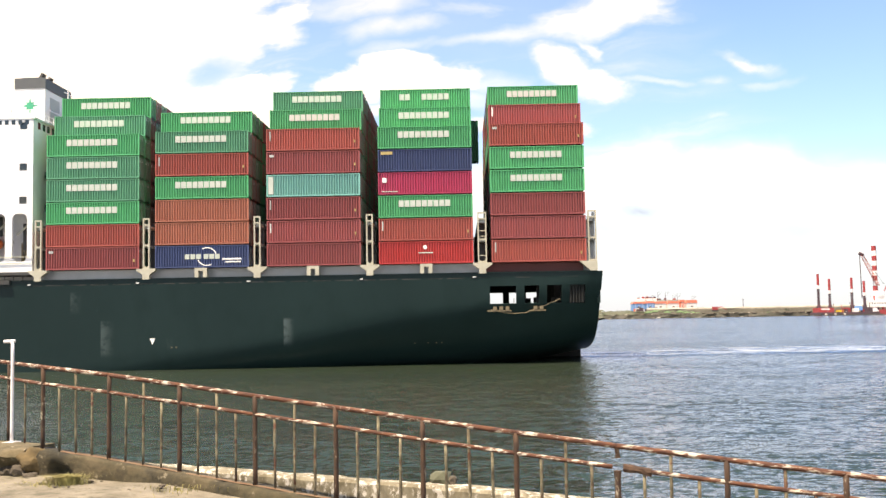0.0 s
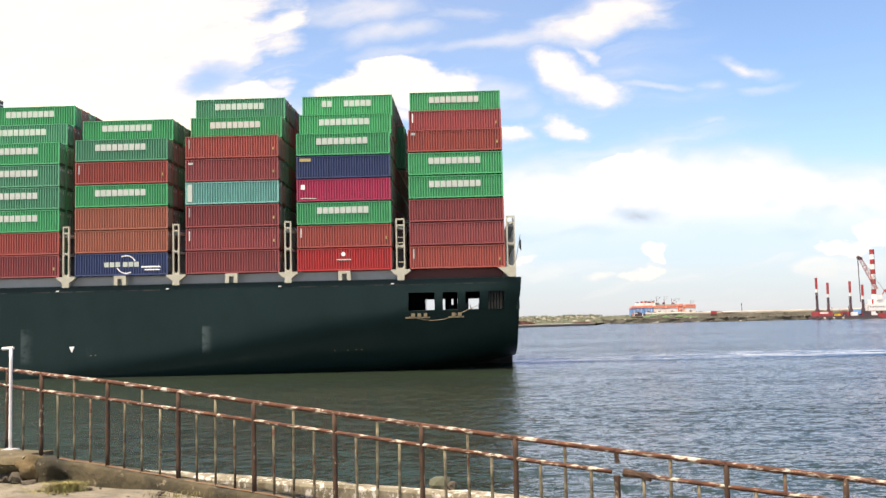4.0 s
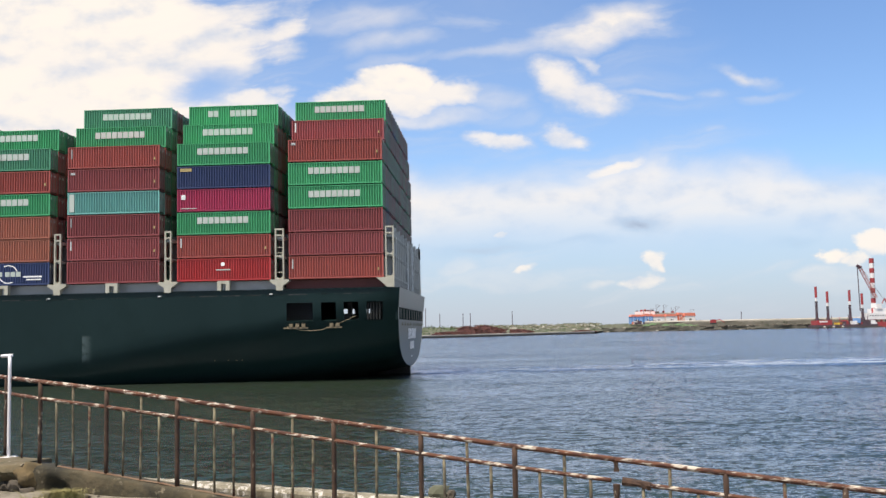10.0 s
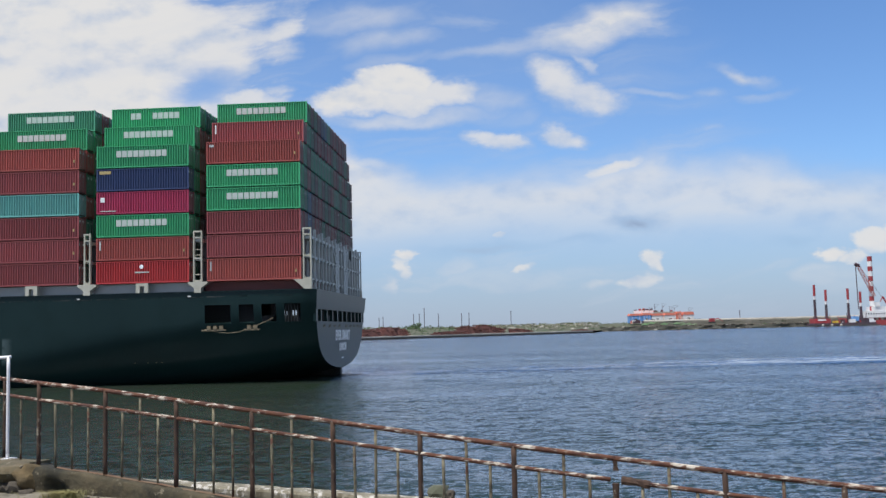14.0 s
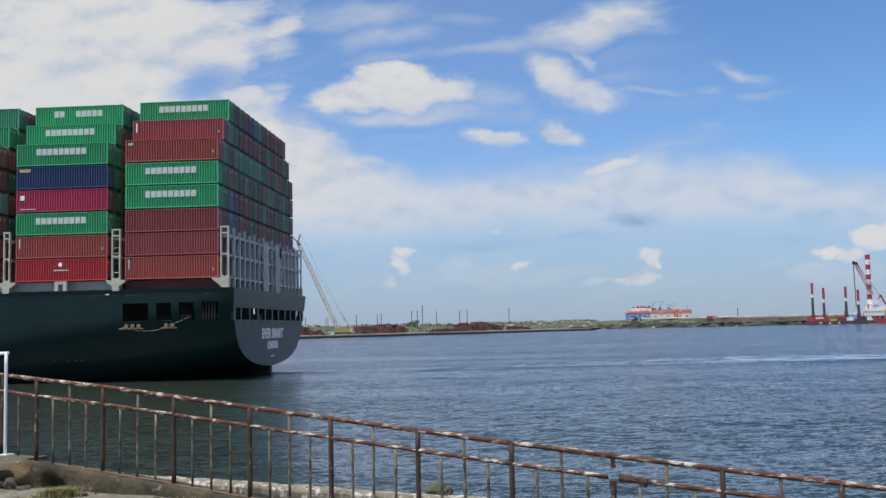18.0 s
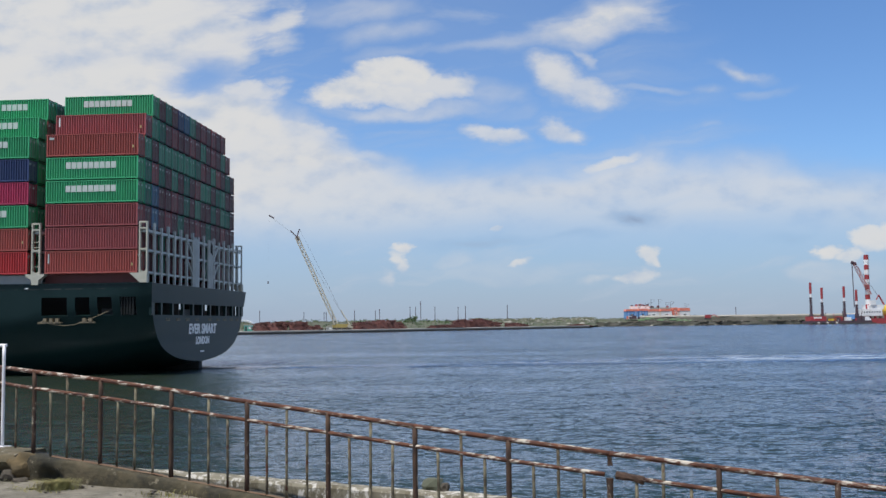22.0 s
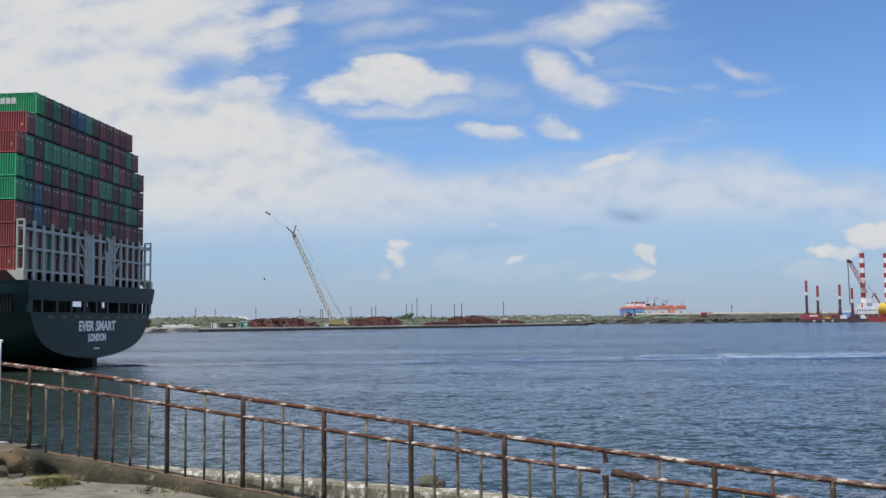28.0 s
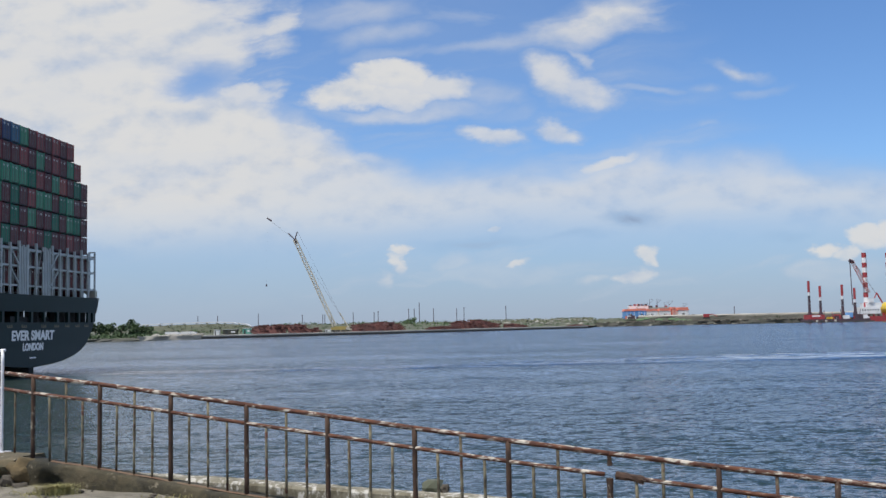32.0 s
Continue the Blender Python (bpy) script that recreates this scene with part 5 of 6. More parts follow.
# broken corner block where the railing turns
bm = bmesh.new()
cx, cy = along(-0.35, 0.0)
xs = [-0.62, -0.5, -0.38, -0.25, -0.12, -0.02, 0.08, 0.16, 0.22]
prof = [(0.0, 4.30), (-0.02, 4.46), (-0.06, 4.56), (-0.14, 4.66), (-0.27, 4.74), (-0.31, 4.80), (-0.24, 4.845), (0.0, 4.865), (0.35, 4.86), (0.42, 4.5), (0.42, 3.0)]
rows = []
for x in [-2.4, -1.8, -1.3, -0.95, -0.75] + xs:
    row = []
    for o, z in prof:
        o = max(o, -0.12 - 0.24 * min(max((0.25 - x) / 0.35, 0), 1))
        px, py = cx + 0.927 * x + 0.375 * o, cy - 0.375 * x + 0.927 * o
        n = noise.fractal(Vector((px * 2.6, py * 2.6, z * 3)), 0.7, 2.1, 5) * (0.13 if z < 4.84 else 0.02)
        row.append(bm.verts.new((px + 0.3 * n, py + n, z + 0.5 * n * (z > 4.4))))
    rows.append(row)
for a, b in zip(rows, rows[1:]):
    for k in range(len(prof) - 1):
        bm.faces.new((a[k], b[k], b[k + 1], a[k + 1]))
bm.faces.new(rows[-1])
bmesh.ops.recalc_face_normals(bm, faces=bm.faces)
solid("corner_block", bm, SLAB, "crumbling concrete corner block under the railing", "block", kind="structure", smooth=False)
for k, (i, o, z, sz) in enumerate(((-0.62, -0.22, 4.58, (0.16, 0.13, 0.11)), (-0.36, -0.20, 4.56, (0.14, 0.12, 0.10)), (-0.16, -0.20, 4.57, (0.12, 0.10, 0.09)), (0.02, -0.22, 4.54, (0.09, 0.07, 0.05)))):
    bm = bmesh.new()
    stone(bm, (*along(i, o), z), sz, 60 + k)
    solid("broken_stone", bm, STONE, "dark broken stone at the corner of the kerb", "stone", group="broken stones at the corner")
bm = bmesh.new()
stone(bm, (*along(-0.05, -0.09), 4.67), (0.19, 0.13, 0.16), 85, 3)
solid("corner_stone", bm, OCHRE, "yellow-brown rounded stone at the end of the kerb", "stone", smooth=True)
bm = bmesh.new()
for k in range(12):
    x, y = along(rnd.uniform(-0.9, 2.2), rnd.uniform(-0.75, -0.2))
    r = rnd.uniform(0.012, 0.035)
    stone(bm, (x, y, FLOOR + 0.3 * r), (r * 1.4, r, r * 0.7), 40 + k, 1)
solid("rubble", bm, STONE, "loose stone crumbs at the foot of the kerb", "rubble", kind="stuff")


# tufts of grass on the promenade
def tuft(name, x, y, n, spread, tall, label, z=FLOOR):
    bm = bmesh.new()
    for _ in range(n):
        a, d = rnd.uniform(0, 2 * math.pi), spread * abs(rnd.gauss(0, 0.5))
        bx, by = d * math.cos(a) * 1.7, d * math.sin(a) * 0.7
        h = tall * rnd.uniform(0.4, 1.0)
        lean = Vector((rnd.gauss(0, 1.0), rnd.gauss(0, 0.7), 0)) * h
        w = Vector((math.cos(a + 1.3), math.sin(a + 1.3), 0)) * 0.004
        p0, p1, p2 = Vector((bx, by, -0.02)), Vector((bx, by, h * 0.6)) + lean * 0.35, Vector((bx, by, h * 0.85)) + lean
        q = [bm.verts.new(p) for p in (p0 - w, p0 + w, p1 + w * 0.8, p1 - w * 0.8)]
        bm.faces.new(q)
        bm.faces.new((q[3], q[2], bm.verts.new(p2)))
    solid(name, bm, DRYGRASS, label, "grass", pose(x, y, z), kind="stuff")


for i, o, n, spread, tall, text in (
        (0.80, -0.46, 1100, 0.15, 0.135, "yellow-green dry grass tuft on the pavement"), (0.55, -0.62, 160, 0.34, 0.035, "thin dry grass along the kerb"), (-0.72, -0.52, 420, 0.16, 0.22, "yellow-green grass beside the corner block"), (2.3, -0.42, 90, 0.4, 0.04, "thin dry grass along the kerb")):
    tx, ty = along(i, o)
    tuft("grass_tuft", tx, ty, n, spread, tall, text)

# the railing
railing = thing("railing", "rusty steel railing with flaking white paint, broken at one post", "railing", kind="structure")


def worn_tube(p, q, r, seed, n=8, cuts=5, wob=0.10):
    """A pipe whose skin is lumpy with rust."""
    bm = bmesh.new()
    p, q = Vector(p), Vector(q)
    d = (q - p).normalized()
    a = d.orthogonal().normalized()
    b = d.cross(a)
    rings = []
    for c in range(cuts + 1):
        o = p + (q - p) * c / cuts
        ring = []
        for k in range(n):
            u = 2 * math.pi * k / n
            way = a * math.cos(u) + b * math.sin(u)
            rr = r * (1 + wob * noise.noise(o * 14 + way * 0.8 + Vector((seed, 0, 0))))
            ring.append(bm.verts.new(o + way * rr))
        rings.append(ring)
    for x, y in zip(rings, rings[1:]):
        for k in range(n):
            bm.faces.new((x[k], x[(k + 1) % n], y[(k + 1) % n], y[k]))
    bm.faces.new(rings[0][::-1])
    bm.faces.new(rings[-1])
    return bm


MID = 0.207


def rp(i, dz=0.0, off=0.0):
    return Vector((*along(i, off), rail_z(i) + dz))


for i in range(POSTS - 1):
    part("top_rail", worn_tube(rp(i), rp(i + 1), 0.0265, i, cuts=12), RUST, railing, smooth=True)
    a, b = float(i), float(i + 1)
    if i == 6:
        b = 6.95
    if i == 7:
        a = 7.2
    part("mid_rail", worn_tube(rp(a, -MID), rp(b, -MID), 0.0225, i + 40, cuts=12), RUST, railing, smooth=True)
    if i == 7:
        part("torn_rail_end", worn_tube(rp(7.06, -MID + 0.0), rp(7.32, -MID - 0.005), 0.040, 77, cuts=6, wob=0.6), RUST_POST, railing, "torn rusty rail end")
    for f, top in ((0.25, -MID), (0.5, 0.0), (0.75, -MID)):
        e = rp(i + f, top)
        lean = rnd.uniform(-0.012, 0.012)
        part("baluster", worn_tube((e.x + lean, e.y, foot_z(i + f) - 0.02), e, 0.0162, i * 7 + f * 10, n=6, cuts=4), RUST_BAR, railing, smooth=True)
for i in range(POSTS):
    f = foot_z(i) - 0.02
    if i == 7:
        part("post_stub", worn_tube(rp(7, -0.02), rp(7.005, -0.115), 0.024, 91, cuts=4, wob=0.6), RUST_POST, railing, "rusted-off stub of a post")
        part("post_stump", worn_tube((*along(7), f), rp(7, -MID - 0.03), 0.032, 92, cuts=6, wob=0.35), RUST_POST, railing, "rusted-off lower post")
    else:
        part("post", worn_tube((*along(i), f), rp(i), 0.0275, i + 300, cuts=6), RUST_POST, railing, smooth=True)
# the part round the corner
base = Vector((*along(0), 0))
for k, (s0, s1) in enumerate(((0, 1.22), (1.22, 2.6))):
    for dz, r, nm in ((0, 0.0265, "top_rail"), (-MID, 0.0225, "mid_rail")):
        part(nm, worn_tube(base + LEFT * s0 + Vector((0, 0, 5.845 + 0.02 * s0 + dz)), base + LEFT * s1 + Vector((0, 0, 5.845 + 0.02 * s1 + dz)), r, 60 + k, cuts=10), RUST, railing, smooth=True)
for s, r, top in ((0.62, 0.015, -MID), (1.22, 0.0275, 0), (1.85, 0.015, -MID), (2.6, 0.0275, 0)):
    p = base + LEFT * s
    part("post" if r > 0.02 else "baluster", worn_tube((p.x, p.y, 4.82), (p.x, p.y, 5.86 + top), r, 70 + s, cuts=6), RUST_POST if r > 0.02 else RUST_BAR, railing, smooth=True)

# white pipe with a bent top, beside the railing
pole = thing("white_pipe_pole", "white painted pipe pole with a bent top", "pole", pose(-5.69, 13.12, 4.84))
part("pipe", worn_tube((0, 0, 0), (0, 0, 1.33), 0.0215, 5, n=10, cuts=8, wob=0.03), POLE, pole, smooth=True)
part("bent_arm", worn_tube((0.03, 0, 1.325), (-0.125, 0.03, 1.318), 0.0215, 6, n=10, cuts=3, wob=0.03), POLE, pole, smooth=True)
part("foot_plate", boxes((-0.09, 0.09, -0.09, 0.09, 0, 0.02)), POLE, pole)

# ---- far shore ----


def shore_y(u):
    """Distance of the waterline along the bearing u."""
    if u < -0.30:
        return 560.0
    if u < -0.235:
        return 560 + (600 - 560) * (u + 0.30) / 0.065
    if u < 0.15:
        return 780.7 / (1.0654 - u)
    if u < 0.158:
        return 853 + (1010 - 853) * (u - 0.15) / 0.008
    return 1010.0 - 120 * max(u - 0.45, 0)


def at(u, mrad, y):
    """A place at bearing u and angle above the eye, y metres out."""
    return Vector((u * y, y, EYE_Z + mrad * y / 1000))


LAND = ((0, 1.5), (6, 1.62), (18, 1.7), (45, 1.9), (90, 3.0), (160, 6.0), (240, 7.6), (400, 8.0), (900, 8.0), (3000, 8.0))


def land_z(u, d):
    z = lerp_table(LAND, d)
    if u < -0.235:
        z = z if d > 8 else 0.2 + 0.17 * d
    if u < -0.165:
        z = min(z, 2.6 + 0.002 * d)
    if d > 60:
        z += 1.3 * (0.3 if u < -0.165 else 1.0) * noise.noise(Vector((u * 24, d * 0.012, 0))) * min((d - 60) / 100, 1)
    return z


bm = bmesh.new()
us = sorted(set([-0.95 + 0.02 * k for k in range(96)] + [-0.235, 0.15, 0.158, 0.1499] + [-0.35 + 0.008 * k for k in range(100)]))
rows = [[bm.verts.new((u * (shore_y(u) + d), shore_y(u) + d, land_z(u, d))) for d, _ in LAND] for u in us]
for a, b in zip(rows, rows[1:]):
    for k in range(len(LAND) - 1):
        bm.faces.new((a[k], b[k], b[k + 1], a[k + 1]))
solid("shore_land", bm, FIELD, "low scrub and grass land beyond the harbour", "land", kind="structure", smooth=True)


def shore_strip(name, u0, u1, n, d0, d1, z0, z1, mat, label, cat, jag=0.0):
    bm = bmesh.new()
    rows = []
    for k in range(n + 1):
        u = u0 + (u1 - u0) * k / n
        row = []
        for d, z in ((d0, -1.0), (d0, z0), (d0 + 0.6, z1), (d1, z1), (d1, -1)):
            j = jag * noise.noise(Vector((u * 90, d, z)))
            y = shore_y(u) + d + j * 2
            row.append(bm.verts.new((u * y, y, z + (j * 0.15 if z > 0 else 0))))
        rows.append(row)
    for a, b in zip(rows, rows[1:]):
        for k in range(4):
            bm.faces.new((a[k], b[k], b[k + 1], a[k + 1]))
    bm.faces.new(rows[0])
    bm.faces.new(rows[-1][::-1])
    bmesh.ops.recalc_face_normals(bm, faces=bm.faces)
    return solid(name, bm, mat, label, cat, kind="structure")


shore_strip("quay_face", -0.235, 0.1495, 60, -1.0, 1.0, 1.25, 1.3, QUAY_DARK, "dark wet quay wall at the waterline", "quay")
shore_strip("quay", -0.235, 0.1495, 60, -0.7, 16, 2.05, 2.1, QUAY, "pale concrete quay edge", "quay")
shore_strip("beach", -0.300, -0.2365, 40, -3, 22, 0.7, 2.4, SAND, "pale rubble beach", "beach", jag=1.6)
shore_strip("mud_bank", -0.62, -0.298, 60, -6, 30, 0.6, 1.4, MUD, "dark mud bank", "beach", jag=1.4)
shore_strip("embankment", 0.1585, 0.62, 140, -3, 14, 1.1, 3.6, MUD, "grey rubble embankment", "embankment", jag=1.3)
shore_strip("dike", 0.20, 0.56, 60, 75, 84, 8.2, 9.2, EARTH, "bare earth dike behind the embankment", "dike", jag=0.6)
shore_strip("dike_crest", 0.20, 0.56, 60, 84.5, 90, 9.6, 10.7, QUAY, "pale concrete wall on the dike", "dike", jag=0.2)
for k in range(14):
    u = 0.163 + 0.0145 * k + rnd.uniform(-0.003, 0.003)
    bm = bmesh.new()
    p = at(u, 0, shore_y(u) - rnd.uniform(4, 9))
    stone(bm, (p.x, p.y, 0.1), (rnd.uniform(1.5, 5), 2.0, rnd.uniform(0.5, 1.1)), 100 + k, 1)
    solid("boulder", bm, STONE if k % 3 else SAND, "grey boulder at the foot of the embankment", "boulder", group="boulders along the far bank")

def scatter(u0, u1, n, d0, d1, big, seed, squash=0.6):
    """Loose lumps lying on the far bank."""
    r = random.Random(seed)
    bm = bmesh.new()
    for k in range(n):
        u, d = r.uniform(u0, u1), r.uniform(d0, d1)
        y = shore_y(u) + d
        z = 0.3 if d < -2.5 else (3.6 if d < 14 and u > 0.158 else land_z(u, d))
        s = big * r.uniform(0.3, 1.0) ** 1.5
        stone(bm, (u * y, y, z + 0.15 * s), (s * r.uniform(0.8, 2.2), s, s * squash * r.uniform(0.5, 1.2)), seed * 50 + k, 1)
    return bm


solid("bank_rubble", scatter(0.159, 0.50, 260, -7, 13, 2.4, 5), STONE, "dark rubble and debris along the far embankment", "rubble", kind="stuff")
solid("bank_rubble", scatter(0.159, 0.50, 130, -8, 40, 1.8, 6), SAND, "pale broken concrete along the far embankment", "rubble", kind="stuff")
solid("bank_rubble", scatter(0.159, 0.50, 150, 5, 70, 3.2, 7), MUD, "earth heaps behind the far embankment", "rubble", kind="stuff")

solid("field_rubble", scatter(0.045, 0.156, 170, 90, 260, 2.0, 8), SAND, "pale broken blocks scattered over the far field", "rubble", kind="stuff")

# pale elevated road
bm = bmesh.new()
line = [(-0.32, 3.6), (-0.29, 4.6), (-0.2656, 5.2), (-0.2406, 5.6), (-0.2206, 5.7), (-0.205, 5.0), (-0.1925, 3.5), (-0.1868, 1.4)]
for (u0, m0), (u1, m1) in zip(line, line[1:]):
    a, b = at(u0, m0, 900), at(u1, m1, 900)
    beam(bm, a, b, 6, 0.75)
    for q in range(2):
        c = a.lerp(b, q / 2)
        box(bm, c.x - 0.6, c.x + 0.6, c.y - 2, c.y + 2, 2.0, c.z - 0.3)
solid("elevated_road", bm, RIGWHITE, "pale elevated road behind the grassland", "road", kind="structure")
bm = bmesh.new()
rows = []
for u, m in line:
    a = at(u, m, 880)
    rows.append([bm.verts.new((a.x * 0.93, 820, 3.0)), bm.verts.new((a.x, 885, a.z - 1.3)), bm.verts.new((a.x * 1.03, 915, a.z - 1.3)), bm.verts.new((a.x * 1.1, 960, 3.0))])
for a, b in zip(rows, rows[1:]):
    for k in range(3):
        bm.faces.new((a[k], b[k], b[k + 1], a[k + 1]))
solid("road_bank", bm, FIELD, "dull scrub bank under the elevated road", "bank", kind="structure", smooth=True)


# scrub and trees
def leaf_clump(bm, c, r, n, rr):
    for _ in range(n):
        d = Vector((rr.gauss(0, 1), rr.gauss(0, 1), rr.gauss(0, 1))).normalized() * (rr.random() ** 0.4)
        p = c + Vector((d.x * r[0], d.y * r[1], d.z * r[2]))
        a = Vector((rr.gauss(0, 1), rr.gauss(0, 1), rr.gauss(0, 1))).normalized()
        b = a.orthogonal().normalized()
        s = 0.20 * (r[0] + r[2]) * rr.uniform(0.5, 1.0)
        bm.faces.new([bm.verts.new(p + a * s), bm.verts.new(p + b * s * 0.8), bm.verts.new(p - a * s * 0.9), bm.verts.new(p - b * s * 0.7)])


def tree(u, mrad, y, wide, seed, label):
    rr = random.Random(seed)
    top = at(u, mrad, y)
    z0 = 1.4
    h = top.z - z0
    ob = thing("tree", label, "tree", pose(top.x, y, z0), group="trees on the far bank")
    bm = bmesh.new()
    tube(bm, (0, 0, -0.6), (0.2, 0, h * 0.45), 0.35, 7, 0.2)
    for k in range(5):
        a = k * 1.3 + rr.random()
        tube(bm, (0.1, 0, h * (0.22 + 0.05 * k)), (math.cos(a) * wide * 0.35, math.sin(a) * wide * 0.35, h * (0.5 + 0.07 * k)), 0.15, 5, 0.05)
    part("trunk", bm, TRUNK, ob)
    bm = bmesh.new()
    for k in range(11):
        a, d = rr.uniform(0, 6.28), wide * 0.42 * rr.random() ** 0.6
        leaf_clump(bm, Vector((d * math.cos(a), d * math.sin(a), h * rr.uniform(0.25, 0.86))), (wide * 0.24, wide * 0.24, h * 0.16), 55, rr)
    part("crown", bm, LEAF, ob)


for k, (u, m, w) in enumerate(((-0.352, 8.3, 10), (-0.342, 8.6, 9), (-0.333, 7.4, 9), (-0.324, 7.8, 8), (-0.316, 6.6, 7), (-0.3063, 10.6, 6), (-0.301, 7.0, 6), (-0.2955, 5.6, 6), (-0.288, 3.9, 6), (-0.362, 8.9, 10), (-0.374, 9.5, 11), (-0.388, 9.0, 12))):
    tree(u, m, 600 + 9 * (k % 3), w, 200 + k, "dark green scrubby tree on the mud bank")
tree(-0.029, 7.4, 905, 15, 231, "broad dark green bush behind the quay")
rr = random.Random(9)
bm = bmesh.new()
for _ in range(900):
    u = rr.choice((rr.uniform(-0.30, 0.16), rr.uniform(0.03, 0.155), rr.uniform(0.155, 0.5)))
    d = rr.uniform(110, 330)
    y = shore_y(u) + d
    s = rr.uniform(0.8, 2.3) * (1.0 if 0.03 < u < 0.155 else 0.8)
    leaf_clump(bm, Vector((u * y, y, land_z(u, d) + 0.5 * s)), (1.7 * s, 1.2 * s, 0.75 * s), 9, rr)
for _ in range(150):
    u = rr.uniform(-0.31, -0.19)
    y = rr.uniform(822, 880)
    f = (y - 820) / 65
    top = EYE_Z + lerp_table(line, u) * 0.88 - 1.3
    leaf_clump(bm, Vector((u * y, y, 3.0 + (top - 3.0) * f + 0.3)), (2.6, 1.4, 0.9), 9, rr)
solid("scrub", bm, LEAF_PALE, "dry pale green scrub on the far land", "scrub", kind="stuff")
bm = bmesh.new()
for _ in range(420):
    u = rr.uniform(-0.30, 0.5)
    d = rr.uniform(60, 300)
    y = shore_y(u) + d
    s = rr.uniform(0.8, 2.2)
    leaf_clump(bm, Vector((u * y, y, land_z(u, d) + 0.4 * s)), (2.2 * s, 1.4 * s, 0.8 * s), 9, rr)
for _ in range(330):
    u, d = rr.uniform(0.16, 0.5), rr.choice((rr.uniform(6, 30), rr.uniform(20, 75)))
    y = shore_y(u) + d
    s = rr.uniform(0.5, 1.7)
    leaf_clump(bm, Vector((u * y, y, max(land_z(u, d), 3.4 if d < 16 else 0) + 0.3 * s)), (2.6 * s, 1.4 * s, 0.7 * s), 9, rr)
for _ in range(160):
    u = rr.uniform(-0.42, -0.27)
    y = shore_y(u) + rr.uniform(8, 40)
    leaf_clump(bm, Vector((u * y, y, rr.uniform(1.5, 3.2) * (1 if u < -0.29 else 0.6))), (3.0, 2, 1.7), 14, rr)
solid("bushes", bm, LEAF, "dark green low bushes on the far land", "bushes", kind="stuff")


# scrap iron on the quay
def scrap_heap(u0, u1, crest, seed, back=14, base=2.1):
    rr = random.Random(seed)
    bm = bmesh.new()
    n = int((u1 - u0) * 3600)
    for _ in range(n):
        u = rr.uniform(u0, u1)
        f = (u - u0) / (u1 - u0)
        y = shore_y(u) + back + rr.uniform(-4, 8)
        top = EYE_Z + lerp_table(crest, f) * y / 1000
        z = base + (top - base) * rr.random() ** 0.7
        L, w = rr.uniform(1.2, 6), rr.uniform(0.2, 0.9)
        m = Matrix.Translation((u * y, y, min(z, top - 0.2))) @ Euler((rr.gauss(0, 0.15), rr.gauss(0, 0.10), rr.gauss(0, 0.5))).to_matrix().to_4x4()
        box(bm, -L / 2, L / 2, -w / 2, w / 2, -w / 2, w / 2, m)
    # core of the heap
    k = 14
    rows = []
    for j in range(k + 1):
        u = u0 + (u1 - u0) * j / k
        y = shore_y(u) + back
        top = max(EYE_Z + lerp_table(crest, j / k) * y / 1000 - 0.9, base + 0.1)
        rows.append([bm.verts.new((u * (y + o), y + o, z)) for o, z in ((-4.5, base - 0.3), (-2.2, (base + top) / 2), (0, top), (7, top), (10, base - 0.3))])
    for a, b in zip(rows, rows[1:]):
        for q in range(4):
            bm.faces.new((a[q], b[q], b[q + 1], a[q + 1]))
    solid("scrap_heap", bm, SCRAP, "rust-red heap of scrap iron on the quay", "scrap heap", kind="stuff")


scrap_heap(-0.1855, -0.152, ((0, 0.5), (0.3, 2.0), (0.6, 2.6), (1, 1.8)), 1)
scrap_heap(-0.150, -0.126, ((0, 2.2), (0.4, 2.4), (0.7, -0.5), (1, -3.5)), 2)
scrap_heap(-0.0865, -0.035, ((0, 0.5), (0.25, 2.2), (0.7, 3.1), (0.9, 0.5), (1, -3)), 3)
scrap_heap(0.013, 0.0600, ((0, 0.2), (0.25, 2.8), (0.6, 3.4), (0.8, 0.4), (1, -1.5)), 4, back=22)
scrap_heap(-0.0100, 0.0245, ((0, -4.6), (0.2, -3.0), (0.8, -3.0), (1, -3.4)), 5, back=4)
scrap_heap(0.0665, 0.0870, ((0, -2.2), (0.5, -1.4), (1, -4)), 6)
scrap_heap(0.1280, 0.1500, ((0, -5.3), (0.4, -3.6), (1, -5.2)), 7, back=5)
scrap_heap(-0.1255, -0.1185, ((0, -4.0), (0.5, -1.6), (1, -4.6)), 8)
bm = bmesh.new()
rr = random.Random(12)
for _ in range(60):
    u = rr.uniform(-0.283, -0.234)
    y = shore_y(u) + rr.uniform(2, 18)
    stone(bm, (u * y, y, 1.6 + rr.random()), (rr.uniform(0.6, 2.4), 1, rr.uniform(0.4, 1.3)), 300 + _, 1)
solid("rubble_heap", bm, SAND, "pale rubble heaps on the beach", "rubble", kind="stuff")


def hut(u0, u1, top, y, mat, roof, label, base=1.9):
    a, b = u0 * y, u1 * y
    z1 = EYE_Z + top * y / 1000
    ob = thing("site_hut", label, "hut", pose(a, y, base))
    w, h = b - a, z1 - base
    part("wall", boxes((0, w, 0, 3, 0, h)), mat, ob)
    part("roof", boxes((-0.2, w + 0.2, -0.2, 3.2, h, h + 0.25)), roof, ob)
    part("door", boxes((w * 0.15, w * 0.35, -0.06, 0, 0, h * 0.75)), DARK, ob)
    part("window", boxes((w * 0.55, w * 0.85, -0.05, 0, h * 0.4, h * 0.75)), RIGWHITE, ob)


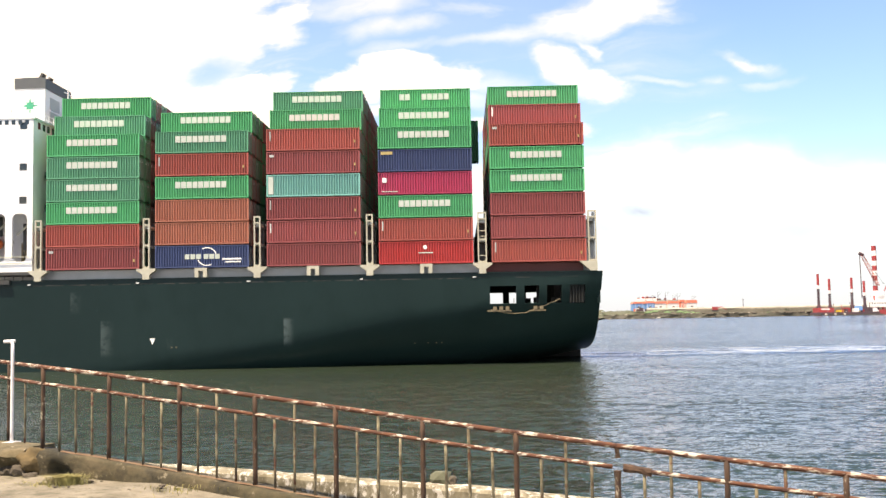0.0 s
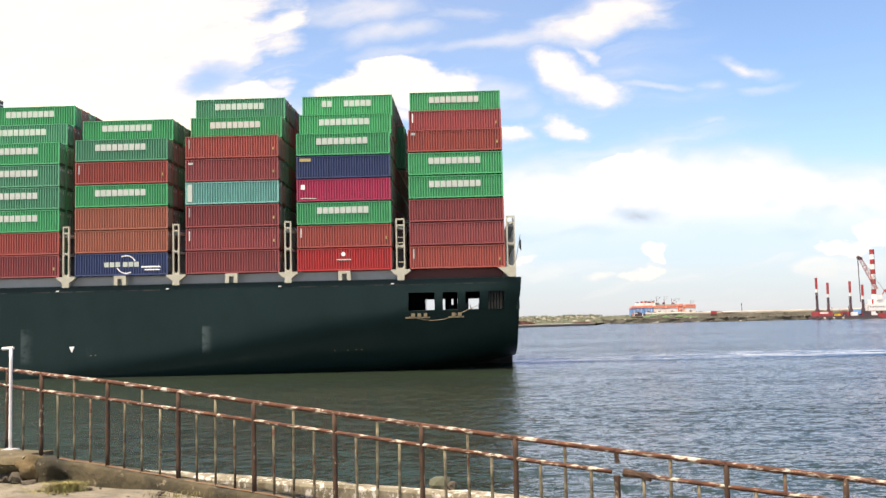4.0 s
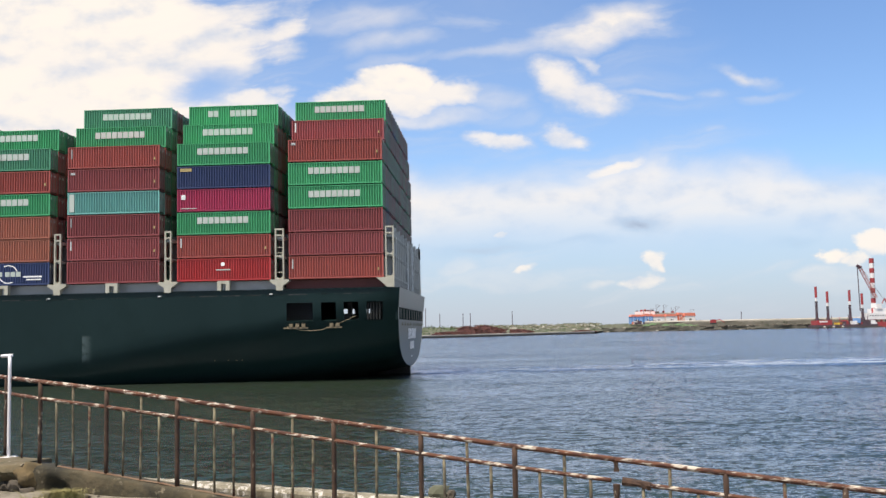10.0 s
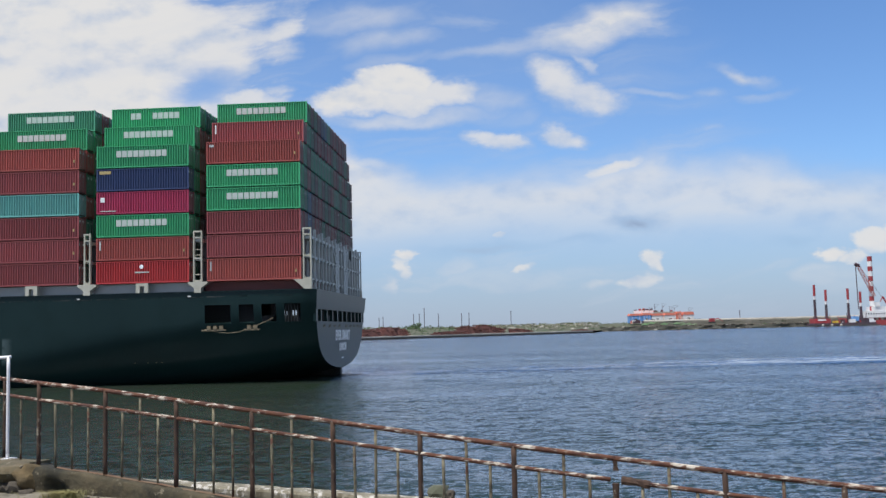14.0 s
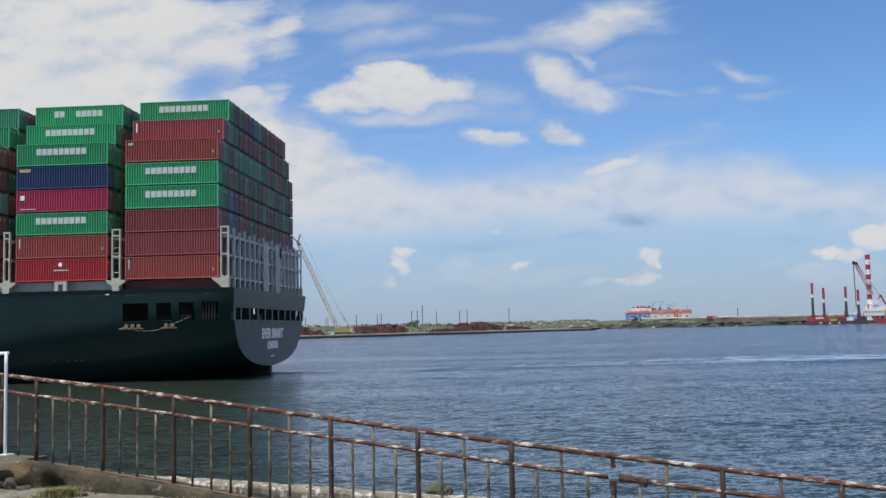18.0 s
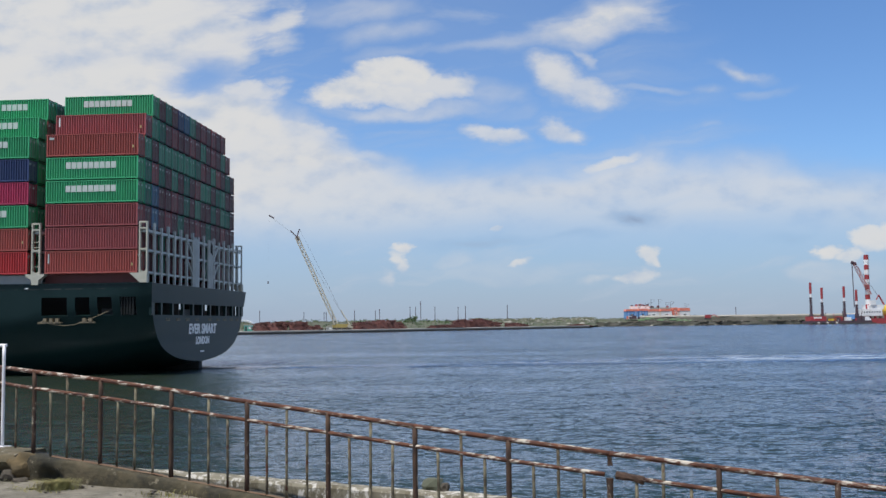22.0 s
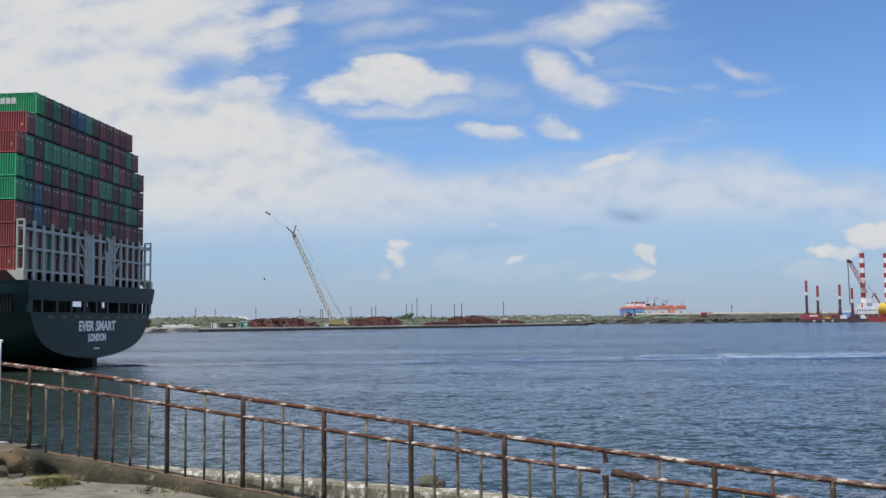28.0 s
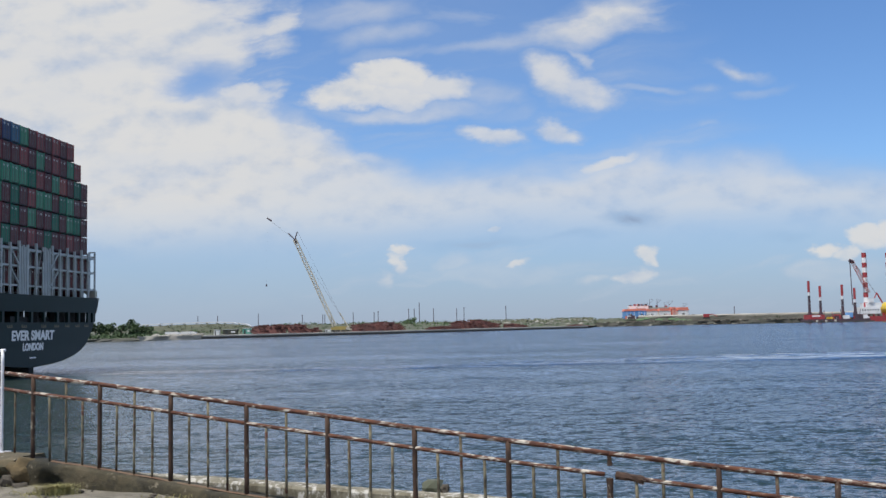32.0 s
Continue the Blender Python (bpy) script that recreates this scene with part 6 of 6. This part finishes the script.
hut(-0.1953, -0.1870, -1.0, 655, HUT_TEAL, RIGWHITE, "teal site hut on the quay")
hut(-0.2239, -0.2185, -1.8, 650, RIGWHITE, QUAY, "white site hut on the quay")
hut(-0.2149, -0.2005, -2.1, 650, MUD, GREY, "grey container hut on the quay")
hut(-0.1130, -0.1075, -3.8, 668, GREY, QUAY, "grey site hut by the crane")
hut(-0.044, -0.041, -4.0, 722, RIGWHITE, QUAY, "small white hut on the quay")
for u, d in ((-0.246, 24), (-0.252, 26), (-0.262, 22), (-0.268, 28)):
    y = shore_y(u) + d
    ob = thing("parked_truck", "white truck parked on the beach", "truck", pose(u * y, y, 2.35), group="trucks on the beach")
    part("body", boxes((-2.6, 1.4, -1, 1, 0.5, 2.2)), RIGWHITE, ob)
    part("cab", boxes((1.5, 2.9, -1, 1, 0.5, 1.9)), RIGWHITE, ob)
    for x in (-1.7, 2.1):
        for s in (-1, 1):
            part("wheel", tubes(((x, s * 0.75, 0.45), (x, s * 1.02, 0.45), 0.45), n=10), DARK, ob)

# dark thin poles far behind
POLES = ((-0.2398, 11.76), (-0.2201, 11.58), (-0.1796, 12.91), (-0.1356, 10.83), (-0.1153, 10.6), (-0.1132, 10.6), (-0.1069, 12.3), (-0.0849, 12.1), (-0.064, 11.9), (-0.06, 13.0), (-0.0295, 14.9), (-0.0239, 14.9), (-0.0188, 20.5), (-0.0047, 14.7), (0.0185, 14.5), (0.0258, 15.0), (0.0677, 15.8), (0.2964, 10.9))
for u, m in POLES:
    y = 1100.0
    top = at(u, m, y)
    ob = thing("pylon_pole", "thin dark pole standing far behind the quay", "pole", pose(top.x, y, 6.5), group="poles on the far land")
    h = top.z - 6.5
    part("mast", tubes(((0, 0, 0), (0, 0, h), 0.36), n=6), RIGDARK, ob)
    part("cap", boxes((-0.6, 0.6, -0.3, 0.3, h, h + 0.5)), RIGDARK, ob)


# crawler crane
def lattice(bm, p, q, w, n, bar):
    """A four-chord lattice boom from p to q, w wide, with n bays of zigzag bracing."""
    p, q = Vector(p), Vector(q)
    d = (q - p).normalized()
    s = d.cross(Vector((0, 1, 0))).normalized()
    t = d.cross(s)
    cs = [(s * a + t * b) * w / 2 for a, b in ((1, 1), (1, -1), (-1, -1), (-1, 1))]
    for c in cs:
        tube(bm, p + c, q + c, bar, 4)
    for k in range(n):
        a, b = p + (q - p) * k / n, p + (q - p) * (k + 1) / n
        for j in range(4):
            c, e = cs[j], cs[(j + 1) % 4]
            if k % 2:
                c, e = e, c
            tube(bm, a + c, b + e, bar * 0.65, 4)


CY = 700.0
crane = thing("crawler_crane", "cream crawler crane with a tall lattice boom and jib", "crane", pose(0, 0, 0))
foot, tip = at(-0.1035, -0.6, CY), at(-0.1425, 87.0, CY)
bm = bmesh.new()
lattice(bm, foot, tip, 2.3, 36, 0.36)
part("boom", bm, BOOM, crane, "cream lattice boom")
bm = bmesh.new()
lattice(bm, tip, at(-0.1703, 109.2, CY), 0.45, 26, 0.035)
part("jib", bm, GREY, crane, "thin grey jib")
part("jib_head", tubes((at(-0.1703, 109.2, CY), at(-0.1655, 106.2, CY), 0.55)), RIGDARK, crane)
for u, m in ((-0.1398, 95.0), (-0.1490, 93.5)):
    part("strut", tubes((tip, at(u, m, CY), 0.42)), RIGDARK, crane)
part("boom_head", tubes((tip, at(-0.1410, 83.0, CY), 0.95)), RIGDARK, crane)
part("pendant", tubes((at(-0.1398, 95.0, CY), at(-0.0950, 5.0, CY), 0.06), (tip, at(-0.0950, 5.0, CY), 0.05)), RIGDARK, crane)
part("mast", tubes((at(-0.0885, -3.6, CY), at(-0.0985, 13.0, CY), 0.35)), BOOM, crane)
part("hook_line", tubes((at(-0.1703, 109.2, CY), at(-0.1712, 42, CY), 0.005)), RIGDARK, crane)
part("hook_block", tubes((at(-0.1712, 42.6, CY), at(-0.1712, 40.4, CY), 0.55)), RIGDARK, crane)
cb = at(-0.098, 0, CY)
part("cab", boxes((cb.x - 4, cb.x + 5, CY - 3, CY + 3, 3.2, 5.8), (cb.x - 6.2, cb.x - 4.2, CY - 3.2, CY - 1, 3.2, 5.2)), MACHINE, crane, "dull yellow crane house")
part("counterweight", boxes((cb.x + 4.5, cb.x + 8.5, CY - 3.4, CY + 3.4, 3.0, 5.4)), BOOM, crane)
for s in (-1, 1):
    part("track", boxes((cb.x - 6.5, cb.x + 6.5, CY + s * 4 - 0.9, CY + s * 4 + 0.9, 1.9, 3.4)), DARK, crane)
for k in range(6):
    u = -0.118 + 0.0052 * k
    y = shore_y(u) + 8
    bm = bmesh.new()
    stone(bm, (u * y, y, 2.6), (rr.uniform(1.2, 2.4), 1.2, rr.uniform(0.7, 1.3)), 400 + k, 1)
    solid("covered_load", bm, STONE, "grey tarpaulin-covered load on the quay", "load", group="loads by the crane")

# sheds
SY = 1150.0


def shed(u0, u1, eave, ridge, mat, roof, label):
    a, b = u0 * SY, u1 * SY
    z0, z1, z2 = 8.0, EYE_Z + eave * SY / 1000, EYE_Z + ridge * SY / 1000
    ob = thing("storage_shed", label, "shed", pose(a, SY, z0), group="sheds beyond the embankment")
    w = b - a
    part("wall", boxes((0, w, 0, 14, 0, z1 - z0)), mat, ob)
    bm = bmesh.new()
    prism(bm, [(-0.4, z1 - z0), (w + 0.4, z1 - z0), (w * 0.95, z2 - z0), (w * 0.05, z2 - z0)], -0.4, 14.4)
    part("roof", bm, roof, ob)
    for k in range(3):
        part("panel_rib", boxes((w * (0.2 + 0.3 * k), w * (0.2 + 0.3 * k) + 0.3, -0.12, 0, 0, z1 - z0)), RIGWHITE, ob)
    part("doorway", boxes((w * 0.40, w * 0.62, -0.08, 0, 0, (z1 - z0) * 0.6)), DARK, ob)


shed(0.1863, 0.1985, 8.6, 10.6, SHED_BLUE, SHED_ORANGE, "blue shed with an orange roof")
shed(0.1990, 0.2080, 8.8, 11.0, SHED_BLUE, SHED_ORANGE, "blue and orange shed")
shed(0.2085, 0.2195, 8.2, 10.4, RIGWHITE, SHED_ORANGE, "white shed with an orange roof")
shed(0.2214, 0.2325, 8.2, 10.6, RIGWHITE, SHED_ORANGE, "white shed with an orange roof")
shed(0.2338, 0.2378, 9.6, 11.8, SHED_ORANGE, SHED_ORANGE, "plain orange storage shed beyond the embankment")
shed(0.2400, 0.2505, 8.4, 11.4, RIGWHITE, SHED_ORANGE, "white shed with an orange roof")
r6 = random.Random(66)
for u0, u1, top, mat, label in ((0.1935, 0.213, 13.8, RIGWHITE, "white warehouse behind the sheds"), (0.2085, 0.2375, 12.2, QUAY, "pale warehouse behind the sheds")):
    z1 = EYE_Z + top * SY / 1000
    ob = thing("warehouse", label, "warehouse", pose(u0 * SY, SY + (15 if mat is RIGWHITE else 26), 8))
    part("wall", boxes((0, (u1 - u0) * SY, 0, 9, 0, z1 - 8)), mat, ob)
    for k in range(11):
        x, w = r6.uniform(0, (u1 - u0) * SY - 3), r6.uniform(0.8, 2.8)
        part("rooftop_box", boxes((x, x + w, 0.3, 3, z1 - 8, z1 - 8 + r6.uniform(0.6, 2.4))), r6.choice((RIGRED, RIGWHITE, SHED_ORANGE, RIGDARK)), ob)
for u, m, k in ((0.2116, 20.0, 0.3), (0.2192, 20.0, 0.3), (0.206, 16.5, 0.25), (0.2265, 17, 0.25), (0.231, 18.0, 0.25), (0.199, 15.5, 0.25), (0.2455, 15.4, 0.2)):
    p = at(u, m, SY + 10)
    bm = tubes(((p.x, p.y, 8), (p.x, p.y, p.z), k * 0.7), ((p.x, p.y, p.z - 5), (p.x + 4.5, p.y, p.z - 0.6), 0.14), ((p.x, p.y, p.z), (p.x + 4.5, p.y, p.z - 0.6), 0.08), n=5)
    solid("derrick", bm, RIGDARK, "thin dark derrick mast above the sheds", "mast", group="masts above the sheds")
for k, (u, m) in enumerate(((0.2015, 1.2), (0.2075, 2.2), (0.2205, 1.0), (0.2330, 1.2), (0.2400, 0.2), (0.2465, -0.6))):
    y = 1060.0
    p = at(u, m, y)
    ob = thing("site_machine", "lime green machine on the embankment", "machine", pose(p.x, y, p.z - 3.0), group="machines on the embankment")
    part("body", boxes((-3.5, 3.5, -1.5, 1.5, 0.8, 2.2), (-1, 1.2, -1.2, 1.2, 2.2, 3.0)), LIME, ob)
    part("track", boxes((-3, 3, -1.6, 1.6, 0, 0.8)), DARK, ob)
    part("arm", tubes(((2.5, 0, 1.8), (6.2, 0, 2.8), 0.3), ((6.2, 0, 2.8), (7.6, 0, 0.6), 0.25)), LIME, ob)
r5 = random.Random(55)
for name, mat, n in (("white_stockpile", RIGWHITE, 26), ("orange_stockpile", SHED_ORANGE, 14), ("dark_stockpile", RIGDARK, 22)):
    bm = bmesh.new()
    for k in range(n):
        u, y = r5.uniform(0.187, 0.256), r5.uniform(SY - 30, SY - 4)
        w, h = r5.uniform(0.6, 3.0), r5.uniform(0.6, 3.4)
        box(bm, u * y - w, u * y + w, y - 1, y + 1, 7.4, 8.2 + h)
    solid(name, bm, mat, "loose crates and panels stacked before the sheds", "stockpile", kind="stuff")
p = at(0.2665, 0.6, 1040)
ob = thing("excavator", "red excavator on the embankment", "excavator", pose(p.x, 1040, p.z - 0.6))
part("house", boxes((-1.0, 4.5, -1.6, 1.6, 1.0, 4.4)), RIGRED, ob)
part("track", boxes((-1.4, 5.0, -1.8, 1.8, -0.6, 1.0)), DARK, ob)
part("arm", tubes(((4, 0, 3.4), (8.5, 0, 4.2), 0.45), ((8.5, 0, 4.2), (13.5, 0, 1.0), 0.4)), RIGRED, ob)


# jack-up rigs
def striped_leg(ob, u, y, z0, z1, r, bands, first):
    x = u * y
    zs = [z0 + (z1 - z0) * k / bands for k in range(bands + 1)]
    for k, (a, b) in enumerate(zip(zs, zs[1:])):
        red = (bands - 1 - k) % 2 == first
        part("leg_band", tubes(((x, y, a), (x, y, b), r), n=10), RIGRED if red else RIGWHITE, ob)


RY = 985.0
rig = thing("jack_up_barge", "red jack-up barge with four slim legs", "barge", pose(0, 0, 0))
for u, top, bot in ((0.3718, 35.1, 3.4), (0.3830, 30.0, 3.3), (0.4052, 30.9, 3.1), (0.4176, 27.4, 3.0)):
    x = u * RY
    zt, zb = EYE_Z + top * RY / 1000, 2.0
    part("leg_tip", tubes(((x, RY, zt - 11), (x, RY, zt), 1.2), n=10), RIGRED, rig, "red leg tip")
    part("leg_collar", tubes(((x, RY, zt - 14.5), (x, RY, zt - 11), 1.0), n=10), RIGWHITE, rig)
    bm = bmesh.new()
    lattice(bm, (x, RY, zb), (x, RY, zt - 14.5), 1.7, 10, 0.22)
    tube(bm, (x, RY, zb), (x, RY, zt - 14.5), 0.7, 6)
    part("leg", bm, RIGDARK, rig, "dark lattice leg")
    part("leg_guide", tubes(((x, RY, 6), (x, RY, 10), 2.0), ((x, RY, 10), (x, RY, 15), 1.4), n=8), RIGDARK, rig)
x0, x1 = 0.367 * RY, 0.4285 * RY
bm = bmesh.new()
prism(bm, [(x0, 1.2), (x0 + 2, 0.2), (x1 - 2, 0.2), (x1, 1.2), (x1, 3.2), (x0, 3.2)], RY - 9, RY + 12)
part("hull", bm, RIGDARK, rig, "dark rusty barge hull")
part("bow_block", boxes((x0 + 1.5, x0 + 16.5, RY - 8, RY + 8, 3.2, 7.6)), RIGRED, rig, "red bow block")
part("deckhouse", boxes((x0 + 4, x0 + 12, RY - 8.2, RY - 8.0, 5.6, 7.0)), RIGWHITE, rig)
rb = random.Random(31)
for k in range(34):
    dx, w, h = rb.uniform(16, 58), rb.uniform(1.2, 4.5), rb.uniform(0.8, 4.6)
    mt = rb.choice((RIGRED, RIGRED, RIGRED, RIGYELLOW, RIGDARK, RIGDARK, RIGWHITE))
    part("deck_gear", boxes((x0 + dx, x0 + dx + w, RY - rb.uniform(3, 8), RY + 2, 3.2, 3.2 + h)), mt, rig)
part("blue_cabin", boxes((x0 + 38, x0 + 44, RY - 8.4, RY - 4, 4.5, 9.2)), SHED_BLUE, rig)
part("white_cabin", boxes((x0 + 35.5, x0 + 40.5, RY - 8.8, RY - 4, 3.2, 6.6)), RIGWHITE, rig)
for k in range(5):
    x = x0 + 18 + 8.5 * k
    part("derrick", tubes(((x, RY - 3, 3), (x + rb.uniform(-2, 2), RY - 3, rb.uniform(9, 13)), 0.3)), RIGRED if k % 2 else RIGDARK, rig)
part("mooring_barge", boxes((x0 - 7, x1 + 2, RY - 14, RY - 9.2, -0.5, 1.1)), QUAY_DARK, rig)
for k in range(6):
    part("fender", tubes(((x0 + 1 + 4.5 * k, RY - 14.6, 1.6), (x0 + 2.4 + 4.5 * k, RY - 14.2, 1.0), 0.9), n=8), QUAY if k % 2 else DARK, rig)

R2 = 1005.0
rig2 = thing("jack_up_rig", "red, white and yellow jack-up rig with striped legs", "rig", pose(0, 0, 0))
for u, top in ((0.4290, 62.4), (0.4530, 62.2), (0.478, 62.0)):
    striped_leg(rig2, u, R2, 4.0, EYE_Z + top * R2 / 1000, 2.35, 13, 0)
x0, x1 = 0.4225 * R2, 0.492 * R2
bm = bmesh.new()
prism(bm, [(x0 + 4, 1.2), (x0 + 8, -0.4), (x1, -0.4), (x1, 5.0), (x0 + 4, 5.0)], R2 - 8, R2 + 16)
part("hull", bm, RIGRED, rig2, "red rig hull")
part("platform", boxes((x0 - 2, x0 + 18, R2 - 6, R2 + 12, 7.6, 14.2)), RIGWHITE, rig2, "white rig house")
part("platform", boxes((x0 + 5, x0 + 20, R2 - 5, R2 + 12, 14.2, 18.6)), RIGWHITE, rig2, "white rig house")
for k in range(7):
    part("house_window", boxes((x0 - 0.5 + 2.6 * k, x0 + 0.7 + 2.6 * k, R2 - 6.1, R2 - 6.0, 10.8, 12.0)), GLASS, rig2)
part("jacking_house", tubes(((x0 + 33, R2 - 6, 12.2), (x0 + 33, R2 + 12, 12.2), 7.2), ((x0 + 52, R2 - 6, 11.5), (x0 + 52, R2 + 12, 11.5), 6.5), n=16), RIGYELLOW, rig2, "yellow jacking house")
for k in range(6):
    part("support_column", boxes((x0 + 1 + 5 * k, x0 + 2.6 + 5 * k, R2 - 5, R2 - 3, 4.8, 7.8)), RIGDARK if k % 2 else RIGRED, rig2)
bm = bmesh.new()
lattice(bm, at(0.4320, 22.0, R2 - 3), at(0.4168, 54.0, R2 - 3), 2.4, 14, 0.24)
part("crane_boom", bm, HAZED, rig2, "red lattice crane boom")
part("boom_head", tubes((at(0.4140, 55.2, R2 - 3), at(0.4185, 53.2, R2 - 3), 1.6)), RIGDARK, rig2)
part("hoist_line", tubes((at(0.4146, 54.6, R2 - 3), at(0.4153, 10, R2 - 3), 0.45)), RIGDARK, rig2)
part("back_stay", tubes((at(0.4184, 53.5, R2 - 3), at(0.4440, 14, R2 - 3), 0.16)), RIGDARK, rig2)
part("gantry", tubes((at(0.4400, 22, R2 - 3), at(0.4452, 12, R2 - 3), 0.8), (at(0.4400, 22, R2 - 3), at(0.4375, 17, R2 - 3), 0.5)), RIGRED, rig2)
part("crane_cab", boxes((0.4295 * R2, 0.4345 * R2, R2 - 6, R2, 18.6, 23)), RIGWHITE, rig2)

# ---- wake ----
bm = bmesh.new()
rr = random.Random(21)


def ridge(x, y, length, width, high, yaw):
    n = 12
    c, s = math.cos(yaw), math.sin(yaw)
    rows = []
    for k in range(n + 1):
        f = k / n
        env = math.sin(math.pi * f) ** 0.8
        px, py = (f - 0.5) * length, 0.35 * width * math.sin(5 * f + x)
        w = width * (0.15 + 0.85 * env) / 2
        row = []
        for o, h in ((-1, -0.02), (-0.45, 0.55), (0, 1.0), (0.4, 0.5), (1, -0.02)):
            a, b = px, py + o * w
            row.append(bm.verts.new((x + a * c - b * s, y + a * s + b * c, 0.006 + high * h * env)))
        rows.append(row)
    for a, b in zip(rows, rows[1:]):
        for k in range(4):
            bm.faces.new((a[k], b[k], b[k + 1], a[k + 1]))


for k in range(300):
    u = 0.02 + 0.49 * rr.random() ** 0.45
    f = min(max(u / 0.3, 0), 1)
    y = 149 + rr.triangular(0, 5 + 24 * f, 3 + 8 * f)
    ridge(u * y, y, rr.uniform(1.5, 8), rr.uniform(0.2, 0.4 + 0.55 * f), 0.008 + 0.0001 * k, rr.gauss(0.01, 0.03))
FOAM = material("thin_wake_foam", (0.46, 0.52, 0.60), 0.40, second=(0.08, 0.11, 0.14), scale=0.8, amount=0.75, stretch=(0.4, 1.5, 1), bump=0.6, bump_scale=2.5)
solid("wake_foam", bm, FOAM, "thin pale foam streaks behind the ship", "foam", kind="stuff", smooth=True)
# smooth streaks that the hull has pressed flat, and the ripples along their near edge
bm = bmesh.new()
for k in range(150):
    x = rr.uniform(-45, 90)
    f = min(max((x + 20) / 100, 0), 1)
    y = 149 + 0.02 * x + abs(rr.gauss(0, 3 + 13 * f))
    ridge(x, y, rr.uniform(6, 30), rr.uniform(0.5, 1.2 + 1.6 * f), 0.012 + 0.0004 * k, rr.gauss(0.01, 0.02))
solid("wake_slick", bm, SLICK, "smooth pale streaks of flattened water behind the ship", "wake", kind="stuff", smooth=True)
bm = bmesh.new()
for k in range(46):
    x = rr.uniform(-45, 90)
    y = 147 + 0.02 * x + rr.gauss(0, 1.0) + (rr.uniform(0, 14) if k % 4 == 0 and x > 20 else 0)
    ridge(x, y, rr.uniform(5, 18), rr.uniform(0.5, 1.1), rr.uniform(0.05, 0.13), rr.gauss(0.015, 0.03))
solid("wake", bm, SLICK, "low dark wake ripples behind the ship", "wake", kind="stuff", smooth=True)


def motions():
    # the water's ripples drift with the wind
    walk(water, [(t, pose(0.30 * t, -0.45 * t, 0)) for t in (0.0, 16.0, 32.0)])
    for ob, m in MOVERS:
        walk(ob, [(t, ship_pose(t) @ m) for t in SHIP_TIMES])


motions()
